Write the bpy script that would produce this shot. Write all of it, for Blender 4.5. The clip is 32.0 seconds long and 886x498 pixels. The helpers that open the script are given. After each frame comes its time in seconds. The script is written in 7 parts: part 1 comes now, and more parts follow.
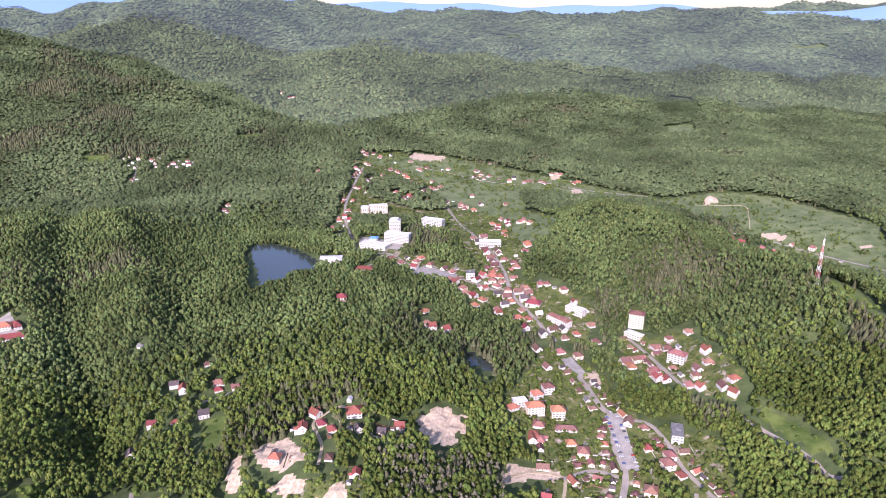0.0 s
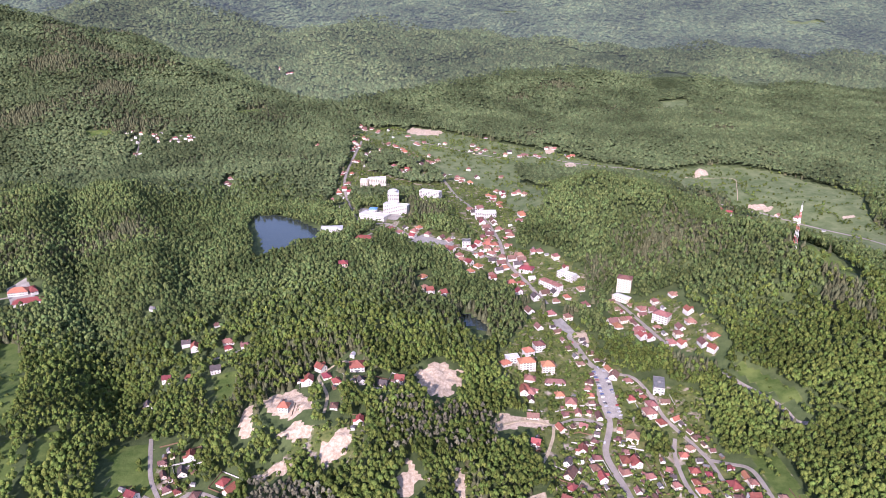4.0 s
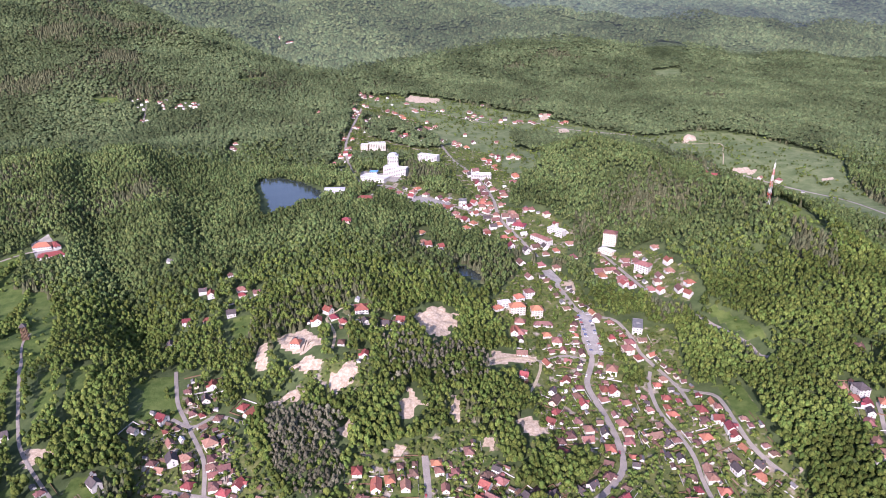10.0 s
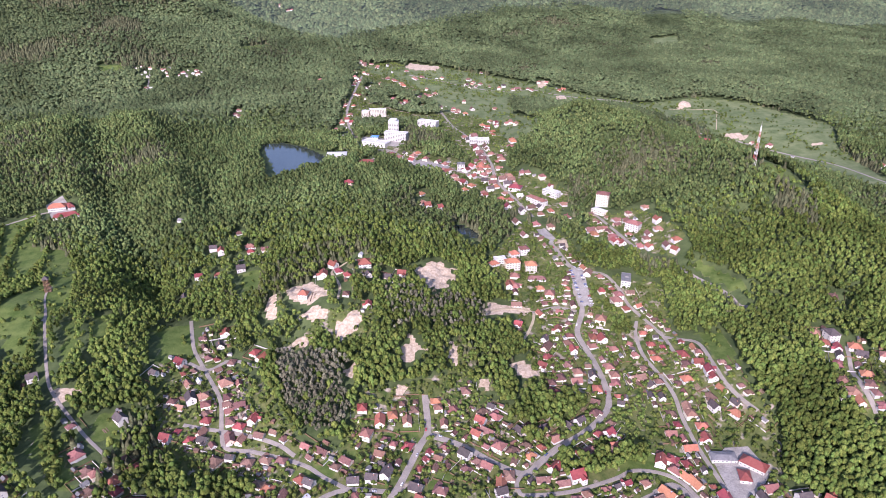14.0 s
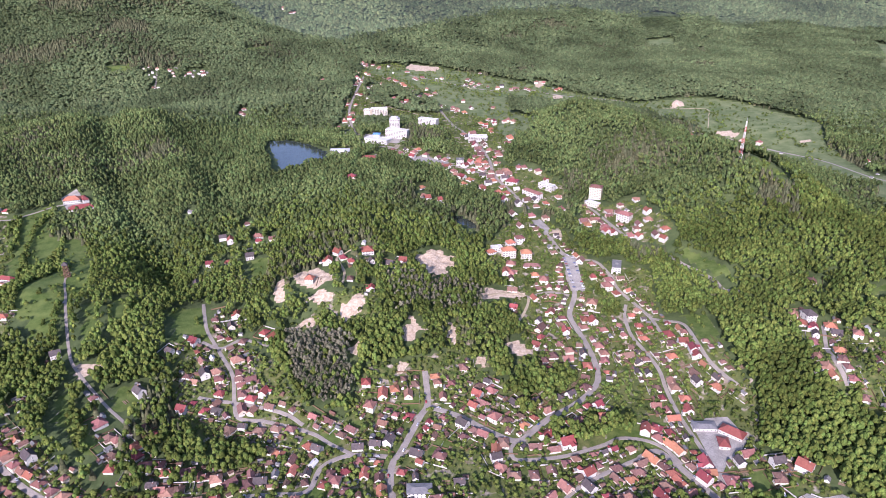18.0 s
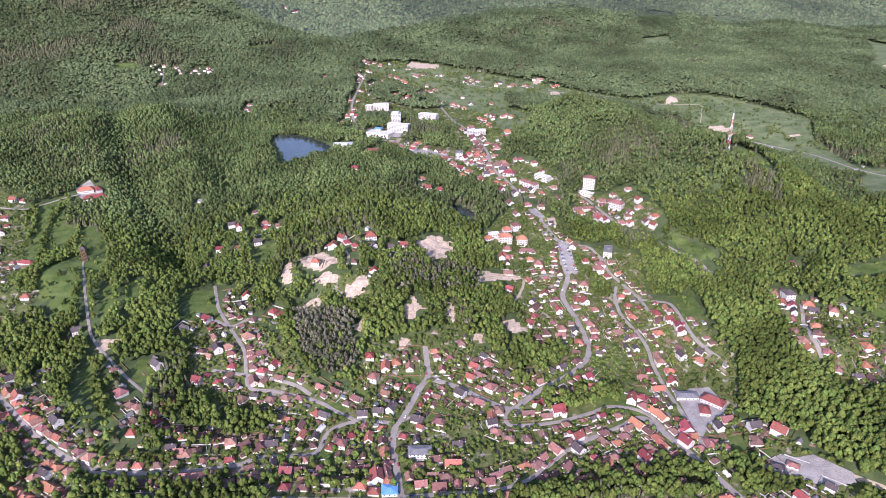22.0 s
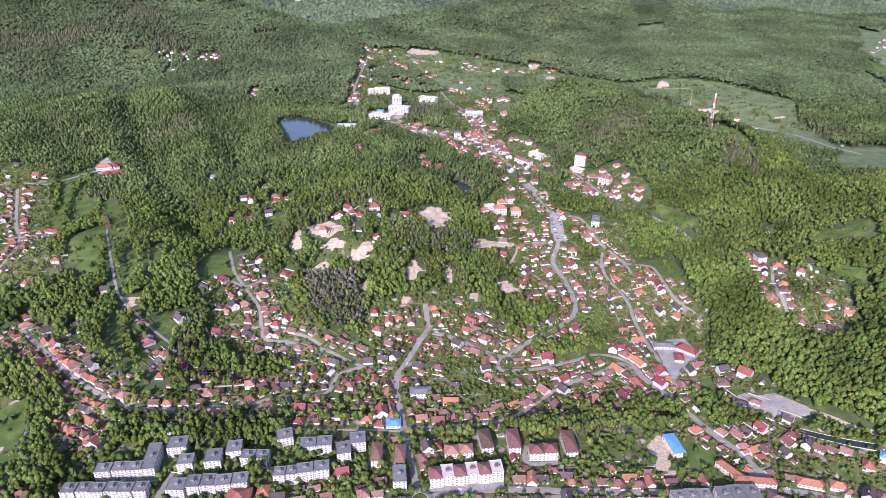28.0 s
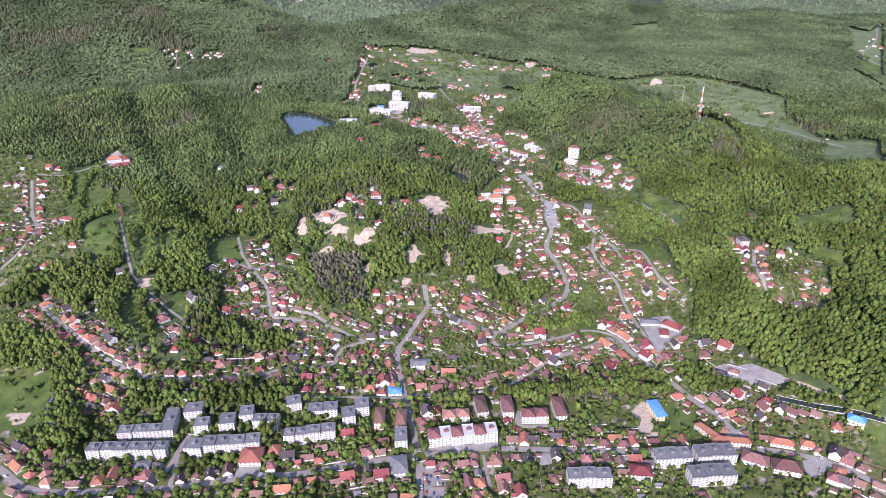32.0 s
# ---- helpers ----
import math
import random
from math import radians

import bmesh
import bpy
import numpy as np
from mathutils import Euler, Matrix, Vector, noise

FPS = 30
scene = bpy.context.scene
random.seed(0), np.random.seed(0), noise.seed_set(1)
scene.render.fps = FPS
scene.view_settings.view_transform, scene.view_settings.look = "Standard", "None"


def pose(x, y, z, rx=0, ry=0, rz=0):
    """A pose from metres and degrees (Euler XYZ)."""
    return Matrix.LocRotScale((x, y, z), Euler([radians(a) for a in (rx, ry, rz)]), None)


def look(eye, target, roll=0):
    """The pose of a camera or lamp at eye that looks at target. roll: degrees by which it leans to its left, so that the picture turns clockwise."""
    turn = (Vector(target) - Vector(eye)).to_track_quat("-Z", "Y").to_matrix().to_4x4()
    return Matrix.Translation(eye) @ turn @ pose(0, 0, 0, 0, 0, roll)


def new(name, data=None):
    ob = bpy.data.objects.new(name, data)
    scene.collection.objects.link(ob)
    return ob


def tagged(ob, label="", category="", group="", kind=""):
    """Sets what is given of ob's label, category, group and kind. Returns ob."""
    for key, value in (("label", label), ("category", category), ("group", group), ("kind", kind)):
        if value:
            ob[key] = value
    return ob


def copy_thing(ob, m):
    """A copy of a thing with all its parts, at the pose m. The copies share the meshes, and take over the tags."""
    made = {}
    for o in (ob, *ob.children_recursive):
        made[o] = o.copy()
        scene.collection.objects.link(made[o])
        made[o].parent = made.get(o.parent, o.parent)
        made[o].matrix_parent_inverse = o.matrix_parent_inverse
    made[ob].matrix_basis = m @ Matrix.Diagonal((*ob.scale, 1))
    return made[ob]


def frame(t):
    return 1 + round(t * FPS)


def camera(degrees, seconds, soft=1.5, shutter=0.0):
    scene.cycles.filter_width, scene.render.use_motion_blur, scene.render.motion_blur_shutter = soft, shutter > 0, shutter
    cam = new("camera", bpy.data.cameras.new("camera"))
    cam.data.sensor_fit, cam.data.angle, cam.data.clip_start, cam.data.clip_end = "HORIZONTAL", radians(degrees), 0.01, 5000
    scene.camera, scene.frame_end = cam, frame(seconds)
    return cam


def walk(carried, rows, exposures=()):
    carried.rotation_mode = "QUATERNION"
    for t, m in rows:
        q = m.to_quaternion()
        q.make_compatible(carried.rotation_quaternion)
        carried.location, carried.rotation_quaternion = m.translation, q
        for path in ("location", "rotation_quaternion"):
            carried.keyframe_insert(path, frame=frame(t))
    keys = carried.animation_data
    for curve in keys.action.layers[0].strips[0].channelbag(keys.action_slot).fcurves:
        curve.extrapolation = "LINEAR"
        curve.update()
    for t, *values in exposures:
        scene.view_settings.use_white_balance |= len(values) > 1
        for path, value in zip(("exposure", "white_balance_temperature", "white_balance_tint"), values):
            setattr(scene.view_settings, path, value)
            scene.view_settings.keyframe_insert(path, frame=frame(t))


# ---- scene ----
cam = camera(66.92, 32.0, soft=0.75)
# seconds, eye, tilt from straight down, turn to the left, lean
PATH = [
    (0, -10.06, 396.00, 456.35, 71.302, 0.406, 0.054),
    (0.5, -9.97, 390.13, 456.21, 69.532, 0.369, 0.052),
    (1, -9.86, 384.26, 456.07, 69.469, 0.334, 0.050),
    (1.5, -9.75, 378.38, 455.95, 69.454, 0.301, 0.049),
    (2, -9.64, 372.49, 455.83, 69.479, 0.270, 0.047),
    (2.5, -9.53, 366.60, 455.72, 69.460, 0.241, 0.045),
    (3, -9.41, 360.69, 455.63, 69.467, 0.214, 0.044),
    (3.5, -9.28, 354.78, 455.54, 69.481, 0.189, 0.042),
    (5.5, -8.75, 331.07, 455.24, 69.450, 0.107, 0.035),
    (6, -8.61, 325.12, 455.19, 69.421, 0.091, 0.033),
    (6.5, -8.47, 319.16, 455.14, 69.441, 0.076, 0.032),
    (7, -8.32, 313.19, 455.09, 69.438, 0.063, 0.030),
    (7.5, -8.18, 307.22, 455.05, 69.447, 0.051, 0.028),
    (8, -8.02, 301.23, 455.01, 68.583, 0.040, 0.027),
    (8.5, -7.87, 295.24, 454.97, 68.082, 0.031, 0.025),
    (9, -7.71, 289.23, 454.94, 67.986, 0.023, 0.023),
    (9.5, -7.55, 283.22, 454.92, 67.596, 0.016, 0.022),
    (10, -7.39, 277.20, 454.89, 67.204, 0.010, 0.020),
    (10.5, -7.23, 271.17, 454.87, 66.819, 0.006, 0.018),
    (11, -7.06, 265.12, 454.84, 66.452, 0.002, 0.016),
    (11.5, -6.90, 259.07, 454.82, 66.087, -0.000, 0.015),
    (12, -6.73, 253.01, 454.80, 65.716, -0.002, 0.013),
    (12.5, -6.56, 246.94, 454.79, 65.389, -0.003, 0.011),
    (13, -6.38, 240.85, 454.77, 65.075, -0.003, 0.010),
    (13.5, -6.21, 234.76, 454.75, 64.838, -0.002, 0.008),
    (14, -6.04, 228.65, 454.73, 64.831, -0.001, 0.006),
    (14.5, -5.86, 222.53, 454.71, 64.848, 0.001, 0.005),
    (16.5, -5.15, 197.95, 454.60, 65.127, 0.014, -0.002),
    (17, -4.97, 191.77, 454.57, 65.120, 0.018, -0.004),
    (17.5, -4.79, 185.58, 454.53, 65.135, 0.022, -0.006),
    (18, -4.61, 179.38, 454.49, 65.126, 0.027, -0.007),
    (18.5, -4.43, 173.17, 454.44, 66.702, 0.032, -0.009),
    (19, -4.25, 166.94, 454.39, 66.702, 0.036, -0.011),
    (19.5, -4.08, 160.70, 454.34, 65.978, 0.041, -0.012),
    (20, -3.90, 154.45, 454.27, 65.950, 0.046, -0.014),
    (20.5, -3.72, 148.18, 454.21, 65.196, 0.051, -0.016),
    (21, -3.54, 141.91, 454.13, 65.207, 0.055, -0.018),
    (21.5, -3.36, 135.61, 454.05, 65.169, 0.060, -0.019),
    (22, -3.19, 129.31, 453.96, 65.169, 0.064, -0.021),
    (22.5, -3.01, 122.99, 453.87, 65.157, 0.068, -0.023),
    (23, -2.83, 116.65, 453.76, 65.151, 0.071, -0.024),
    (23.5, -2.66, 110.30, 453.65, 65.133, 0.074, -0.026),
    (24, -2.49, 103.94, 453.52, 65.130, 0.076, -0.028),
    (24.5, -2.32, 97.56, 453.39, 65.111, 0.078, -0.029),
    (25, -2.15, 91.17, 453.25, 65.100, 0.080, -0.031),
    (25.5, -1.98, 84.76, 453.10, 64.612, 0.080, -0.033),
    (27.5, -1.33, 58.97, 452.38, 64.445, 0.075, -0.040),
    (28, -1.17, 52.48, 452.17, 64.458, 0.071, -0.041),
    (28.5, -1.01, 45.98, 451.95, 64.461, 0.066, -0.043),
    (29, -0.86, 39.46, 451.71, 64.494, 0.061, -0.045),
    (29.5, -0.71, 32.93, 451.46, 64.511, 0.054, -0.046),
    (30, -0.56, 26.38, 451.20, 64.520, 0.046, -0.048),
    (30.5, -0.42, 19.81, 450.92, 64.552, 0.036, -0.050),
    (31, -0.27, 13.22, 450.63, 64.565, 0.026, -0.051),
    (31.5, -0.14, 6.62, 450.32, 64.586, 0.013, -0.053),
    (32, 0.00, 0.00, 450.00, 64.620, 0.000, -0.055),
]


def aim(x, y, z, tilt, turn, lean):
    return pose(x, y, z, 0, 0, turn) @ pose(0, 0, 0, tilt, 0, 0) @ pose(0, 0, 0, 0, 0, lean)


walk(cam, [(t, aim(*row)) for t, *row in PATH], [(0, 0.70, 5650, 39), (32, 0.60, 5420, 34)])

# ---------------------------------------------------------------- light
SUN_FROM = Vector((-0.28, -0.92, 0.52)).normalized()
world = bpy.data.worlds.new("world")
scene.world = world
world.use_nodes = True
wn, wl = world.node_tree.nodes, world.node_tree.links
sky = wn.new("ShaderNodeTexSky")
sky.sky_type = "NISHITA"
sky.sun_disc = False
sky.sun_elevation = math.asin(SUN_FROM.z)
sky.sun_rotation = math.atan2(SUN_FROM.x, SUN_FROM.y)
sky.altitude = 500
sky.air_density, sky.dust_density = 1.3, 2.2
wl.new(sky.outputs[0], wn["Background"].inputs[0])
wn["Background"].inputs[1].default_value = 0.15
sun = new("sun", bpy.data.lights.new("sun", "SUN"))
sun.data.energy = 4.9
sun.data.angle = radians(0.6)
sun.data.color = (1.0, 0.92, 0.79)
sun.matrix_world = look(SUN_FROM * 900, (0, 0, 0))


# ---------------------------------------------------------------- materials
def material(name, low, high, scale=4.0, rough=0.85, bump=0.3, fine=6.0, random_by="", spread=0.25, metal=0.0, spec=0.3, drift=0.0):
    """Two colours mixed by a coarse and a fine noise; random_by varies it by object or by island."""
    m = bpy.data.materials.new(name)
    m.use_nodes = True
    n, l = m.node_tree.nodes, m.node_tree.links
    b = n["Principled BSDF"]
    b.inputs["Roughness"].default_value = rough
    b.inputs["Metallic"].default_value = metal
    b.inputs["Specular IOR Level"].default_value = spec
    tc = n.new("ShaderNodeTexCoord")
    geo = n.new("ShaderNodeNewGeometry")
    n1, n2 = n.new("ShaderNodeTexNoise"), n.new("ShaderNodeTexNoise")
    n1.inputs["Scale"].default_value, n2.inputs["Scale"].default_value = 1 / scale, fine / scale
    n1.inputs["Detail"].default_value, n2.inputs["Detail"].default_value = 5, 3
    for k in (n1, n2):
        l.new(geo.outputs["Position"] if random_by != "object" else tc.outputs["Object"], k.inputs["Vector"])
    add = n.new("ShaderNodeMath")
    add.operation = "ADD"
    l.new(n1.outputs["Fac"], add.inputs[0])
    l.new(n2.outputs["Fac"], add.inputs[1])
    rng = n.new("ShaderNodeMapRange")
    rng.inputs[1].default_value, rng.inputs[2].default_value = 0.72, 1.28
    l.new(add.outputs[0], rng.inputs[0])
    mix = n.new("ShaderNodeMix")
    mix.data_type = "RGBA"
    mix.inputs[6].default_value, mix.inputs[7].default_value = (*low, 1), (*high, 1)
    l.new(rng.outputs[0], mix.inputs[0])
    out = mix.outputs[2]
    if random_by:
        if random_by == "object":
            info = n.new("ShaderNodeObjectInfo")
            rnd = info.outputs["Random"]
        else:
            rnd = geo.outputs["Random Per Island"]
        r2 = n.new("ShaderNodeMapRange")
        r2.inputs[3].default_value, r2.inputs[4].default_value = 1 - spread, 1 + spread
        l.new(rnd, r2.inputs[0])
        hs = n.new("ShaderNodeHueSaturation")
        l.new(out, hs.inputs["Color"])
        l.new(r2.outputs[0], hs.inputs["Value"])
        r3 = n.new("ShaderNodeMapRange")
        r3.inputs[3].default_value, r3.inputs[4].default_value = 0.5 - 0.06 * spread, 0.5 + 0.06 * spread
        mul = n.new("ShaderNodeMath")
        mul.operation = "FRACT"
        m7 = n.new("ShaderNodeMath")
        m7.operation = "MULTIPLY"
        m7.inputs[1].default_value = 7.31
        l.new(rnd, m7.inputs[0])
        l.new(m7.outputs[0], mul.inputs[0])
        l.new(mul.outputs[0], r3.inputs[0])
        l.new(r3.outputs[0], hs.inputs["Hue"])
        out = hs.outputs[0]
    if drift:
        stand = n.new("ShaderNodeTexNoise")
        stand.inputs["Scale"].default_value, stand.inputs["Detail"].default_value = 1 / drift, 4
        l.new(geo.outputs["Position"], stand.inputs["Vector"])
        r4 = n.new("ShaderNodeMapRange")
        r4.inputs[1].default_value, r4.inputs[2].default_value, r4.inputs[3].default_value, r4.inputs[4].default_value = 0.35, 0.65, 0.66, 1.28
        l.new(stand.outputs["Fac"], r4.inputs[0])
        h2 = n.new("ShaderNodeHueSaturation")
        l.new(out, h2.inputs["Color"])
        l.new(r4.outputs[0], h2.inputs["Value"])
        out = h2.outputs[0]
    l.new(out, b.inputs["Base Color"])
    if bump:
        bp = n.new("ShaderNodeBump")
        bp.inputs["Strength"].default_value = bump
        bp.inputs["Distance"].default_value = scale * 0.1
        l.new(n2.outputs["Fac"], bp.inputs["Height"])
        l.new(bp.outputs[0], b.inputs["Normal"])
    return m


LEAF = material("broadleaf_canopy", (0.038, 0.057, 0.013), (0.127, 0.162, 0.036), 1.3, 0.9, 1.0, 3, "island", 0.38, spec=0.04, drift=62)
# mountain and middle slopes: haze put into the leaf colour, bluer with distance
HILL_HAZE_LEAF = material("mountain_canopy_haze_tint", (0.046, 0.064, 0.027), (0.108, 0.136, 0.056), 3.0, 0.9, 0.8, 3, "island", 0.26, spec=0.03, drift=150)
MID_HAZE_LEAF = material("slope_canopy_haze_tint", (0.036, 0.057, 0.019), (0.114, 0.144, 0.046), 2.0, 0.9, 0.9, 3, "island", 0.36, spec=0.04, drift=85)
NEEDLE = material("conifer_needles", (0.045, 0.052, 0.026), (0.112, 0.114, 0.058), 1.5, 0.9, 0.8, 4, "island", 0.35, spec=0.04)
PINE = material("pine_crowns", (0.074, 0.074, 0.048), (0.160, 0.152, 0.098), 1.3, 0.9, 0.9, 3, "island", 0.30, spec=0.03, drift=70)
FAR_HAZE_LEAF = material("distant_forest_painted_haze", (0.058, 0.080, 0.034), (0.116, 0.146, 0.062), 6, 0.9, 0.6, 4, "island", 0.30, spec=0.0, drift=420)
SLOPE_HAZE_LEAF = material("slope_forest_painted_haze", (0.050, 0.068, 0.027), (0.110, 0.136, 0.054), 5, 0.9, 0.6, 4, "island", 0.30, spec=0.0, drift=420)
# haze painted into the distant forest: a faint blue emission on leaves
for far, glow in ((FAR_HAZE_LEAF, 0.130), (SLOPE_HAZE_LEAF, 0.06)):
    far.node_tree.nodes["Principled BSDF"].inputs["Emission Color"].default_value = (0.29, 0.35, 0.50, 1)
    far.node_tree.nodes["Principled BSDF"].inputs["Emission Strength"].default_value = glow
for leaves in (LEAF, MID_HAZE_LEAF, HILL_HAZE_LEAF, PINE):      # leafy relief of each crown
    leaves.node_tree.nodes["Bump"].inputs["Distance"].default_value = 0.55
BARK = material("bark", (0.07, 0.05, 0.035), (0.14, 0.11, 0.08), 0.6, 0.95, 0.6)
ASPHALT = material("asphalt", (0.20, 0.175, 0.145), (0.30, 0.265, 0.222), 9, 0.9, 0.1, 12)
GRAVEL = material("gravel", (0.19, 0.175, 0.150), (0.34, 0.315, 0.275), 9, 0.95, 0.4, 8)
SAND = material("bare_sand", (0.27, 0.215, 0.125), (0.46, 0.39, 0.265), 4, 0.95, 0.8, 6)
SOIL = material("dug_soil", (0.13, 0.085, 0.055), (0.27, 0.19, 0.13), 2, 0.95, 0.6, 6)
GLASS = material("window_glass", (0.07, 0.075, 0.08), (0.12, 0.125, 0.13), 1.0, 0.15, 0.0, 4, spec=0.6)
FRAME = material("white_window_frame", (0.70, 0.69, 0.66), (0.82, 0.81, 0.78), 1.0, 0.5, 0.0)
METAL = material("galvanised_steel", (0.45, 0.45, 0.46), (0.6, 0.6, 0.6), 1.0, 0.4, 0.1, metal=0.8)
CONCRETE = material("concrete", (0.36, 0.35, 0.33), (0.50, 0.48, 0.45), 3, 0.9, 0.3)
WATER = material("lake_water", (0.024, 0.032, 0.028), (0.036, 0.046, 0.040), 40, 0.16, 0.02, 30, spec=0.5)
WOOD = material("weathered_wood", (0.10, 0.06, 0.035), (0.19, 0.12, 0.07), 1.2, 0.85, 0.4)
WALLS = {
    "white": material("white_render", (0.42, 0.40, 0.36), (0.56, 0.535, 0.485), 3, 0.9, 0.1, 6, "object", 0.08),
    "cream": material("cream_render", (0.52, 0.45, 0.335), (0.62, 0.55, 0.425), 3, 0.9, 0.1, 6, "object", 0.1),
    "yellow": material("yellow_render", (0.66, 0.52, 0.26), (0.74, 0.62, 0.36), 3, 0.9, 0.1, 6, "object", 0.1),
    "grey": material("grey_render", (0.42, 0.40, 0.37), (0.56, 0.54, 0.50), 3, 0.9, 0.1, 6, "object", 0.1),
    "peach": material("peach_render", (0.52, 0.36, 0.27), (0.62, 0.46, 0.36), 3, 0.9, 0.1, 6, "object", 0.1),
}
ROOFS = {
    "brown": material("weathered_brown_tile", (0.110, 0.058, 0.046), (0.205, 0.115, 0.090), 2.2, 0.85, 0.6, 9, "object", 0.35),
    "dark": material("dark_slate_tile", (0.050, 0.040, 0.040), (0.098, 0.080, 0.075), 2.2, 0.8, 0.5, 9, "object", 0.25),
    "orange": material("orange_clay_tile", (0.255, 0.094, 0.053), (0.350, 0.150, 0.092), 2.2, 0.8, 0.5, 9, "object", 0.2),
    "red": material("crimson_sheet_roof", (0.16, 0.040, 0.034), (0.25, 0.075, 0.060), 2.2, 0.5, 0.3, 9, "object", 0.3),
    "rose": material("faded_rose_tile", (0.178, 0.082, 0.063), (0.275, 0.138, 0.106), 2.2, 0.85, 0.5, 9, "object", 0.3),
    "grey": material("grey_bitumen_roof", (0.115, 0.112, 0.108), (0.19, 0.186, 0.18), 3, 0.8, 0.3, 9, "object", 0.15),
    "blue": material("blue_sheet_roof", (0.10, 0.24, 0.50), (0.16, 0.34, 0.62), 3, 0.5, 0.2, 9),
    "pale": material("pale_roofing", (0.44, 0.43, 0.42), (0.60, 0.59, 0.57), 3, 0.7, 0.2, 9),
}


# ---------------------------------------------------------------- the lie of the land
# hills: centre x, y, height over the valley floor, two radii, turn in degrees
TOWN_HILLS = [
    (-190, 1230, 28, 170, 130, 20),
    (-100, 1070, 44, 130, 90, 20),
    (-60, 920, 27, 90, 80, 80),
    (-180, 940, 26, 90, 70, 0),
    (-150, 800, 21, 90, 60, 20),
    (30, 890, 6, 90, 60, 90),
    (-160, 1400, 5, 160, 110, 0),
    (235, 1030, 14, 90, 80, 80),
    (-80, 1610, 12, 140, 90, 0),
    (160, 1160, 7, 120, 100, 70),
    (-380, 1740, -19, 130, 80, 0),
]
EAST_RIDGE = [
    (300, 1600, 58, 260, 130, 60),
    (390, 1400, 55, 260, 120, -65),
    (475, 1180, 60, 200, 120, -75),
    (520, 990, 47, 170, 110, -60),
    (400, 930, 18, 130, 80, 60),
    (345, 790, 15, 110, 60, -50),
    (430, 660, -11, 170, 70, -30),
    (620, 560, 102, 220, 90, -20),
    (640, 900, 50, 200, 120, 60),
    (440, 800, 25, 90, 70, 60),
    (345, 1070, 23, 130, 70, -70),
    (780, 1050, 36, 230, 160, 60),
    (650, 690, 37, 130, 90, 0),
    (620, 1620, -28, 220, 120, -30),
]
WEST_HILLS = [
    (-500, 1340, 10, 190, 130, 60),
    (-720, 1580, 53, 260, 160, 30),
    (-440, 1620, -17, 200, 130, 0),
    (-620, 1230, -1, 130, 100, 40),
    (-280, 1150, 3, 110, 90, 0),
    (-470, 960, 22, 130, 120, 60),
    (-340, 870, 15, 90, 90, 0),
    (-390, 790, 14, 110, 70, -60),
    (-330, 650, 7, 110, 60, -10),
    (-440, 680, 17, 100, 70, 0),
    (-560, 880, 20, 110, 90, 50),
    (-720, 1050, -2, 130, 110, 0),
    (-900, 1300, 25, 200, 160, 0),
]
OUTER_HILLS = [
    (-800, 2040, -7, 260, 180, 0),
    (-1130, 2190, 36, 300, 260, -30),
    (-670, 2390, 16, 240, 170, -30),
    (480, 2170, 14, 240, 130, -10),
    (760, 2070, 12, 240, 130, -10),
    (600, 1880, -8, 120, 90, 0),
]
# ravines and spurs on the slopes
GULLIES = [
    (-725, 1596, -16, 296, 30, -64),
    (-519, 1222, -20, 174, 30, -56),
    (-394, 1026, -30, 82, 38, -60),
    (-573, 1505, 18, 186, 40, -62),
    (-424, 1241, 18, 148, 40, -58),
    (-717, 1459, 15, 112, 40, -58),
    (-637, 1324, 15, 61, 40, -62),
    (-385, 1255, -15, 123, 35, -76),
    (-1097, 1905, -21, 143, 45, -28),
    (-962, 1913, -21, 80, 45, 74),
    (-478, 1764, -21, 92, 45, -53),
    (-344, 1948, 18, 151, 60, 73),
    (350, 1640, -15, 110, 45, -97),
    (430, 1400, -18, 110, 45, -107),
    (424, 1100, -21, 80, 40, -114),
    (500, 1027, -21, 68, 40, -106),
    (611, 1056, -21, 172, 40, -117),
]
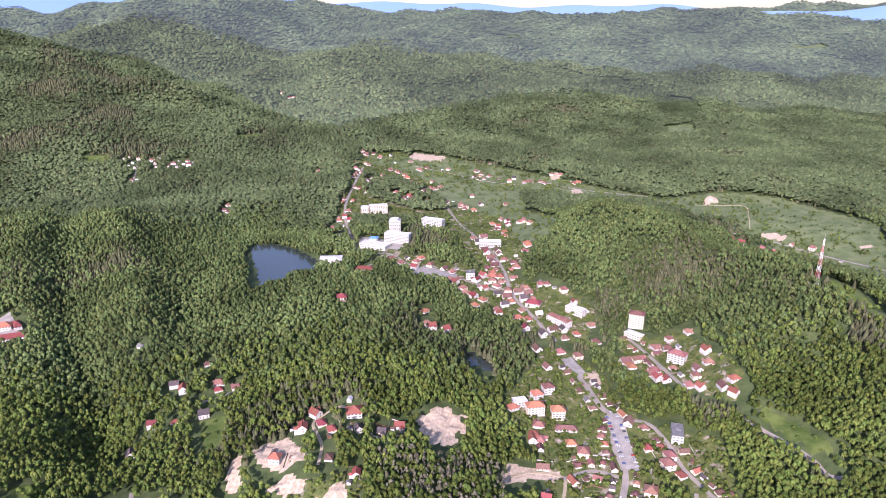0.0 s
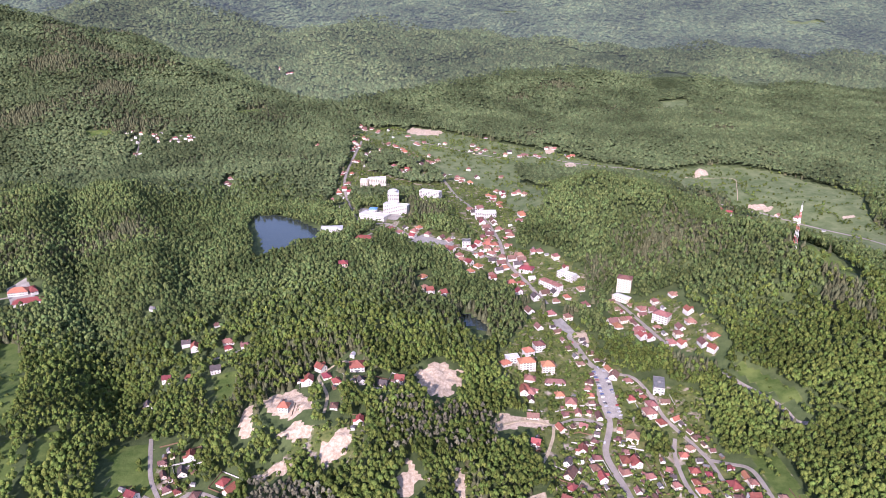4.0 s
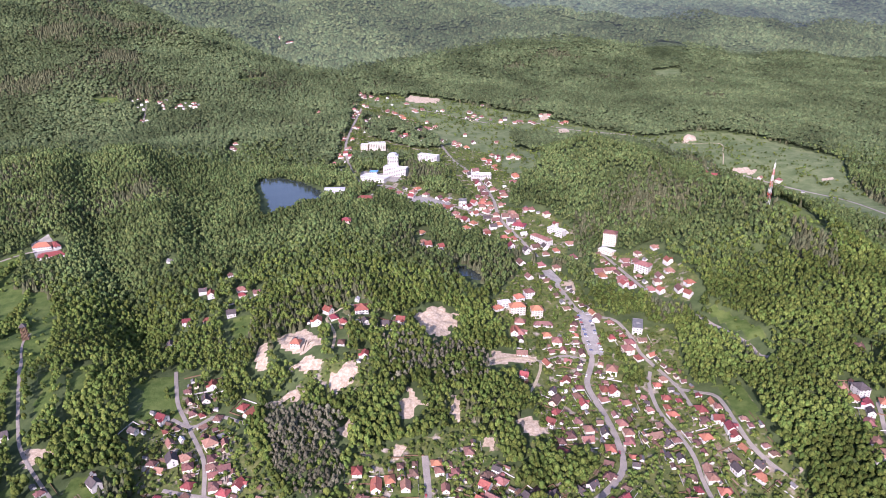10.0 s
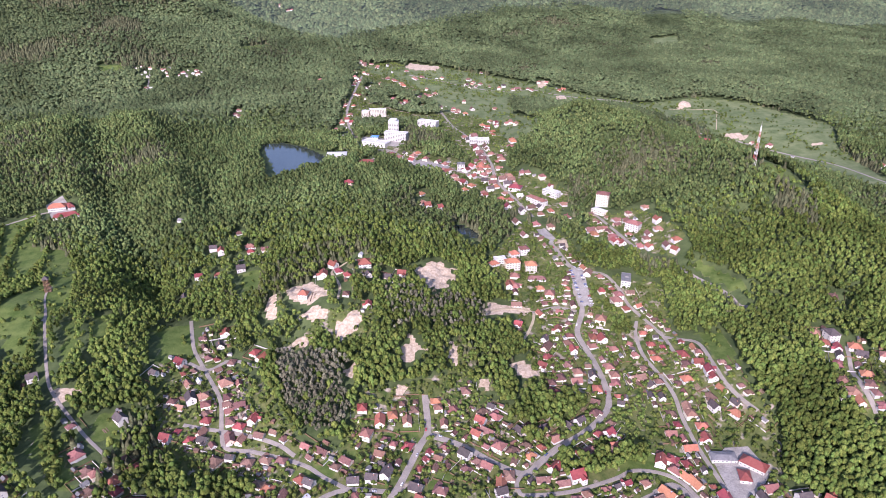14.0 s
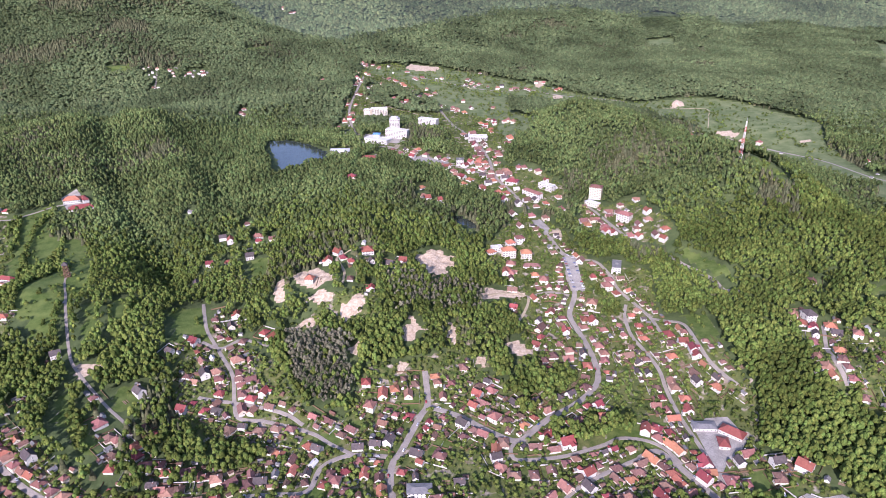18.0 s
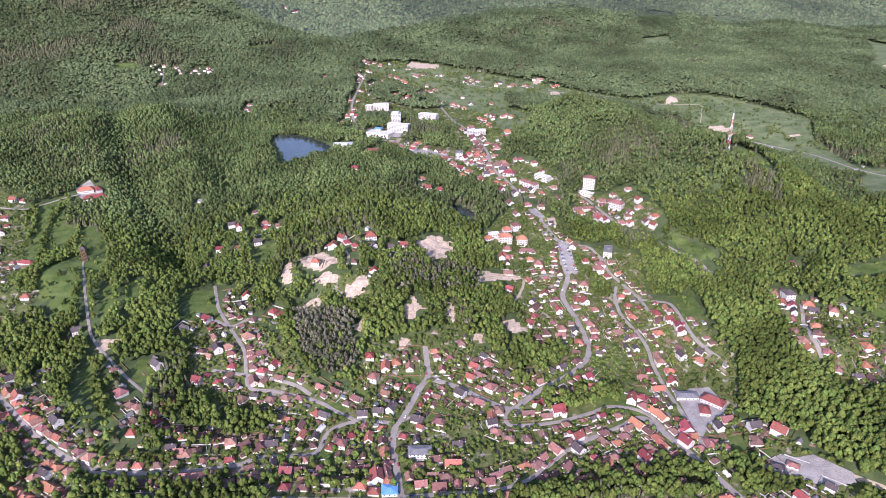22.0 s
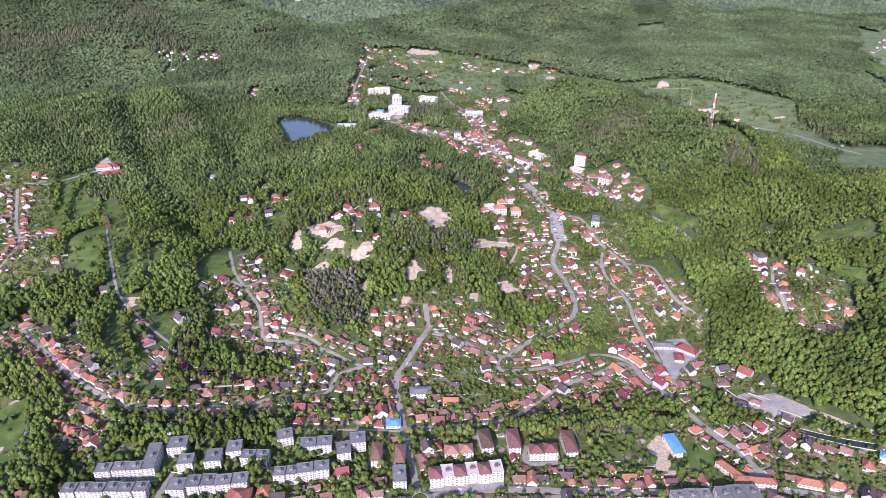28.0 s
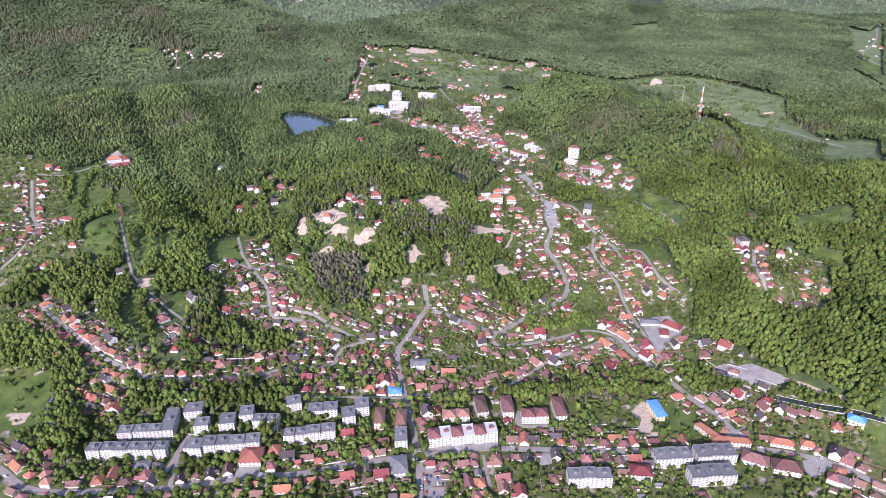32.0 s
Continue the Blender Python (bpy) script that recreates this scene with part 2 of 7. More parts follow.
# crests of the mountains: fall of the sides, then x, y, height along the line
CRESTS = [
    (0.27, [(-2300, 2700, 520), (-1596, 2800, 415), (-1458, 2850, 370), (-1336, 2900, 319), (-1170, 3000, 287), (-1050, 2900, 261), (-880, 2850, 220), (-690, 2750, 174), (-565, 2650, 138), (-350, 2550, 108)]),
    (0.42, [(-2073, 3900, 361), (-1880, 3900, 428), (-1685, 4000, 530), (-1410, 3900, 572), (-1200, 4100, 570), (-1043, 4300, 548), (-900, 4400, 484)]),
    (0.42, [(-1410, 3900, 572), (-1350, 3600, 420), (-1280, 3300, 276)]),
    (0.42, [(-1200, 4100, 560), (-1140, 3900, 401), (-1080, 3600, 300), (-1010, 3300, 207)]),
    (0.40, [(-910, 4300, 453), (-950, 3800, 330), (-960, 3500, 239)]),
    (0.26, [(-900, 3060, 165), (-700, 3250, 270), (-550, 3400, 304), (-410, 3700, 358), (-160, 4100, 430), (135, 4100, 398), (600, 4500, 441), (1057, 4400, 379), (1800, 4300, 350), (1930, 4100, 273), (2170, 3700, 130)]),
    (0.22, [(135, 4100, 398), (552, 3700, 274), (827, 3400, 229), (1012, 3000, 130)]),
    (0.22, [(-160, 4100, 430), (-70, 3500, 288), (5, 2800, 153), (40, 2500, 105)]),
    (0.24, [(-410, 3700, 350), (-330, 3100, 225), (-240, 2650, 120)]),
    (0.22, [(350, 3900, 320), (420, 3200, 205), (440, 2600, 110)]),
    (0.22, [(1057, 4400, 379), (1210, 3800, 272), (1394, 3100, 136)]),
    (0.24, [(1800, 4300, 350), (1760, 3700, 215), (1720, 3300, 120)]),
    (0.35, [(-3300, 4700, 690), (-2850, 4700, 660), (-2400, 4750, 560), (-1900, 4800, 590), (-1300, 4850, 600), (-700, 4850, 560)]),
    (0.30, [(-400, 4850, 500), (0, 4900, 529), (820, 4900, 505), (1580, 4900, 528), (2120, 4900, 556), (2530, 4850, 556), (2970, 4900, 575)]),
    (0.35, [(2165, 4400, 258), (2450, 4400, 372), (2750, 4300, 372), (3300, 4100, 380)]),
]
HILLS = TOWN_HILLS + EAST_RIDGE + WEST_HILLS + OUTER_HILLS + GULLIES
VALLEY_Y = (0, 650, 950, 1150, 1400, 1700, 2000, 2350, 3000, 6000)
VALLEY_Z = (0, 0, 18, 34, 45, 54, 66, 92, 108, 150)


def folds(x, y, length, seed):
    """Gentle gullies and spurs, between -1 and 1, about length metres apart."""
    out = 0
    for k in range(5):
        a = seed + 2.4 * k
        u = x * math.cos(a) + y * math.sin(a)
        v = y * math.cos(a) - x * math.sin(a)
        out = out + np.sin(6.283 * u / (length * (0.8 + 0.17 * k)) + 1.3 * np.sin(6.283 * v / (length * 2.3) + k) + seed * 3 * k)
    return out / 3.2


def mountains(x, y):
    """Height of the outer mountains: sides that fall from each crest, rounded into one another, with spurs and ravines."""
    total = np.zeros(x.shape)
    wob = 26 * folds(x, y, 330, 2.0)
    fur = folds(x, y, 210, 5.3)
    for fall, line in CRESTS:
        best = np.full(x.shape, -400.0)
        for (ax, ay, az), (bx, by, bz) in zip(line, line[1:]):
            n2 = (bx - ax) ** 2 + (by - ay) ** 2
            t = np.clip(((x - ax) * (bx - ax) + (y - ay) * (by - ay)) / n2, 0, 1)
            d = np.hypot(x - ax - t * (bx - ax), y - ay - t * (by - ay))
            best = np.maximum(best, az + t * (bz - az) - fall * (np.hypot(d, 70) - 70) - 3)
        total = total + np.exp(best / 16)
    z = 16 * np.log(total + 1e-9)
    return z + np.clip((z - 110) / 120, 0, 1) * (0.7 * wob + 9 * fur)


def ground(x, y):
    """Height of the land at x, y (numbers or arrays)."""
    x, y = np.asarray(x, float), np.asarray(y, float)
    floor = np.interp(y, VALLEY_Y, VALLEY_Z)
    z = floor
    for cx, cy, height, rx, ry, turn in HILLS:
        c, s = math.cos(radians(turn)), math.sin(radians(turn))
        u, v = (x - cx) * c + (y - cy) * s, (y - cy) * c - (x - cx) * s
        z = z + height * np.exp(-((u / rx) ** 2 + (v / ry) ** 2))
    up = np.clip(z - floor, 0, None)
    z = z + np.clip(up - 18, 0, 30) / 30 * (4.0 * folds(x, y, 78, 7.7) + 2.0 * folds(x, y, 41, 3.1))
    z = z + np.clip(up - 15, 0, 60) * 0.13 * folds(x, y, 120, 1.0) + np.clip(up - 45, 0, 160) * 0.34 * folds(x, y, 560, 4.0)
    if np.any(y > 1900):
        m = mountains(x, y)
        z = np.where(y > 1900, z + np.logaddexp(0, (m - z) / 10) * 10 * np.clip((y - 1900) / 500, 0, 1), z)
    return z


def inside(poly, x, y):
    """Whether points lie in a polygon."""
    x, y = np.asarray(x, float), np.asarray(y, float)
    hit = np.zeros(x.shape, bool)
    for (ax, ay), (bx, by) in zip(poly, poly[1:] + poly[:1]):
        if ay != by:
            hit ^= ((ay > y) != (by > y)) & (x < (bx - ax) * (y - ay) / (by - ay) + ax)
    return hit


def grown(poly, k):
    """The polygon swollen about its middle by k metres."""
    mx, my = np.mean([p[0] for p in poly]), np.mean([p[1] for p in poly])
    out = []
    for px, py in poly:
        d = math.hypot(px - mx, py - my)
        out.append((mx + (px - mx) * (d + k) / d, my + (py - my) * (d + k) / d))
    return out


def smooth_line(points, step=5.0):
    """A rounded line through points, with one place every step metres."""
    p = [Vector(q) for q in points]
    p = [2 * p[0] - p[1]] + p + [2 * p[-1] - p[-2]]
    out = []
    for a, b, c, d in zip(p, p[1:], p[2:], p[3:]):
        n = max(2, int((c - b).length / step))
        for i in range(n):
            t = i / n
            out.append(0.5 * (2 * b + (c - a) * t + (2 * a - 5 * b + 4 * c - d) * t * t + (3 * b - a - 3 * c + d) * t ** 3))
    return out + [p[-2]]


# ---------------------------------------------------------------- plan: streets and open ground
ROADS = {
    "road_main": [(-21, 438), (-23, 487), (-36, 554), (-45, 602), (-54, 661), (-44, 691), (-28, 736), (-21, 754), (-25, 801)],
    "road_west": [(-55, 680), (-93, 682), (-119, 667), (-128, 637), (-158, 633), (-183, 629), (-202, 618), (-254, 608), (-319, 605), (-354, 618), (-398, 642), (-447, 681), (-484, 716), (-522, 752)],
    "road_upper_west": [(-310, 924), (-298, 892), (-287, 866), (-269, 840), (-237, 791), (-223, 748), (-213, 727), (-183, 722), (-136, 709), (-117, 697), (-91, 682)],
    "road_south": [(-457, 497), (-410, 473), (-377, 452), (-346, 445), (-293, 447), (-243, 450), (-182, 463), (-134, 467), (-94, 477), (-59, 485), (-23, 490), (36, 500), (120, 498), (204, 497), (292, 499), (341, 488), (369, 473), (395, 450), (420, 432)],
    "road_loop": [(-21, 750), (11, 736), (45, 712), (69, 701), (87, 716), (106, 734), (132, 752), (154, 773), (168, 796), (170, 830), (166, 866), (160, 894), (157, 923), (170, 964), (168, 1006), (176, 1047), (167, 1069), (157, 1113), (140, 1171)],
    "road_loop_b": [(69, 701), (61, 691), (63, 678), (74, 676), (109, 680), (137, 689), (155, 696), (171, 704), (194, 701), (210, 690), (221, 668)],
    "road_east": [(232, 937), (225, 913), (224, 874), (232, 842), (239, 808), (238, 773), (240, 735), (244, 703), (249, 666), (251, 644)],
    "road_quarry": [(183, 677), (202, 686), (216, 668), (235, 634), (250, 601), (265, 570), (280, 546), (295, 506)],
    "road_spur": [(256, 905), (274, 897), (290, 885), (292, 843), (294, 812), (301, 789), (311, 770)],
    "road_cross": [(-44, 580), (-0, 585), (41, 588), (75, 602), (99, 623), (118, 641), (147, 659), (183, 677)],
    "road_side_valley": [(433, 843), (428, 830), (412, 784), (408, 741)],
    "road_far_west": [(-748, 1156), (-687, 1039), (-645, 975), (-612, 882), (-614, 826)],
    "road_tower": [(-481, 922), (-432, 826), (-404, 785), (-354, 737), (-316, 708)],
    "road_bridge": [(-245, 450), (-252, 496), (-251, 520)],
    "road_resort": [(137, 1216), (113, 1291), (90, 1362), (85, 1446), (69, 1557), (38, 1667), (14, 1743), (-12, 1861)],
    "road_resort_b": [(80, 1364), (31, 1417), (-22, 1471), (-77, 1502), (-114, 1547), (-173, 1572), (-215, 1719), (-243, 1886), (-241, 2201)],
    "road_hairpin": [(310, 1027), (323, 1006), (334, 988), (345, 968), (352, 950), (355, 936), (370, 925)],
    "road_hamlet": [(233, 1232), (246, 1189), (261, 1124), (271, 1079)],
    "road_lane_west": [(-287, 846), (-263, 838), (-242, 854), (-206, 840)],
    "road_estate": [(-253, 509), (-254, 487), (-256, 463)],
    "road_hill": [(-264, 757), (-174, 734), (-146, 719)],
    "road_lane_a": [(197, 1040), (212, 1030), (224, 997), (229, 968), (246, 933), (256, 905), (259, 874)],
    "road_farm": [(-710, 985), (-619, 989), (-560, 966)],
    "road_quarry_hill": [(-133, 934), (-134, 961), (-149, 997), (-134, 1019), (-118, 1019)],
    "road_hill_lane": [(-299, 1067), (-282, 1072), (-263, 1082)],
    "road_sand": [(47, 954), (76, 968), (107, 961), (99, 924), (86, 898)],
    "road_car_park": [(107, 961), (137, 972), (163, 962)],
    "road_lake": [(-114, 1547), (-144, 1504), (-173, 1471)],
    "road_monastery": [(-613, 1240), (-652, 1234), (-681, 1204), (-707, 1180), (-750, 1181)],
    "road_lookout": [(-506, 984), (-497, 952), (-476, 913), (-472, 898)],
    "road_far_north": [(-105, 2214), (-20, 2154), (76, 2082), (146, 2048), (232, 2057), (284, 2019), (405, 1945), (466, 1922)],
    "road_valley": [(543, 1751), (625, 1704), (668, 1673), (745, 1579), (784, 1508), (802, 1394), (831, 1335)],
    "road_heap": [(557, 1891), (666, 1890), (651, 1820), (624, 1745)],
    "road_side": [(-789, 2011), (-805, 2076), (-817, 2118)],
    "road_gravel_track": [(362, 590), (380, 574), (395, 559), (411, 550)],
    "road_estate_court": [(-314, 508), (-292, 509), (-260, 511)],
    "road_river_walk": [(-156, 580), (-119, 579), (-83, 579), (-42, 577)],
    "road_market_lane": [(38, 491), (40, 471), (42, 451)],
    "road_far_valley": [(1720, 2774), (1568, 2516), (1451, 2350), (1383, 2272), (1357, 2199), (1347, 2095)],
    "road_behind_hotel": [(79, 556), (75, 539), (81, 532), (109, 534)],
}
TOWN = [
    (-318, 835), (-285, 888), (-195, 806), (-146, 729), (-103, 732), (-94, 793), (-34, 816), (5, 833), (65, 788), (93, 847),
    (87, 984), (54, 1070), (123, 1200), (179, 1143), (202, 1032), (279, 1003), (265, 898), (311, 836), (324, 752), (302, 679),
    (334, 643), (383, 561), (445, 521), (445, 425), (-441, 427), (-606, 733), (-498, 750), (-404, 676), (-315, 627), (-216, 636),
    (-235, 685), (-285, 740),
]
RESORT = [
    (-255, 1822), (-253, 2311), (-152, 2351), (18, 2092), (141, 1883), (182, 1747), (120, 1488), (93, 1413), (169, 1363), (209, 1302),
    (175, 1205), (125, 1226), (74, 1272), (10, 1374), (-32, 1438), (-77, 1502), (-112, 1518), (-246, 1518), (-203, 1619),
]
EAST_HAMLET = [(223, 1223), (307, 1209), (335, 1101), (310, 1051), (269, 1094), (216, 1145)]
SIDE_VALLEY = [(395, 837), (466, 824), (500, 799), (483, 704), (431, 692), (393, 749)]
WEST_VILLAGE = [(-922, 1251), (-738, 1227), (-539, 927), (-505, 831), (-562, 819), (-576, 685)]
FAR_FIELDS = [
    (-287, 2311), (-13, 2301), (265, 2088), (482, 1909), (595, 1959), (656, 1973), (770, 1926), (893, 1746), (834, 1607), (822, 1432),
    (761, 1331), (700, 1542), (579, 1770), (416, 1815), (206, 1961), (17, 1993),
]
MEADOW_TOWER = [(-712, 1182), (-658, 1238), (-618, 1137), (-550, 1108), (-486, 1004), (-469, 932), (-456, 879), (-504, 866), (-558, 894), (-643, 1072)]
MEADOW_STRIP = [(-406, 760), (-361, 709), (-326, 670), (-342, 667), (-386, 705)]
FIELD_WEST = [(-515, 608), (-435, 612), (-417, 588), (-408, 554), (-409, 529), (-461, 520)]
FIELD_RIVER = [(-399, 504), (-377, 533), (-354, 520), (-375, 496)]
MEADOW_A = [(-325, 856), (-308, 913), (-280, 856), (-303, 843)]
MEADOW_B = [(-412, 887), (-389, 928), (-365, 859), (-381, 831)]
CLIFF_A = [(-30, 1015), (-2, 1038), (12, 1026), (-6, 988), (-23, 986)]
CLIFF_B = [(1, 878), (7, 882), (12, 848), (7, 838), (3, 851)]
EAST_MEADOW = [(325, 1042), (359, 1007), (372, 957), (351, 964), (327, 1025)]
PARKING = [(167, 1052), (187, 1056), (184, 998), (185, 965), (169, 972)]
YARD = [(291, 612), (316, 625), (323, 618), (343, 619), (365, 592), (363, 582), (337, 582), (315, 598), (299, 605)]
FARSAND = [(-124, 2298), (-109, 2351), (-73, 2325), (-10, 2312), (-30, 2261), (-88, 2265)]
LAKE = [(-391, 1625), (-352, 1638), (-296, 1601), (-238, 1535), (-239, 1497), (-270, 1493), (-278, 1450), (-304, 1425), (-321, 1415), (-347, 1505)]
POND = [(8, 1194), (21, 1190), (41, 1164), (51, 1145), (42, 1139), (20, 1152)]
SANDLOT = [(44, 961), (59, 978), (104, 968), (107, 957), (75, 958), (46, 946)]
GROVE_RIVER_WEST = [(-301, 588), (-174, 592), (-58, 592), (-57, 577), (-169, 567), (-255, 541), (-284, 558)]
GROVE_RIVER_EAST = [(-27, 577), (58, 582), (108, 592), (142, 614), (202, 626), (241, 607), (244, 575), (196, 577), (128, 568), (-14, 565)]
GROVE_WEST = [(-584, 697), (-465, 675), (-407, 636), (-401, 608), (-478, 610), (-531, 614)]
GROVE_SLOPE = [(-288, 727), (-235, 685), (-154, 688), (-178, 671), (-217, 642), (-289, 625), (-323, 670)]
GROVE_SCHOOL = [(263, 638), (306, 584), (323, 581), (296, 572), (260, 588)]
GROVE_CANAL = [(365, 573), (437, 528), (432, 519), (349, 559)]
GROVE_MID = [(91, 817), (166, 849), (130, 763), (76, 736), (56, 762)]
GROVE_BEND = [(106, 743), (196, 723), (155, 688), (93, 689)]
GROVE_ESTATE = [(-190, 582), (-161, 528), (-170, 496), (-184, 520)]
GROVE_HILLTOP = [(187, 1000), (244, 953), (222, 886), (190, 917)]
GROVE_RESORT = [(-250, 1786), (-38, 1767), (43, 1463), (-33, 1503), (-101, 1532), (-212, 1512)]
GROVE_RESORT_NORTH = [(-235, 2147), (17, 1938), (122, 1806), (2, 1837), (-65, 1814), (-213, 1938)]
LOT_EAST = [(248, 715), (265, 731), (287, 731), (295, 698), (280, 680), (262, 666), (252, 652), (249, 666)]
PLAYGROUND = [(195, 560), (218, 572), (224, 568), (211, 542), (211, 516), (201, 518), (195, 526)]
PLOUGHED = [(-409, 790), (-382, 796), (-375, 783), (-391, 770)]
CANAL = [(334, 573), (355, 561), (381, 547), (408, 535), (432, 521)]
STREAM = [(-431, 637), (-419, 606), (-416, 586), (-413, 562), (-400, 539), (-385, 531), (-357, 526)]
SQUARE = [(336, 482), (360, 486), (362, 474), (337, 460), (332, 465)]
PITCH = [(417, 521), (437, 511), (431, 498), (407, 507)]
QUARRY = [(-200, 960), (-189, 971), (-171, 980), (-152, 961), (-142, 941), (-160, 935), (-182, 932), (-195, 943)]
QUARRY_SLOPE = [(-223, 926), (-218, 953), (-207, 939), (-200, 913), (-217, 913)]
QUARRY_STEP = [(-181, 911), (-164, 924), (-139, 919), (-142, 910), (-153, 902), (-170, 911)]
GULLY = [(-54, 848), (-48, 870), (-43, 884), (-32, 871), (-24, 860), (-36, 856), (-43, 841)]
PINES_A = [(-194, 855), (-169, 861), (-106, 828), (-99, 755), (-129, 736), (-163, 765)]
PINES_B = [(264, 1076), (317, 1063), (312, 1021), (266, 1023)]
PINES_C = [(126, 1353), (149, 1348), (138, 1156), (113, 1157)]
PINES_D = [(216, 1345), (247, 1329), (228, 1252), (198, 1265)]
PINES_E = [(-105, 1690), (-62, 1717), (-35, 1630), (1, 1588), (-79, 1545)]
PINES_F = [(345, 964), (358, 948), (346, 918), (336, 935)]
PINES_G = [(486, 1168), (503, 1095), (480, 1012), (445, 1087)]
PINES_H = [(-110, 528), (-84, 554), (-73, 504), (-100, 496)]
MEADOW_FAR_A = [(159, 4095), (398, 4096), (306, 4057), (188, 4063)]
REGROWTH_A = [(775, 3030), (858, 3094), (943, 3079), (943, 2944), (856, 2834), (773, 2864)]
REGROWTH_B = [(1122, 3105), (1257, 3188), (1281, 3080), (1208, 2937), (1104, 2975)]
REGROWTH_C = [(412, 3448), (537, 3446), (741, 3461), (778, 3311), (666, 3232), (500, 3364)]
MEADOW_FAR_C = [(1811, 4221), (1984, 4175), (1981, 4070), (1819, 4128)]
MEADOW_FAR_D = [(740, 2743), (860, 2800), (820, 2650), (720, 2615)]
MEADOW_LEFT = [(-964, 2102), (-899, 2131), (-880, 2100), (-922, 2071)]
MEADOW_LEFT_B = [(-633, 2349), (-568, 2434), (-549, 2389), (-609, 2320)]
HEAP = [(588, 1916), (613, 1946), (627, 1920), (616, 1901), (587, 1901)]
SAND_VALLEY = [(644, 1730), (685, 1704), (672, 1686), (630, 1708)]
STRIP_A = [(-519, 1008), (-492, 1022), (-461, 969), (-462, 917), (-478, 927)]
STRIP_B = [(-448, 901), (-433, 909), (-405, 839), (-415, 827)]
STRIP_C = [(-423, 917), (-389, 928), (-371, 901), (-370, 849), (-389, 839)]
STRIP_D = [(-344, 905), (-309, 917), (-285, 864), (-301, 839), (-319, 839)]
STRIP_E = [(-631, 1093), (-602, 1123), (-560, 1128), (-542, 1078), (-545, 1033), (-575, 1006)]
STRIP_F = [(-561, 973), (-538, 1009), (-490, 926), (-457, 850), (-480, 836)]
STRIP_G = [(-285, 1034), (-256, 1041), (-239, 990), (-262, 979)]
STRIP_H = [(-352, 754), (-325, 769), (-312, 735), (-337, 726)]
GREEN_A = [(-64, 752), (-29, 766), (-29, 743), (-65, 741)]
GREEN_B = [(-151, 693), (-96, 730), (-83, 722), (-116, 685)]
GREEN_C = [(-21, 694), (1, 704), (7, 685), (-18, 676)]
GREEN_D = [(176, 733), (233, 727), (211, 692), (150, 694)]
GREEN_E = [(-135, 636), (-105, 645), (-100, 628), (-121, 619)]
GREEN_F = [(265, 653), (329, 654), (302, 615), (266, 623)]
GREEN_G = [(291, 905), (323, 900), (319, 828), (300, 854)]
GREEN_H = [(542, 903), (585, 904), (572, 879), (490, 882)]
GREEN_I = [(497, 823), (538, 811), (518, 773)]
GROVE_TOWER = [(-629, 1104), (-608, 1148), (-561, 1146), (-529, 1092), (-571, 1086), (-582, 1037)]
MARKET = [(-19, 475), (0, 479), (4, 437), (-16, 437)]
PLAZA = [(-15, 506), (53, 508), (53, 498), (-15, 497)]
SCHOOL_YARD = [(278, 522), (301, 527), (288, 508), (268, 512)]
MONASTERY_YARD = [(-661, 1259), (-644, 1284), (-608, 1241), (-612, 1211), (-626, 1211)]
SAND_N = [(250, 2143), (278, 2130), (280, 2089), (257, 2078)]
SAND_N2 = [(288, 2003), (316, 2004), (316, 1970), (286, 1967)]
SAND_E = [(639, 1731), (676, 1720), (684, 1700), (637, 1696)]
SAND_EE = [(798, 1647), (821, 1640), (817, 1632), (793, 1638)]
BRIGHT_FIELD = [(1319, 2212), (1341, 2090), (1268, 1948), (1252, 2035)]
EAST_FIELD_A = [(1599, 2772), (1630, 2664), (1785, 2846), (1327, 2061), (1336, 2176), (1336, 2295), (1423, 2404)]
EAST_FIELD_B = [(726, 1441), (803, 1429), (824, 1382), (880, 1393), (919, 1365), (771, 1130), (728, 1200), (723, 1250), (779, 1314), (742, 1355)]
EAST_VERGE = [(1220, 2042), (1237, 2043), (1215, 1868), (1190, 1825)]
SCRUB = [(-147, 915), (-111, 924), (-87, 920), (-86, 868), (-105, 861), (-135, 873), (-160, 874), (-188, 856), (-201, 867), (-165, 887)]
SCRUB_B = [(0, 881), (11, 880), (27, 840), (37, 832), (7, 816), (0, 836)]
BARE_C = [(-125, 903), (-106, 914), (-101, 895), (-114, 880), (-126, 877), (-136, 887)]
BARE_D = [(67, 856), (85, 865), (102, 839), (79, 833)]
BARE_E = [(-112, 815), (-105, 833), (-95, 821), (-107, 808)]
BARE_F = [(31, 830), (41, 832), (52, 820), (40, 815)]
BARE_G = [(-58, 793), (-52, 812), (-45, 807), (-47, 792)]
BARE_H = [(-44, 1017), (-12, 1044), (11, 1036), (-6, 1016), (-11, 976), (-27, 985)]
BANK_B = [(-190, 866), (-175, 879), (-154, 885), (-153, 875), (-176, 867)]
PINES_I = [(-76, 951), (-15, 959), (32, 968), (69, 934), (7, 887), (-36, 900), (-64, 873)]
GROVE_STREAM = [(-445, 638), (-439, 663), (-408, 629), (-382, 591), (-384, 558), (-353, 529), (-362, 518), (-387, 541), (-414, 574)]
GROVE_BAND = [(-353, 579), (-337, 598), (-288, 579), (-220, 590), (-134, 581), (-57, 582), (-56, 569), (-131, 563), (-208, 569), (-279, 554), (-334, 550)]
GROVE_CORNER = [(-392, 509), (-357, 525), (-344, 509), (-347, 474), (-376, 480)]
RESORT_MEADOW_A = [(-52, 1982), (3, 2053), (88, 2029), (161, 1982), (167, 1846), (122, 1762), (76, 1810), (2, 1853)]
RESORT_MEADOW_B = [(103, 1748), (171, 1825), (214, 1707), (167, 1530), (123, 1596)]
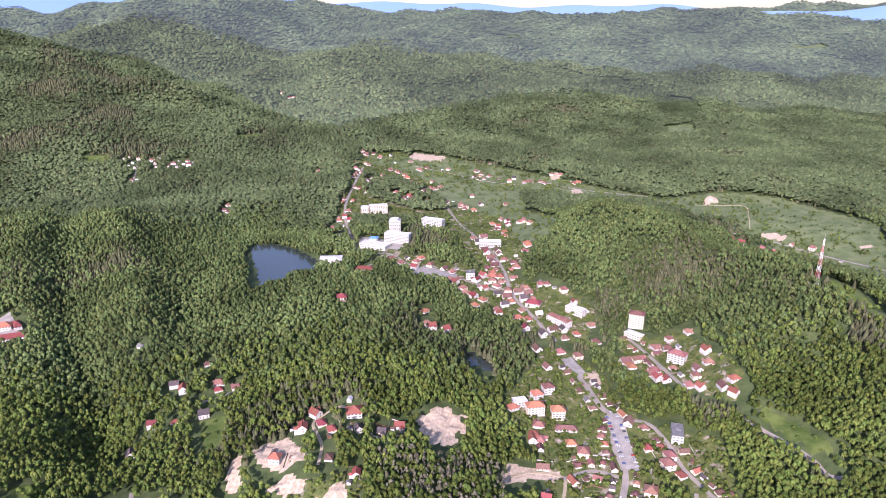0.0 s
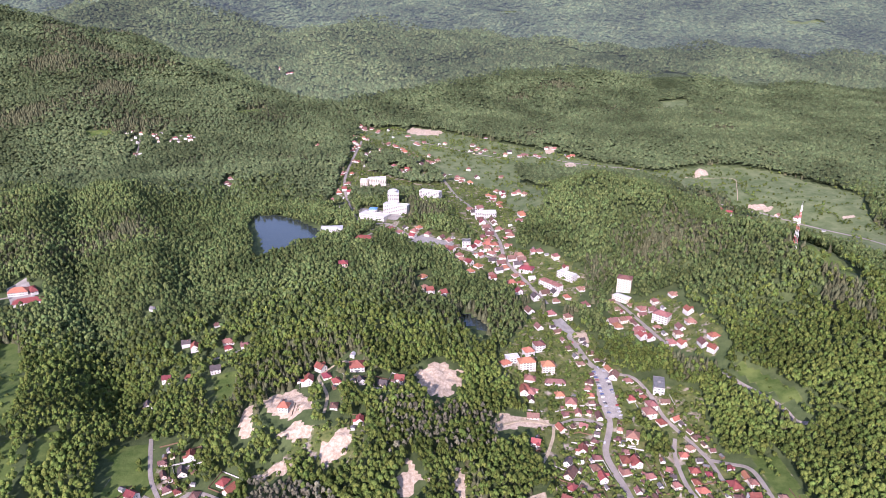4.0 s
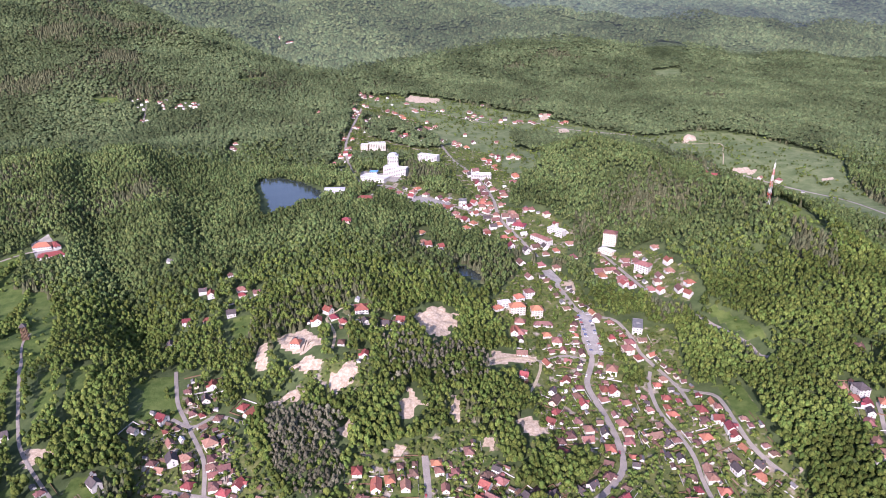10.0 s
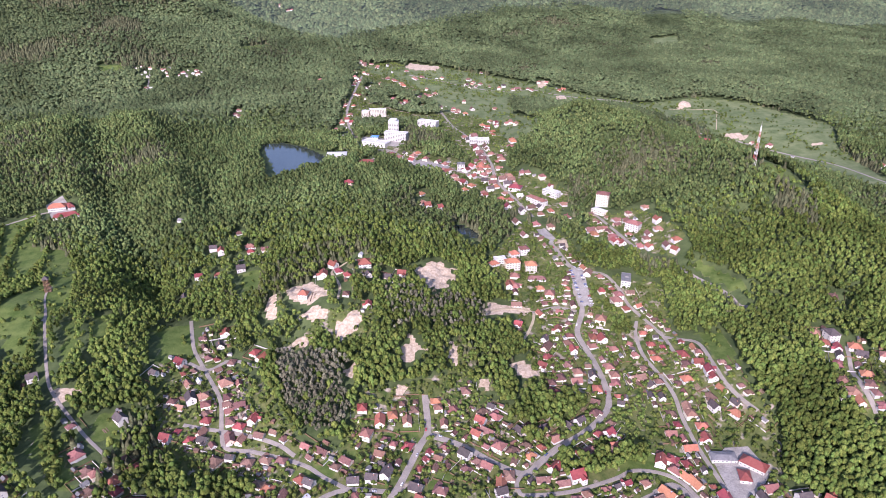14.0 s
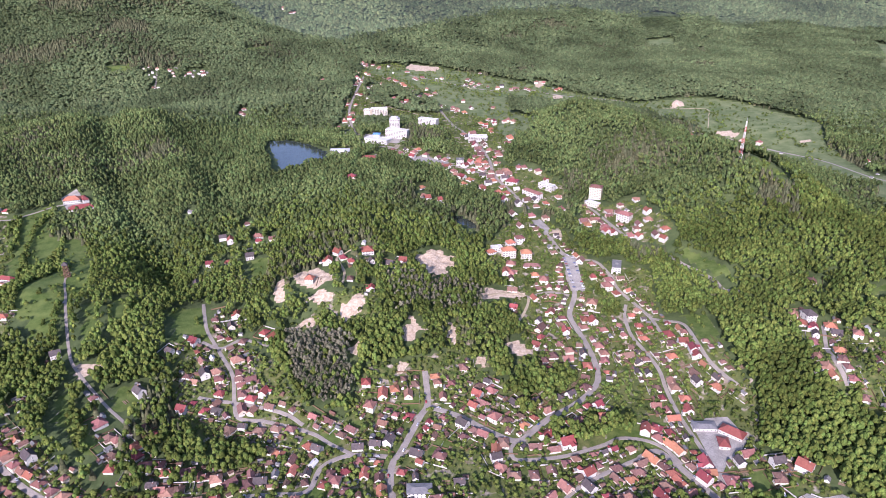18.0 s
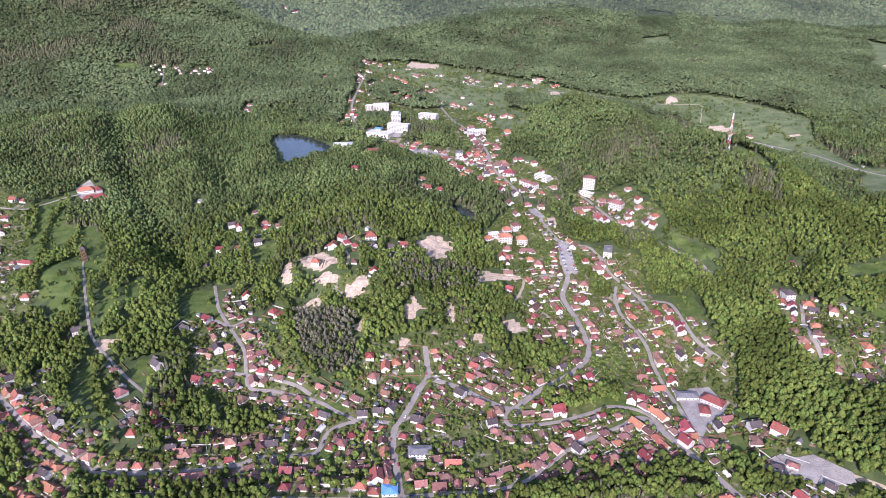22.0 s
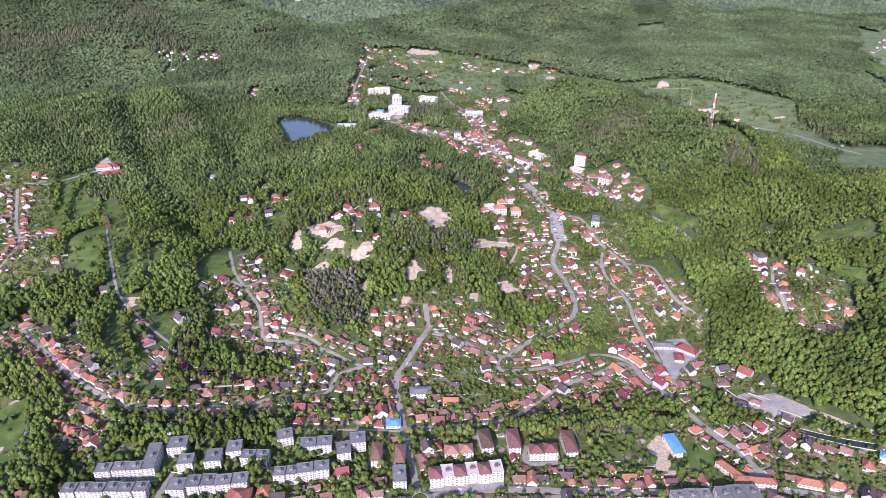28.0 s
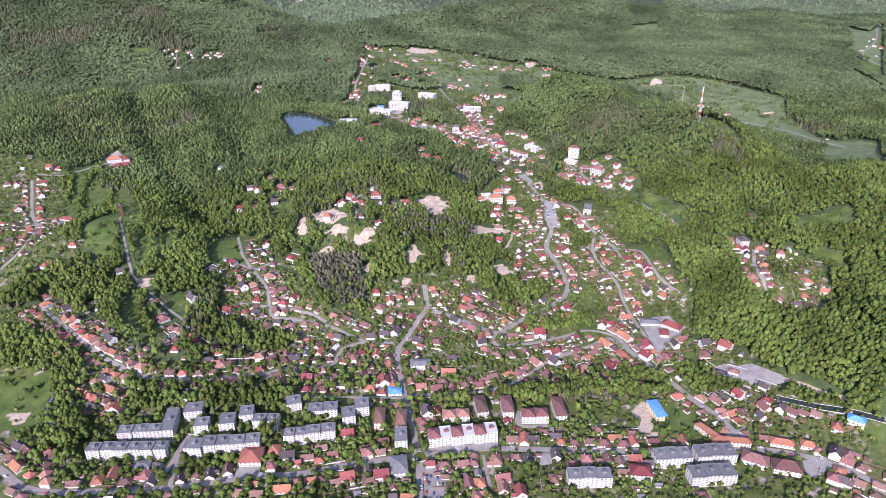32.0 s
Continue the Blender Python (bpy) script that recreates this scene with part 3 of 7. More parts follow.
VIEW_MEADOW = [(482, 1216), (503, 1195), (517, 1142), (487, 1117), (477, 1178)]
GREEN_J = [(236, 568), (262, 555), (255, 529), (237, 507), (226, 522), (227, 542)]
COURT_A = [(-192, 475), (-170, 478), (-168, 464), (-189, 461)]
COURT_B = [(85, 491), (101, 494), (103, 479), (91, 477)]
SOIL_W = [(-453, 558), (-417, 542), (-422, 536), (-444, 542)]
SPA_COURT = [(-73, 1462), (-50, 1499), (8, 1456), (-1, 1432), (-44, 1451)]
BANK = [(161, 1139), (173, 1142), (179, 1120), (175, 1109), (162, 1124)]
RIVER_LOT = [(134, 1162), (150, 1175), (163, 1136), (154, 1122)]
HOTEL_COURT = [(-180, 1620), (-180, 1655), (-117, 1606), (-87, 1580), (-102, 1564), (-143, 1575)]


# ---------------------------------------------------------------- mesh helpers
def mesh_of(name, verts, faces, mats, index=None, smooth=False):
    """A mesh from arrays; all faces have the same number of corners, or faces is a list."""
    me = bpy.data.meshes.new(name)
    if isinstance(faces, np.ndarray):
        verts = np.asarray(verts, np.float32)
        n, k = faces.shape
        me.vertices.add(len(verts))
        me.vertices.foreach_set("co", verts.ravel())
        me.loops.add(n * k)
        me.loops.foreach_set("vertex_index", faces.astype(np.int32).ravel())
        me.polygons.add(n)
        me.polygons.foreach_set("loop_start", np.arange(0, n * k, k, dtype=np.int32))
        me.polygons.foreach_set("loop_total", np.full(n, k, np.int32))
        me.update(calc_edges=True)
    else:
        me.from_pydata(verts, [], faces)
    for m in mats:
        me.materials.append(m)
    if index is not None:
        me.polygons.foreach_set("material_index", np.asarray(index, np.int32))
    if smooth:
        me.polygons.foreach_set("use_smooth", np.ones(len(me.polygons), bool))
    me.update()
    return me


class Shape:
    """Collects boxes, prisms and roofs into one mesh."""

    def __init__(self):
        self.v, self.f, self.m = [], [], []

    def add(self, verts, faces, mat=0):
        n = len(self.v)
        self.v += [tuple(p) for p in verts]
        self.f += [tuple(n + i for i in f) for f in faces]
        self.m += [mat] * len(faces)
        return self

    def box(self, x0, y0, z0, x1, y1, z1, mat=0):
        v = [(x, y, z) for z in (z0, z1) for x, y in ((x0, y0), (x1, y0), (x1, y1), (x0, y1))]
        return self.add(v, [(3, 2, 1, 0), (4, 5, 6, 7), (0, 1, 5, 4), (1, 2, 6, 5), (2, 3, 7, 6), (3, 0, 4, 7)], mat)

    def tube(self, x, y, z0, z1, r0, r1, n=8, mat=0):
        v = [(x + r * math.cos(a), y + r * math.sin(a), z) for z, r in ((z0, r0), (z1, r1)) for a in (2 * math.pi * i / n for i in range(n))]
        return self.add(v, [tuple(range(n - 1, -1, -1)), tuple(range(n, 2 * n))] + [(i, (i + 1) % n, n + (i + 1) % n, n + i) for i in range(n)], mat)

    def beam(self, a, b, r, mat=0):
        a, b = Vector(a), Vector(b)
        w = (b - a).normalized()
        u = w.orthogonal().normalized() * r
        t = w.cross(u)
        v = [p + q for p in (a, b) for q in (u + t, t - u, -u - t, u - t)]
        return self.add(v, [(0, 1, 2, 3), (7, 6, 5, 4), (0, 4, 5, 1), (1, 5, 6, 2), (2, 6, 7, 3), (3, 7, 4, 0)], mat)

    def gable_roof(self, w, d, z, rise, over=0.6, thick=0.22, mat=0):
        """Two slopes with the ridge along x."""
        x, y = w / 2 + over, d / 2 + over
        drop = rise * over / (d / 2)
        for s in (-1, 1):
            v = [(-x, s * y, z - drop), (x, s * y, z - drop), (x, 0, z + rise), (-x, 0, z + rise)]
            v += [(a, b, c + thick) for a, b, c in v]
            self.add(v, [(3, 2, 1, 0), (4, 5, 6, 7), (0, 1, 5, 4), (1, 2, 6, 5), (2, 3, 7, 6), (3, 0, 4, 7)], mat)
        return self

    def hip_roof(self, w, d, z, rise, over=0.6, thick=0.22, mat=0):
        x, y, r = w / 2 + over, d / 2 + over, max(0.3, (w - d) / 2)
        drop = rise * over / (d / 2)
        v = [(-x, -y, z - drop), (x, -y, z - drop), (x, y, z - drop), (-x, y, z - drop)]
        v += [(a, b, c + thick) for a, b, c in v] + [(-r, 0, z + rise + thick), (r, 0, z + rise + thick)]
        return self.add(v, [(3, 2, 1, 0), (0, 1, 5, 4), (1, 2, 6, 5), (2, 3, 7, 6), (3, 0, 4, 7), (4, 5, 9, 8), (6, 7, 8, 9), (5, 6, 9), (7, 4, 8)], mat)

    def mesh(self, name, mats):
        return mesh_of(name, self.v, self.f, mats, self.m)


def part(name, shape, mats, parent, label=""):
    """One mesh object under a thing."""
    me = shape if isinstance(shape, bpy.types.Mesh) else shape.mesh(name, mats if isinstance(mats, (list, tuple)) else [mats])
    ob = new(name, me)
    ob.parent = parent
    return tagged(ob, label)


def thing(name, label, category, group="", kind=""):
    ob = new(name)
    ob.empty_display_size = 1
    return tagged(ob, label, category, group, kind)


def at(x, y, turn=0.0, sink=0.0, scale=1.0):
    """A pose on the land."""
    return Matrix.Translation((x, y, float(ground(x, y)) - sink)) @ Matrix.Rotation(radians(turn), 4, "Z") @ Matrix.Scale(scale, 4)


def any_in(polys, x, y):
    hit = np.zeros(np.shape(x), bool)
    for p in polys:
        hit |= inside(p, x, y)
    return hit


# ---------------------------------------------------------------- ground sheet
gx = np.concatenate([np.arange(-5200, -3000, 100), np.arange(-3000, -1200, 40), np.arange(-1200, -560, 13), np.arange(-560, -240, 6), np.arange(-240, 24, 3), np.arange(24, 560, 6), np.arange(562, 1200, 13), np.arange(1200, 3000, 40), np.arange(3000, 5201, 100)])
gy = np.concatenate([np.arange(-900, 380, 70), np.arange(382, 840, 6), np.arange(840, 1048, 3.25), np.arange(1048, 1120, 6), np.arange(1120, 2400, 12), np.arange(2400, 5201, 25)])
GX, GY = np.meshgrid(gx, gy)
GZ = ground(GX, GY)
lake_z, pond_z = 45.0, float(min(ground(x, y) for x, y in POND)) - 0.4
GZ = np.where(inside(LAKE, GX, GY), np.minimum(GZ, lake_z - 2), np.where(inside(grown(LAKE, 14), GX, GY), np.maximum(GZ, lake_z + 0.6), GZ))
GZ = np.where(inside(POND, GX, GY), pond_z - 2, np.where(inside(grown(POND, 16), GX, GY), np.clip(GZ, pond_z + 0.4, pond_z + 1.8), GZ))
nx, ny = len(gx), len(gy)
q = np.arange(nx * ny).reshape(ny, nx)
spoil = np.hypot((GX - 605) / 22, (GY - 1922) / 20)
GZ = GZ + np.clip(1 - spoil, 0, 1) * 16
scarred = any_in([QUARRY, QUARRY_SLOPE, QUARRY_STEP, GULLY, CLIFF_A, CLIFF_B, BANK, SAND_E, FARSAND, BARE_C, BARE_D, BARE_H], GX, GY)
GZ = GZ + scarred * (1.3 * folds(GX, GY, 17, 2.2) + 0.8 * folds(GX, GY, 9, 5.1))
quads = np.stack([q[:-1, :-1], q[:-1, 1:], q[1:, 1:], q[1:, :-1]], -1).reshape(-1, 4)
FIELDS = [FAR_FIELDS, MEADOW_TOWER, MEADOW_STRIP, FIELD_WEST, FIELD_RIVER, MEADOW_A, MEADOW_B, EAST_MEADOW, PITCH, MEADOW_FAR_A, MEADOW_FAR_C, MEADOW_FAR_D, MEADOW_LEFT, MEADOW_LEFT_B]
FIELDS += [STRIP_A, STRIP_B, STRIP_C, STRIP_D, STRIP_E, STRIP_F, STRIP_G, STRIP_H, GREEN_A, GREEN_B, GREEN_C, GREEN_D, GREEN_E, GREEN_F, GREEN_G, GREEN_H, GREEN_I, BRIGHT_FIELD, EAST_FIELD_A, EAST_FIELD_B, EAST_VERGE, VIEW_MEADOW, GREEN_J, RESORT_MEADOW_A, RESORT_MEADOW_B]
BARE = [QUARRY, QUARRY_SLOPE, QUARRY_STEP, GULLY, CLIFF_A, CLIFF_B, FARSAND, SANDLOT, PLAYGROUND, PLOUGHED, HEAP, SAND_VALLEY, SAND_N, SAND_N2, SAND_E, SAND_EE, SOIL_W, BANK, BARE_C, BARE_D, BARE_E, BARE_F, BARE_G, BARE_H, BANK_B]
PALE = [RESORT_MEADOW_A, RESORT_MEADOW_B, FAR_FIELDS, EAST_FIELD_A, EAST_FIELD_B, EAST_VERGE, MEADOW_FAR_A, MEADOW_FAR_C, MEADOW_FAR_D]
PAVED = [PARKING, LOT_EAST, SQUARE, MARKET, SCHOOL_YARD, MONASTERY_YARD, PLAZA, COURT_A, COURT_B, SPA_COURT, RIVER_LOT, HOTEL_COURT, YARD]
GROVES = [GROVE_RIVER_WEST, GROVE_RIVER_EAST, GROVE_WEST, GROVE_SLOPE, GROVE_SCHOOL, GROVE_CANAL, GROVE_MID, GROVE_BEND, GROVE_ESTATE, GROVE_HILLTOP, GROVE_RESORT, GROVE_RESORT_NORTH, GROVE_TOWER, GROVE_STREAM, GROVE_BAND, GROVE_CORNER]
PINES = [PINES_A, PINES_B, PINES_C, PINES_D, PINES_E, PINES_F, PINES_G, PINES_H, PINES_I]
SETTLED = [TOWN, RESORT, EAST_HAMLET, SIDE_VALLEY, WEST_VILLAGE, SCRUB, SCRUB_B]


def ground_material():
    m = bpy.data.materials.new("grass_and_soil")
    m.use_nodes = True
    n, l = m.node_tree.nodes, m.node_tree.links
    b = n["Principled BSDF"]
    b.inputs["Roughness"].default_value = 0.95
    b.inputs["Specular IOR Level"].default_value = 0.2
    geo, att = n.new("ShaderNodeNewGeometry"), n.new("ShaderNodeAttribute")
    att.attribute_name = "cover"
    sep = n.new("ShaderNodeSeparateColor")
    l.new(att.outputs["Color"], sep.inputs[0])

    def two(low, high, scale, detail=6):
        t = n.new("ShaderNodeTexNoise")
        t.inputs["Scale"].default_value, t.inputs["Detail"].default_value, t.inputs["Roughness"].default_value = 1 / scale, detail, 0.65
        l.new(geo.outputs["Position"], t.inputs["Vector"])
        r = n.new("ShaderNodeMapRange")
        r.inputs[1].default_value, r.inputs[2].default_value = 0.36, 0.64
        l.new(t.outputs["Fac"], r.inputs[0])
        x = n.new("ShaderNodeMix")
        x.data_type = "RGBA"
        x.inputs[6].default_value, x.inputs[7].default_value = (*low, 1), (*high, 1)
        l.new(r.outputs[0], x.inputs[0])
        return x.outputs[2], t.outputs["Fac"]

    def over(a, c, fac):
        x = n.new("ShaderNodeMix")
        x.data_type = "RGBA"
        l.new(fac, x.inputs[0])
        l.new(a, x.inputs[6])
        l.new(c, x.inputs[7])
        return x.outputs[2]

    garden, rough = two((0.046, 0.074, 0.016), (0.138, 0.145, 0.048), 11)
    soil, soil_fac = two((0.17, 0.135, 0.09), (0.42, 0.36, 0.29), 7)
    spot = n.new("ShaderNodeTexNoise")
    spot.inputs["Scale"].default_value, spot.inputs["Detail"].default_value = 0.075, 5
    l.new(geo.outputs["Position"], spot.inputs["Vector"])
    where = n.new("ShaderNodeMapRange")
    where.inputs[1].default_value, where.inputs[2].default_value = 0.56, 0.66
    l.new(spot.outputs["Fac"], where.inputs[0])
    garden = over(garden, soil, where.outputs[0])
    forest, _ = two((0.040, 0.060, 0.020), (0.086, 0.112, 0.040), 24)
    field, _ = two((0.050, 0.084, 0.015), (0.114, 0.146, 0.037), 18, 9)
    pale, _ = two((0.080, 0.112, 0.040), (0.160, 0.185, 0.082), 26, 9)
    bare, _ = two((0.31, 0.235, 0.155), (0.54, 0.44, 0.325), 3.2, 9)
    edge = n.new("ShaderNodeTexNoise")
    edge.inputs["Scale"].default_value, edge.inputs["Detail"].default_value = 0.16, 4
    l.new(geo.outputs["Position"], edge.inputs["Vector"])

    def ragged(fac):
        a = n.new("ShaderNodeMath")
        a.operation = "ADD"
        l.new(fac, a.inputs[0])
        l.new(edge.outputs["Fac"], a.inputs[1])
        r = n.new("ShaderNodeMapRange")
        r.inputs[1].default_value, r.inputs[2].default_value = 0.9, 1.1
        l.new(a.outputs[0], r.inputs[0])
        return r.outputs[0]

    c = over(garden, forest, ragged(sep.outputs[0]))
    c = over(c, field, ragged(sep.outputs[1]))
    c = over(c, pale, ragged(att.outputs["Alpha"]))
    c = over(c, bare, ragged(sep.outputs[2]))
    l.new(c, b.inputs["Base Color"])
    bp = n.new("ShaderNodeBump")
    bp.inputs["Strength"].default_value, bp.inputs["Distance"].default_value = 0.6, 1.5
    l.new(rough, bp.inputs["Height"])
    l.new(bp.outputs[0], b.inputs["Normal"])
    return m


cell_x, cell_y = (GX[:-1, :-1] + GX[1:, 1:]).ravel() / 2, (GY[:-1, :-1] + GY[1:, 1:]).ravel() / 2


def behind_crest(x, y):
    """y, shifted so that 3060 lies on the first crest in the west."""
    return y + 3060 - np.interp(x, (-2300, -1596, -1336, -1170, -1050, -880, -690, -565, -350, 300), (2715, 2815, 2915, 3015, 2915, 2865, 2765, 2665, 2565, 3060))


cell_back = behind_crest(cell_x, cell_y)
# land behind the first crest takes the same painted haze as its woods
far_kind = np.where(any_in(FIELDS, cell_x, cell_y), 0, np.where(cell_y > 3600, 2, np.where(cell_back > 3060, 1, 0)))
ground_mesh = mesh_of("ground", np.stack([GX, GY, GZ], -1).reshape(-1, 3), quads, [ground_material(), SLOPE_HAZE_LEAF, FAR_HAZE_LEAF], far_kind, smooth=True)
WX, WY = GX + 4 * folds(GX, GY, 23, 0.7), GY + 4 * folds(GX, GY, 19, 2.9)      # uneven edges
settled, field, bare = any_in(SETTLED, WX, WY), any_in(FIELDS, WX, WY), any_in(BARE, WX, WY)
cover = np.stack([~(settled | field | bare), field, bare, any_in(PALE, WX, WY) & ~bare], -1).astype(np.float32)
layer = ground_mesh.attributes.new("cover", "FLOAT_COLOR", "POINT")
layer.data.foreach_set("color", cover.ravel())
tagged(new("ground", ground_mesh), "rolling green land with meadows, gardens and bare soil", "ground", kind="structure")

for name, poly, z, label in (("lake_water", LAKE, lake_z, "still dark lake water below wooded banks"), ("pond_water", POND, pond_z, "small dark pond between trees")):
    big = grown(poly, 5)
    tagged(new(name, mesh_of(name, [(x, y, z) for x, y in big], [tuple(range(len(big)))], [WATER])), label, "water", kind="structure")


# ---------------------------------------------------------------- roads
WIDTH = {"road_main": 6.6, "road_south": 7, "road_loop": 6.6, "road_west": 5.1, "road_quarry": 6.6, "road_resort": 5.7, "road_resort_b": 5.7, "road_hill_lane": 2.9, "road_quarry_hill": 3.3, "road_sand": 3.3, "road_tower": 3.3, "road_far_west": 4.9, "road_monastery": 3.3, "road_lookout": 2.5, "road_gravel_track": 4.9, "road_estate_court": 3.3, "road_river_walk": 2.9, "road_market_lane": 3.3, "road_heap": 1.8}
ROAD_POINTS = []


def ribbon(name, line, width, lift, mat):
    pts = smooth_line(line)
    v, f = [], []
    for i, p in enumerate(pts):
        a, b = pts[max(0, i - 1)], pts[min(len(pts) - 1, i + 1)]
        side = Vector((-(b - a).y, (b - a).x)).normalized() * width / 2
        for k in (-1, -0.4, 0.4, 1):
            w = p + side * k
            v.append((w.x, w.y, float(ground(w.x, w.y)) + lift + (0.08 if abs(k) < 1 else 0)))
        for k in (-1, 1):
            v.append((p.x + side.x * k * 1.02, p.y + side.y * k * 1.02, float(ground(p.x + side.x * k, p.y + side.y * k)) - 1.0))
    for i in range(len(pts) - 1):
        for k in range(3):
            f.append((6 * i + k, 6 * i + 6 + k, 6 * i + 7 + k, 6 * i + 1 + k))
        f.append((6 * i + 4, 6 * i + 10, 6 * i + 6, 6 * i))
        f.append((6 * i + 3, 6 * i + 9, 6 * i + 11, 6 * i + 5))
    return mesh_of(name, v, f, [mat]), pts


for name, line in ROADS.items():
    me, pts = ribbon(name, line, WIDTH.get(name, 4.2), 0.35, SAND if name in ("road_gravel_track", "road_heap", "road_sand", "road_quarry_hill") else ASPHALT)
    tagged(new(name, me), "sandy track with worn edges" if name in ("road_gravel_track", "road_heap", "road_sand", "road_quarry_hill") else "pale grey asphalt street with worn edges", "road", kind="structure")
    ROAD_POINTS += [(p.x, p.y, (q - p).normalized(), WIDTH.get(name, 4.2), name) for p, q in zip(pts, pts[1:])]
ROAD_XY = np.array([(p[0], p[1]) for p in ROAD_POINTS])


def road_gap(x, y):
    """Distance of points to the nearest road's middle."""
    x, y = np.asarray(x, float).ravel(), np.asarray(y, float).ravel()
    out = np.full(x.shape, 1e9)
    for i in range(0, len(x), 4000):
        d = (x[i:i + 4000, None] - ROAD_XY[:, 0]) ** 2 + (y[i:i + 4000, None] - ROAD_XY[:, 1]) ** 2
        out[i:i + 4000] = np.sqrt(d.min(1))
    return out


BUILT = []          # x, y, radius of all that stands on the land


def free(x, y, r):
    return all((x - a) ** 2 + (y - b) ** 2 > (r + c) ** 2 for a, b, c in BUILT)


# ---------------------------------------------------------------- houses
def window_mesh(w=1.2, h=1.4):
    """A window in the plane y = 0 that looks to -y."""
    s = Shape()
    s.box(-w / 2, -0.05, 0, w / 2, 0.05, h, 0)
    for x0, x1 in ((-w / 2 + 0.1, -0.05), (0.05, w / 2 - 0.1)):
        s.box(x0, -0.07, 0.1, x1, -0.04, h - 0.1, 1)
    return s.mesh("window", [FRAME, GLASS])


WINDOW, WIDE_WINDOW = window_mesh(), window_mesh(1.5, 1.35)
DOOR = Shape().box(-0.55, -0.06, 0, 0.55, 0.06, 2.1, 0).box(-0.35, -0.09, 1.2, 0.35, -0.05, 1.9, 1).mesh("door", [WOOD, GLASS])
CHIMNEY = Shape().box(-0.4, -0.4, -1.4, 0.4, 0.4, 1.5, 0).box(-0.5, -0.5, 1.5, 0.5, 0.5, 1.7, 1).mesh("chimney", [ROOFS["rose"], CONCRETE])


def put_window(parent, x, y, z, turn, mesh=None):
    ob = new("window", mesh or WINDOW)
    ob.parent = parent
    ob.matrix_basis = pose(x, y, z, 0, 0, turn)
    return ob


def put(parent, name, mesh, m):
    ob = new(name, mesh)
    ob.parent = parent
    ob.matrix_basis = m
    return ob


ROOF_WORDS = {"brown": "weathered brown tiled", "dark": "dark slate-brown", "orange": "bright orange tiled", "red": "crimson sheet-metal",
              "rose": "faded rose tiled", "grey": "grey sheet", "blue": "blue sheet", "pale": "pale grey"}


def house(roof, wall, w=11.0, d=8.5, floors=1, shape="gable", wing=False, plain=False):
    """A family house round its own middle, its front to -y."""
    eaves = 0.5 + 2.5 * floors
    rise = d * (0.40 if shape == "gable" else 0.34)
    ob = thing("house", f"{'two-storey' if floors > 1 else 'small'} {wall}-walled house with a {ROOF_WORDS[roof]} {'gabled' if shape == 'gable' else 'hipped'} roof", "house", "houses of the town")
    s = Shape()
    if shape == "gable":
        v = [(x, y, z) for x in (-w / 2, w / 2) for y, z in ((-d / 2, -4), (-d / 2, eaves), (0, eaves + rise), (d / 2, eaves), (d / 2, -4))]
        s.add(v, [(0, 1, 2, 3, 4), (9, 8, 7, 6, 5), (0, 5, 6, 1), (1, 6, 7, 2), (2, 7, 8, 3), (3, 8, 9, 4), (4, 9, 5, 0)], 0)
    else:
        s.box(-w / 2, -d / 2, -4, w / 2, d / 2, eaves, 0)
    s.box(-w / 2 - 0.08, -d / 2 - 0.08, -4, w / 2 + 0.08, d / 2 + 0.08, 0.5, 1)
    if wing:
        s.box(w * 0.10, -d / 2 - 3.2, -4, w * 0.46, -d / 2, eaves - 0.5, 0)
    part("wall", s, [WALLS[wall], CONCRETE], ob)
    r = Shape()
    if shape == "gable":
        r.gable_roof(w, d, eaves, rise)
        r.beam((-w / 2 - 0.6, 0, eaves + rise + 0.22), (w / 2 + 0.6, 0, eaves + rise + 0.22), 0.14)
    else:
        r.hip_roof(w, d, eaves, rise)
    if wing:
        x0, x1, y0 = w * 0.10 - 0.5, w * 0.46 + 0.5, -d / 2 - 3.7
        z, xm = eaves - 0.6, w * 0.28
        top = z + rise * 0.5
        for xa in (x0, x1):
            v = [(xa, y0, z), (xa, -d / 2 + 1.5, z), (xm, -d / 2 + 1.5, top), (xm, y0, top)]
            v += [(a, b, c + 0.2) for a, b, c in v]
            r.add(v, [(3, 2, 1, 0), (4, 5, 6, 7), (0, 1, 5, 4), (1, 2, 6, 5), (2, 3, 7, 6), (3, 0, 4, 7)])
        r.add([(x0 + 0.4, y0 + 0.5, z), (x1 - 0.4, y0 + 0.5, z), (xm, y0 + 0.5, top)], [(0, 1, 2)])
    if plain:
        cx, cy, cz = -w * 0.22, d * 0.12, eaves + rise * 0.8
        r.box(cx - 0.4, cy - 0.4, cz - 1.4, cx + 0.4, cy + 0.4, cz + 1.5, 1)
    cover_part = part("roof", r, [ROOFS[roof], ROOFS["rose"]], ob, f"{ROOF_WORDS[roof]} roof")
    if not plain:
        put(cover_part, "chimney", CHIMNEY, pose(-w * 0.22, d * 0.12, eaves + rise * 0.8))
    if plain:
        panes = Shape().box(-w * 0.05 - 0.5, -d / 2 - 0.1, 0.5, -w * 0.05 + 0.5, -d / 2, 2.6, 0)
        for k in range(floors):
            z = 1.2 + 2.5 * k
            for u in (-0.34, 0.30):
                panes.box(w * u - 0.6, -d / 2 - 0.08 - (3.2 if wing and u > 0 else 0), z, w * u + 0.6, -d / 2, z + 1.4, 1)
            panes.box(-w / 2 - 0.08, -d * 0.18 - 0.6, z, -w / 2, -d * 0.18 + 0.6, z + 1.4, 1).box(w / 2, d * 0.1 - 0.6, z, w / 2 + 0.08, d * 0.1 + 0.6, z + 1.4, 1)
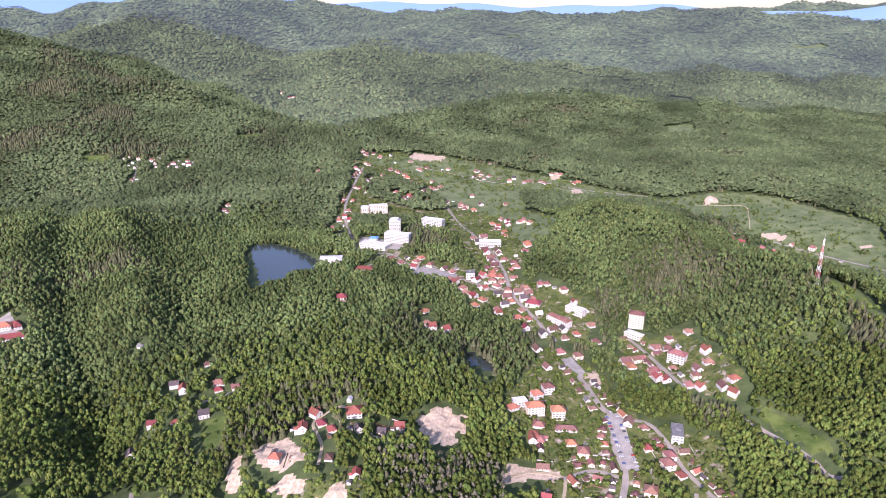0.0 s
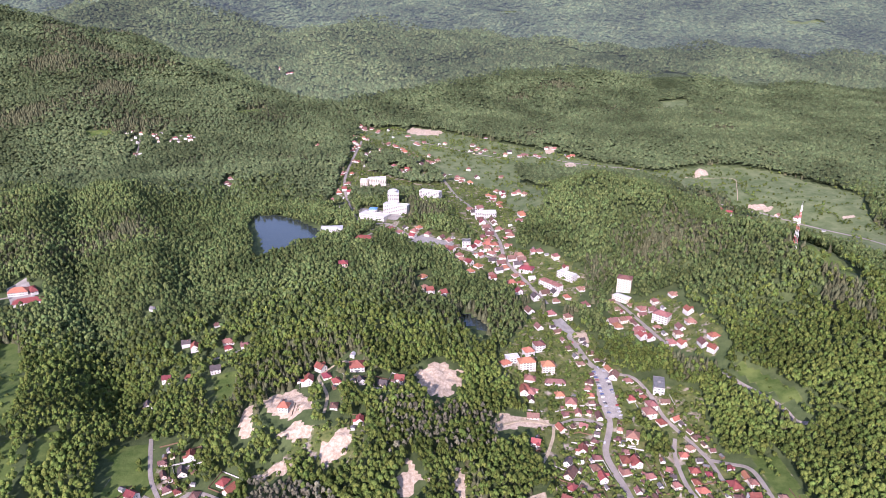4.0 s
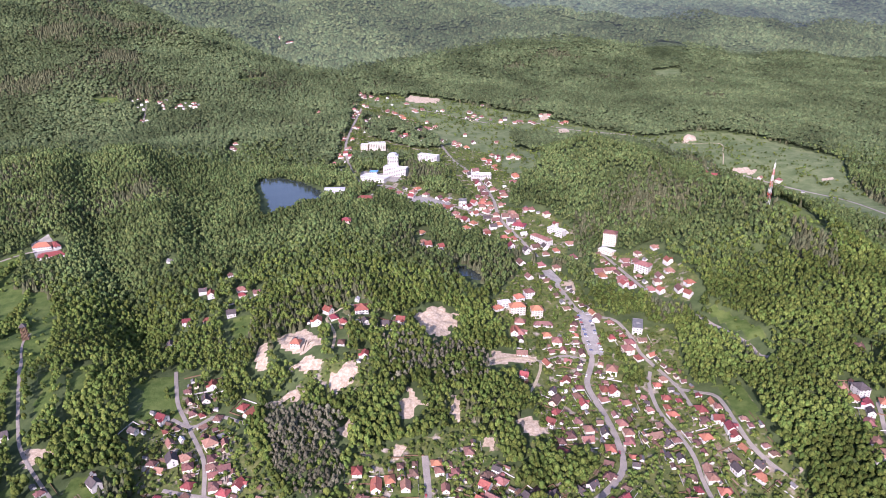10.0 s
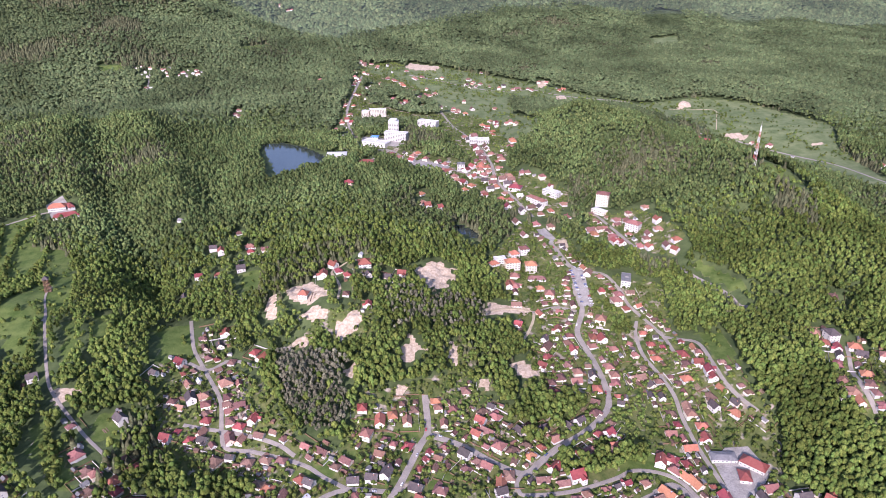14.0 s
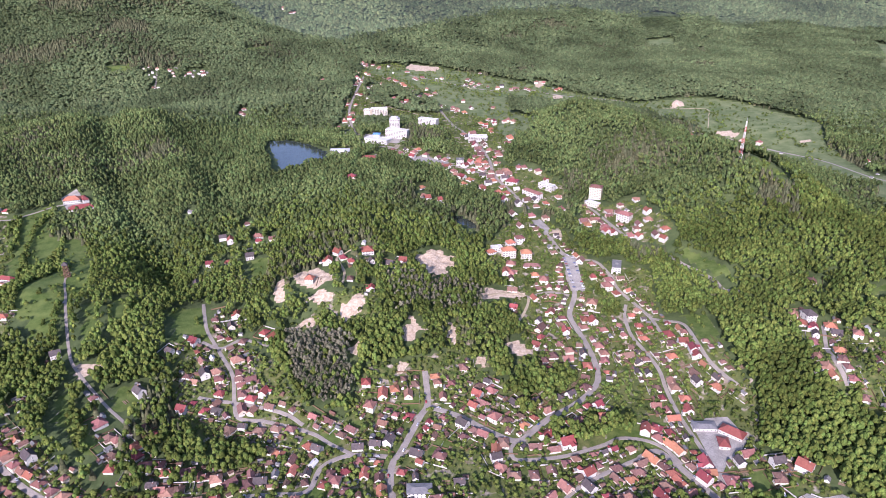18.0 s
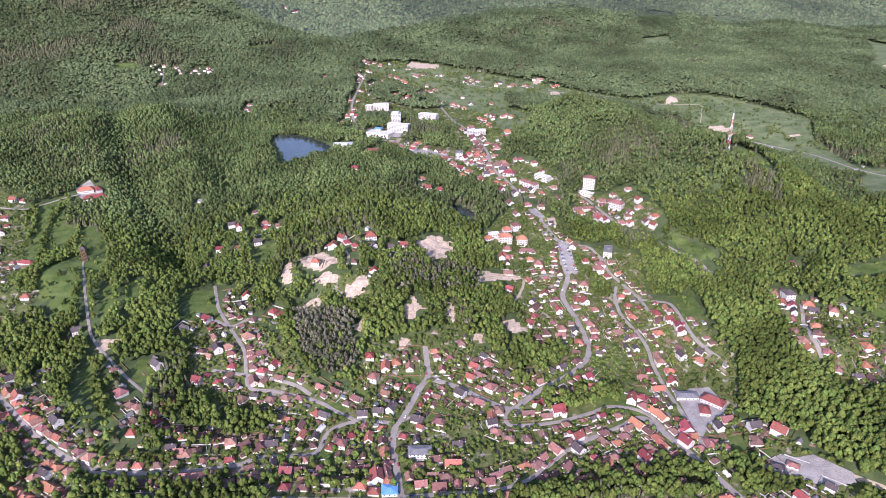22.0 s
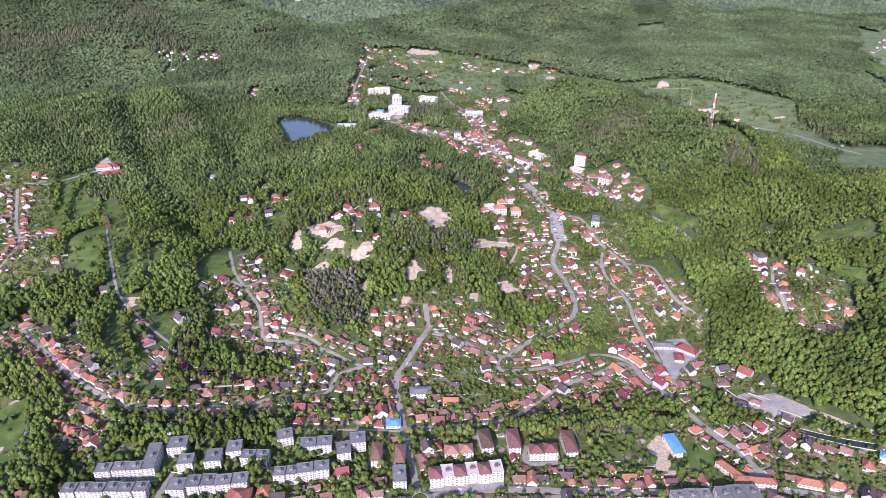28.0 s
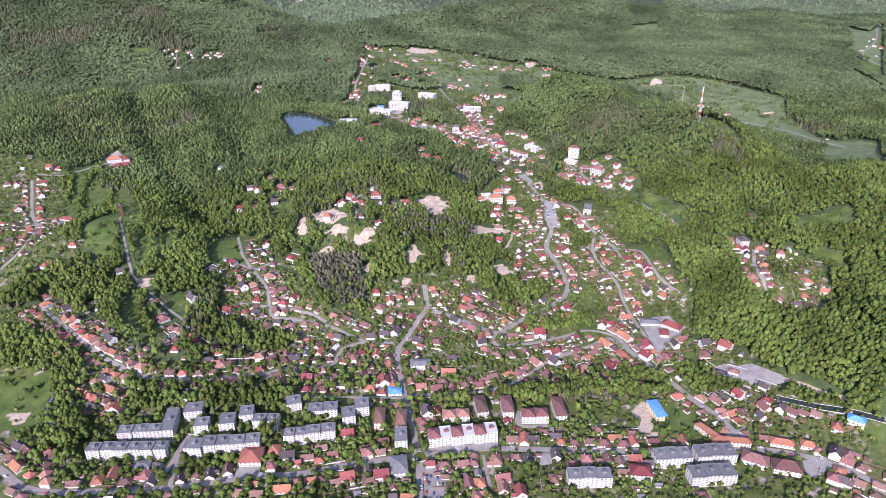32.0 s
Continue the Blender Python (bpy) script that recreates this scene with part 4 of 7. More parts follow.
        tagged(part("facade_detail", panes, [WOOD, GLASS], ob), kind="stuff")
        return ob
    put(ob, "door", DOOR, pose(-w * 0.05, -d / 2 - 0.05, 0.5))
    for k in range(floors):
        z = 1.2 + 2.5 * k
        put_window(ob, -w * 0.34, -d / 2 - 0.03, z, 0)
        if not wing:
            put_window(ob, w * 0.30, -d / 2 - 0.03, z, 0)
        else:
            put_window(ob, w * 0.28, -d / 2 - 3.23, z, 0)
        put_window(ob, -w / 2 - 0.03, -d * 0.18, z, -90)
        put_window(ob, w / 2 + 0.03, d * 0.1, z, 90)
    return ob


DESIGNS = [
    ("brown", "white", 11, 8.5, 1, "gable", False), ("brown", "cream", 12, 9, 1, "hip", True), ("brown", "grey", 10, 8, 1, "hip", False),
    ("dark", "white", 11, 9, 2, "gable", False), ("dark", "cream", 10, 8, 1, "gable", True), ("orange", "white", 11, 9, 1, "hip", False),
    ("orange", "cream", 13, 8.5, 1, "gable", False), ("red", "white", 11, 9, 2, "gable", True), ("red", "cream", 10, 8.5, 1, "hip", False),
    ("rose", "white", 12, 9, 1, "hip", True), ("rose", "peach", 11, 8.5, 1, "gable", False), ("brown", "peach", 13, 8, 1, "gable", False),
    ("grey", "white", 10, 8, 1, "gable", False), ("rose", "cream", 10, 10, 2, "hip", False), ("pale", "white", 10, 7, 1, "gable", False),
]
MADE = {}


VILLAS, HOUSE_COUNT = [], [0]


def place_house(design, x, y, turn, scale=1.0, kind="house"):
    m = at(x, y, turn, 0.2, scale)
    key = (kind, design)
    if key in MADE:
        ob = copy_thing(MADE[key], m)
    else:
        ob = MADE[key] = house(*DESIGNS[design], plain=kind != "house")
        if kind == "villa":
            ob.name = "villa"
            tagged(ob, ob["label"].replace("house", "villa"), "villa", "villas of the spa quarter")
        if kind == "cottage":
            ob.name = "cottage"
            tagged(ob, ob["label"].replace("house", "cottage"), "house", "cottages of the outer quarters")
        if kind == "row_house":
            ob.name = "row_house"
            tagged(ob, ob["label"].replace("house", "street house"), "house", "street houses between older plots")
        ob.matrix_basis = m
    if kind == "villa":
        VILLAS.append(ob)
    BUILT.append((x, y, 6.5 * scale))
    return ob


# ---------------------------------------------------------------- larger buildings
def block(x, y, turn, w, d, floors, roof="grey", wall="white", name="apartment_block", label="", category="apartment block", group="", pitched=0.0, balconies=True, storey=2.85, sink=0.3):
    """A building of several storeys with windows and balconies, its front to -y."""
    ob = thing(name, label or f"{floors}-storey {wall} {name.replace('_', ' ')} with a {ROOF_WORDS[roof]} roof", category, group)
    top = 0.8 + storey * floors
    n = max(1, round(w / 12)) if floors < 6 and w > 20 and d < 22 and category in ("apartment block", "hotel") else 1
    runs = [(-w / 2 + w * k / n, -w / 2 + w * (k + 1) / n, 1.4 * (k % 2), 0.55 * (k % 2)) for k in range(n)]      # ends, set-back and step of the roof
    s = Shape().box(-w / 2 - 0.1, -d / 2 - 0.1, -5, w / 2 + 0.1, d / 2 + 0.1, 0.6, 1)
    r = Shape()
    for x0, x1, back, step in runs:
        f, z = -d / 2 + back, top - step
        s.box(x0, f, -5, x1, d / 2 + back, z, 0)
        if pitched and not (name == "town_hotel" and back):
            h = Shape().hip_roof(x1 - x0, d, z, pitched, 0.7 if n == 1 else 0.3)
            r.add([(a + (x0 + x1) / 2, b + back, c) for a, b, c in h.v], h.f)
            continue
        flat = 1 if name == "town_hotel" else 0
        r.box(x0 - 0.2, f - 0.25, z, x1 + 0.2, d / 2 + back + 0.25, z + 0.35, flat)
        for a0, a1, b0, b1 in ((x0 - 0.2, x1 + 0.2, f - 0.25, f), (x0 - 0.2, x1 + 0.2, d / 2 + back, d / 2 + back + 0.25), (x0 - 0.2, x0, f, d / 2 + back), (x1, x1 + 0.2, f, d / 2 + back)):
            r.box(a0, b0, z + 0.35, a1, b1, z + 0.8, flat)
        cx, cy = (x0 + x1) / 2, (f + d / 2 + back) / 2
        r.box(cx - 1.7, cy - 1.3, z + 0.35, cx + 1.7, cy + 1.3, z + 2.6).box(cx + 2.6, cy - 0.5, z + 0.35, cx + 3.4, cy + 0.5, z + 1.6)
    tagged(part("wall", s, [WALLS[wall], CONCRETE], ob), kind="stuff" if n > 1 else "")
    tagged(part("roof", r, [ROOFS[roof], WALLS["white"]], ob), kind="stuff")

    def front(cx):
        return -d / 2 + next((b for x0, x1, b, _ in runs if x0 <= cx <= x1), 0)

    bays = max(2, int(w / 3.6))
    for k in range(floors):
        z = 1.7 + storey * k
        band = Shape()
        for i in range(bays):
            cx = -w / 2 + (i + 0.5) * w / bays
            f = front(cx)
            half = 1.15 if y > 1000 else 0.7
            band.box(cx - half - 0.1, f - 0.05, z - 0.1, cx + half + 0.1, f + 0.1, z + 1.4, 0).box(cx - half, f - 0.07, z, cx + half, f + 0.1, z + 1.3, 1)
            band.box(cx - 0.7, f + d - 0.1, z, cx + 0.7, f + d + 0.06, z + 1.3, 1)
            if balconies and y > 1000:
                band.box(cx - 1.5, f - 1.1, z - 1.0, cx + 1.5, f, z - 0.85, 0).box(cx - 1.5, f - 1.1, z - 0.85, cx + 1.5, f - 1.0, z - 0.1, 0)
        for sx in (-1, 1):
            for i in range(max(1, int(d / 5))):
                cy = -d / 2 + (i + 0.5) * d / max(1, int(d / 5))
                band.box(sx * w / 2 - 0.08, cy - 0.6, z, sx * w / 2 + 0.08, cy + 0.6, z + 1.4, 1)
        tagged(part("storey_front", band, [WALLS["white"], GLASS], ob), "windows and balconies of one storey", kind="stuff")
    for k in range(1, floors if balconies and y <= 1000 else 1):
        for i in range(bays):
            if i % 3 != 1:
                continue
            if "balcony" not in MADE:
                MADE["balcony"] = Shape().box(-1.5, -1.2, -0.15, 1.5, 0, 0, 0).box(-1.5, -1.2, 0, 1.5, -1.1, 1.0, 1).box(-1.5, -1.2, 0, -1.42, 0, 1.0, 1).box(1.42, -1.2, 0, 1.5, 0, 1.0, 1).mesh("balcony", [CONCRETE, WALLS["white"]])
            put(ob, "balcony", MADE["balcony"], pose(-w / 2 + (i + 0.5) * w / bays, front(-w / 2 + (i + 0.5) * w / bays), 0.8 + storey * k))
    ob.matrix_basis = at(x, y, turn, sink)
    n = max(1, int(w / 12))
    for i in range(n):
        u = -w / 2 + (i + 0.5) * w / n
        BUILT.append((x + u * math.cos(radians(turn)), y + u * math.sin(radians(turn)), max(d / 2 + 2, w / n / 2)))
    return ob


# placed as they stand, from the estate to the spa
block(-296, 516, 5, 41, 11, 4, "grey", "white", group="apartment blocks of the housing estate", storey=2.75)
block(-272, 530, 8, 12, 34, 4, "grey", "white", group="apartment blocks of the housing estate", storey=2.75)
block(-298, 491, 1, 74, 11, 4, "grey", "white", group="apartment blocks of the housing estate", storey=2.75)
block(-254, 548, 8, 18, 15, 4, "grey", "white", group="apartment blocks of the housing estate", storey=2.75)
block(-239, 526, 7, 14, 13, 4, "grey", "white", group="apartment blocks of the housing estate", storey=2.75)
block(-236, 495, -1, 16, 14, 4, "grey", "white", group="apartment blocks of the housing estate", storey=2.75)
block(-217, 499, 3, 25, 14, 4, "grey", "white", group="apartment blocks of the housing estate", storey=2.75)
block(-190, 501, 6, 29, 13, 4, "grey", "white", group="apartment blocks of the housing estate", storey=2.75)
block(-215, 531, 7, 15, 16, 4, "grey", "white", group="apartment blocks of the housing estate", storey=2.75)
block(-199, 543, 9, 14, 15, 4, "grey", "white", group="apartment blocks of the housing estate", storey=2.75)
block(-177, 532, -4, 25, 11, 4, "grey", "white", group="apartment blocks of the housing estate", storey=2.75)
block(-155, 560, 16, 15, 14, 4, "grey", "white", group="apartment blocks of the housing estate", storey=2.75)
block(-123, 549, 5, 30, 13, 4, "grey", "white", group="apartment blocks of the housing estate", storey=2.75)
block(-96, 541, 13, 13, 16, 4, "grey", "white", group="apartment blocks of the housing estate", storey=2.75)
block(-84, 555, 8, 15, 15, 4, "grey", "white", group="apartment blocks of the housing estate", storey=2.75)
block(-144, 511, 4, 21, 11, 4, "grey", "white", group="apartment blocks of the housing estate", storey=2.75)
block(-120, 516, 8, 29, 12, 4, "grey", "white", group="apartment blocks of the housing estate", storey=2.75)
block(-64, 539, -0, 9, 24, 3, "rose", "peach", "tenement", group="low tenements with tiled roofs", pitched=3, balconies=False)
block(-42, 536, -0, 9, 24, 3, "rose", "peach", "tenement", group="low tenements with tiled roofs", pitched=3, balconies=False)
block(-41, 508, 5, 12, 20, 4, "grey", "white", group="apartment blocks of the housing estate", storey=2.75)
block(-41, 473, 7, 15, 22, 2, "grey", "grey", "hall", label="grey-roofed market hall beside the roundabout", category="hall", pitched=3, balconies=False)
block(-180, 486, 3, 20, 20, 2, "orange", "white", "shop", label="white shop building with a bright orange tiled roof", category="shop", pitched=5, balconies=False)
block(19, 512, 7, 67, 15, 4, "rose", "white", "town_hotel", label="long white hotel with stepped rose-tiled roofs on the main square", category="hotel", pitched=3.0)
block(39, 557, 9, 11, 26, 3, "brown", "white", "tenement", group="low tenements with tiled roofs", pitched=3, balconies=False)
block(66, 557, 3, 11, 26, 3, "brown", "white", "tenement", group="low tenements with tiled roofs", pitched=3, balconies=False)
block(119, 553, 3, 11, 30, 3, "brown", "white", "tenement", group="low tenements with tiled roofs", pitched=3, balconies=False)
block(93, 543, 1, 27, 14, 3, "rose", "white", "tenement", group="low tenements with tiled roofs", pitched=4)
block(13, 542, 3, 27, 13, 3, "rose", "white", "tenement", group="low tenements with tiled roofs", pitched=4)
block(131, 456, 1, 39, 13, 4, "grey", "white", group="apartment blocks of the housing estate", storey=2.75)
block(179, 463, -5, 19, 14, 3, "red", "white", "office_building", label="white office building with a crimson hipped roof", category="office", pitched=4, balconies=False)
block(213, 481, 4, 34, 15, 4, "grey", "white", group="apartment blocks of the housing estate", storey=2.75)
block(254, 485, 4, 37, 16, 4, "grey", "white", group="apartment blocks of the housing estate", storey=2.75)
block(242, 459, 5, 41, 15, 4, "grey", "white", group="apartment blocks of the housing estate", storey=2.75)
block(278, 506, -7, 36, 8.5, 2, "orange", "cream", "school", label="cream school wing with a long orange tiled roof", category="school", pitched=2.6, balconies=False)
block(263, 516, -58, 34, 8, 2, "orange", "cream", "school", label="cream school wing with a long orange tiled roof", category="school", pitched=2.6, balconies=False)
block(327, 504, -16, 22, 10, 1, "orange", "cream", "long_house", label="long cream street house with an orange tiled roof", category="house", pitched=3, balconies=False, storey=3.6)
block(350, 500, -19, 14, 10, 1, "orange", "white", "long_house", label="long white street house with an orange tiled roof", category="house", pitched=3, balconies=False, storey=3.6)
block(406, 523, -33, 15, 10, 2, "blue", "yellow", "sports_hall", label="yellow sports hall with a blue sheet roof", category="hall", pitched=2.5, balconies=False)
block(220, 553, 8, 11, 26, 2, "blue", "yellow", "gymnasium", label="yellow gymnasium with a blue sheet roof and skylights", category="hall", pitched=1.0, balconies=False, storey=2.6)
block(291, 481, -29, 23, 14, 2, "brown", "white", "guest_house", label="large guest house with a steep brown roof", category="guest house", pitched=4.5, balconies=False)
block(316, 471, -15, 24, 14, 2, "brown", "cream", "inn", label="large inn with steep brown roofs and wooden balconies", category="guest house", pitched=6)
block(282, 706, -42, 23, 12, 1, "red", "white", "warehouse", label="white warehouse with a long crimson sheet roof", category="warehouse", pitched=4.5, balconies=False, storey=4.5)
block(268, 692, -10, 10, 14, 1, "red", "white", "depot", label="small white depot with a crimson pitched roof", category="warehouse", pitched=3, balconies=False, storey=4.0)
block(258, 717, -3, 23, 11, 1, "grey", "grey", "shed_row", label="low grey shed row beside the yard", category="shed", pitched=1.5, balconies=False, storey=3.6)
block(-237, 599, 4, 27, 13, 1, "rose", "white", "long_house", label="long white street house with a rose tiled roof", category="house", pitched=4.5, balconies=False, storey=3.4)
block(-26, 635, 2, 22, 12, 2, "grey", "white", "workshop", label="white workshop with a grey sheet roof", category="workshop", pitched=1.5, balconies=False)
block(-52, 587, 4, 14, 12, 1, "blue", "white", "kiosk_row", label="row of kiosks with a bright blue roof", category="shop", pitched=1.5, balconies=False, storey=3.2)
block(-280, 477, -0, 15, 8, 1, "grey", "grey", "garage_row", label="row of grey garages", category="garage", pitched=1.0, balconies=False)
block(-104, 1602, -17, 49, 16, 6, "pale", "white", "spa_hotel", label="white slab of a large spa hotel", category="hotel")
block(-112, 1640, 2, 22, 20, 11, "pale", "white", "hotel_tower", label="white stepped hotel tower with a round crown", category="hotel")
block(-145, 1582, -25, 55, 22, 2, "pale", "white", "spa_wing", label="low white spa wing with a flat pale roof", category="hotel", balconies=False, storey=3.6)
block(-150, 1612, -6, 15, 14, 3, "blue", "white", "pool_hall", label="pool hall with a blue sheet roof", category="hall", pitched=2, balconies=False)
block(-39, 1703, -24, 45, 16, 7, "pale", "white", "hill_hotel", label="white slab hotel among dark conifers", category="hotel")
block(-162, 1820, 8, 39, 15, 6, "pale", "cream", "cream_hotel", label="cream hotel with a curved front", category="hotel")
block(-191, 1818, -4, 17, 14, 5, "pale", "cream", "annex", label="small cream hotel annex with flat roof", category="hotel")
block(-219, 1528, 5, 39, 26, 2, "pale", "white", "bath_house", label="white lakeside bath house with a pale roof", category="bath house", pitched=2.5, balconies=False)
block(69, 1581, 2, 40, 15, 4, "pale", "white", "apartment_villa", label="white modern apartment house on the hillside")
block(-151, 1470, -8, 31, 14, 2, "red", "white", "restaurant", label="long restaurant with a red roof", category="restaurant", pitched=4, balconies=False)
block(-167, 1316, 7, 14, 14, 3, "red", "peach", "guest_house", label="tall red-roofed guest house among trees", category="guest house", pitched=4, balconies=False)
block(28, 1436, -1, 14, 14, 4, "grey", "white", "pension", label="white pension with a flat grey roof", category="guest house")
block(119, 1321, -22, 21, 16, 2, "red", "white", "pavilion", label="pavilion with a bright crimson sheet roof", category="hall", pitched=4, balconies=False)
block(149, 1267, -51, 38, 12, 3, "rose", "white", "sanatorium", label="long white sanatorium with a rose roof", category="hotel", pitched=3, balconies=False)
block(177, 1293, -45, 29, 12, 3, "pale", "white", "clinic", label="white clinic with a flat pale roof", category="clinic", balconies=False)
block(115, 1055, 3, 15, 12, 4, "orange", "cream", "resort_hotel", label="cream resort hotel with an orange tiled roof", category="hotel", pitched=4)
block(90, 1061, 10, 20, 12, 4, "orange", "cream", "resort_hotel", label="cream resort hotel with an orange tiled roof", category="hotel", pitched=4)
block(95, 1086, 20, 12, 11, 3, "orange", "white", "resort_hotel", label="white resort hotel wing with an orange tiled roof", category="hotel", pitched=4)
block(74, 1074, 14, 16, 11, 2, "pale", "white", "resort_annex", label="white annex with a pale roof", category="hotel")
block(110, 1100, 14, 13, 12, 3, "rose", "white", "resort_lodge", label="white lodge with a rose roof", category="guest house", pitched=3, balconies=False)
block(235, 1011, -15, 12, 24, 2, "grey", "white", "store", label="white store with a flat grey roof", category="shop", balconies=False, storey=3.4)
block(254, 1251, -23, 20, 15, 7, "rose", "cream", "tower_house", label="tall cream apartment tower with a rose roof", pitched=3, balconies=False)
block(244, 1224, -47, 23, 12, 2, "pale", "cream", "annex", label="long cream annex below the tower", category="annex", pitched=2, balconies=False)
block(278, 1149, -40, 21, 14, 4, "rose", "white", "pension", label="white pension with a rose hipped roof", category="guest house", pitched=3.5)
block(-609, 1224, 24, 38, 14, 1, "red", "white", "monastery", label="white monastery wing with a crimson hipped roof", category="monastery", pitched=4.5, balconies=False)
block(-634, 1246, 18, 26, 15, 2, "orange", "white", "monastery", label="white monastery wing with an orange-red hipped roof", category="monastery", pitched=5, balconies=False)
block(-618, 1254, 40, 9, 26, 1, "red", "white", "monastery", label="white monastery wing with a crimson hipped roof", category="monastery", pitched=3.5, balconies=False)
block(-176, 944, -7, 11, 9, 2, "orange", "white", "new_house", label="unfinished white house with an orange roof on a bare terrace", category="house", pitched=4, balconies=False)
block(-108, 1010, 10, 16, 15, 2, "orange", "white", "villa", label="large villa with an orange hipped roof on the hill", category="house", pitched=5, balconies=False)
block(422, 857, 6, 12, 14, 3, "dark", "white", "pension", label="white three-storey pension with a dark roof", category="guest house", pitched=4)
block(-600, 991, -14, 23, 9, 1, "red", "white", "long_house", label="long white farmhouse with a red roof", category="house", pitched=3, balconies=False)
block(121, 1034, -3, 24, 9, 1, "brown", "white", "long_house", label="long low house with a brown roof", category="house", pitched=3, balconies=False)
block(320, 608, -35, 10, 7, 1, "rose", "grey", "yard_shed", label="low shed with a faded rose roof in the gravel yard", category="shed", pitched=1.5, balconies=False)
block(306, 609, -28, 11, 7, 1, "dark", "grey", "yard_shed", label="low shed with a dark roof in the gravel yard", category="shed", pitched=1.5, balconies=False)


HOUSES_A = [
    (53, 448, "rose"), (372, 452, "brown"), (-287, 452, "brown"), (-332, 452, "brown"), (360, 452, "dark"), (33, 454, "orange"),
    (-356, 454, "rose"), (-96, 455, "brown"), (387, 456, "brown"), (-66, 456, "brown"), (-264, 457, "dark"), (352, 457, "rose"),
    (-312, 458, "orange"), (54, 460, "rose"), (369, 460, "brown"), (-87, 460, "red"), (-209, 460, "dark"), (-238, 460, "dark"),
    (-56, 462, "red"), (-271, 464, "rose"), (-301, 464, "orange"), (-362, 464, "rose"), (-377, 465, "orange"), (32, 466, "pale"),
    (362, 466, "orange"), (166, 467, "brown"), (-198, 470, "brown"), (-278, 470, "grey"), (386, 471, "brown"), (-159, 474, "rose"),
    (-394, 475, "orange"), (375, 476, "rose"), (-368, 477, "brown"), (17, 478, "brown"), (387, 479, "rose"), (165, 479, "brown"),
    (120, 479, "brown"), (28, 479, "brown"), (179, 482, "red"), (134, 482, "rose"), (49, 483, "rose"), (-381, 483, "grey"),
    (155, 484, "brown"), (80, 484, "dark"), (147, 485, "dark"),
]
HOUSES_B = [
    (382, 486, "brown"), (369, 487, "dark"), (106, 487, "dark"), (69, 487, "brown"), (-128, 487, "brown"), (-146, 487, "dark"),
    (-407, 487, "rose"), (-71, 488, "rose"), (355, 490, "rose"), (-79, 491, "dark"), (-105, 491, "rose"), (-60, 493, "brown"),
    (-395, 495, "brown"), (-161, 497, "orange"), (-117, 500, "brown"), (-407, 500, "dark"), (175, 502, "brown"), (126, 504, "rose"),
    (155, 506, "rose"), (346, 508, "brown"), (142, 508, "brown"), (114, 508, "orange"), (335, 508, "orange"), (-58, 509, "brown"),
    (326, 510, "red"), (88, 511, "dark"), (79, 511, "orange"), (67, 511, "brown"), (311, 512, "brown"), (167, 513, "orange"),
    (124, 513, "dark"), (110, 515, "dark"), (296, 515, "brown"), (-94, 518, "red"), (186, 519, "brown"), (387, 520, "orange"),
    (153, 523, "rose"), (298, 536, "red"), (375, 537, "brown"), (321, 540, "grey"), (364, 540, "brown"), (354, 543, "brown"),
    (294, 547, "orange"), (-179, 547, "brown"), (344, 548, "dark"),
]
HOUSES_C = [
    (284, 548, "rose"), (305, 548, "rose"), (-349, 549, "brown"), (-17, 550, "dark"), (-366, 550, "brown"), (330, 553, "rose"),
    (-8, 554, "red"), (-337, 556, "red"), (-365, 560, "dark"), (-346, 561, "rose"), (337, 562, "red"), (-355, 567, "rose"),
    (287, 567, "brown"), (270, 568, "rose"), (296, 570, "dark"), (-365, 570, "orange"), (311, 572, "red"), (323, 572, "pale"),
    (-268, 575, "dark"), (-374, 575, "orange"), (249, 576, "orange"), (-336, 576, "brown"), (340, 579, "grey"), (271, 580, "rose"),
    (-346, 581, "red"), (-385, 582, "orange"), (-357, 586, "orange"), (-66, 586, "red"), (-167, 588, "brown"), (229, 590, "brown"),
    (-301, 590, "rose"), (-55, 591, "red"), (-7, 591, "rose"), (-148, 591, "red"), (-314, 591, "brown"), (-131, 591, "rose"),
    (2, 591, "rose"), (217, 592, "brown"), (-263, 592, "brown"), (-79, 593, "orange"), (-199, 593, "brown"), (-275, 593, "brown"),
    (-331, 593, "brown"), (-287, 594, "brown"), (120, 594, "orange"),
]
HOUSES_D = [
    (-24, 595, "rose"), (137, 595, "orange"), (339, 596, "orange"), (-377, 596, "rose"), (-111, 597, "grey"), (-187, 597, "brown"),
    (177, 598, "brown"), (-54, 598, "orange"), (23, 598, "rose"), (38, 598, "rose"), (-147, 599, "brown"), (-96, 600, "brown"),
    (130, 601, "rose"), (-369, 601, "dark"), (-65, 602, "red"), (-348, 602, "rose"), (90, 603, "brown"), (-121, 604, "brown"),
    (-1, 604, "brown"), (-178, 604, "brown"), (156, 605, "orange"), (318, 605, "orange"), (-13, 607, "brown"), (100, 607, "brown"),
    (46, 607, "brown"), (-362, 607, "orange"), (172, 608, "rose"), (-56, 608, "brown"), (30, 608, "brown"), (-150, 609, "red"),
    (-273, 610, "rose"), (306, 611, "grey"), (-289, 611, "orange"), (-302, 612, "brown"), (-138, 612, "brown"), (55, 613, "brown"),
    (183, 613, "rose"), (-371, 613, "orange"), (-80, 615, "brown"), (-90, 616, "brown"), (112, 616, "brown"), (-29, 617, "rose"),
    (-322, 618, "orange"), (148, 618, "orange"), (-336, 618, "rose"),
]
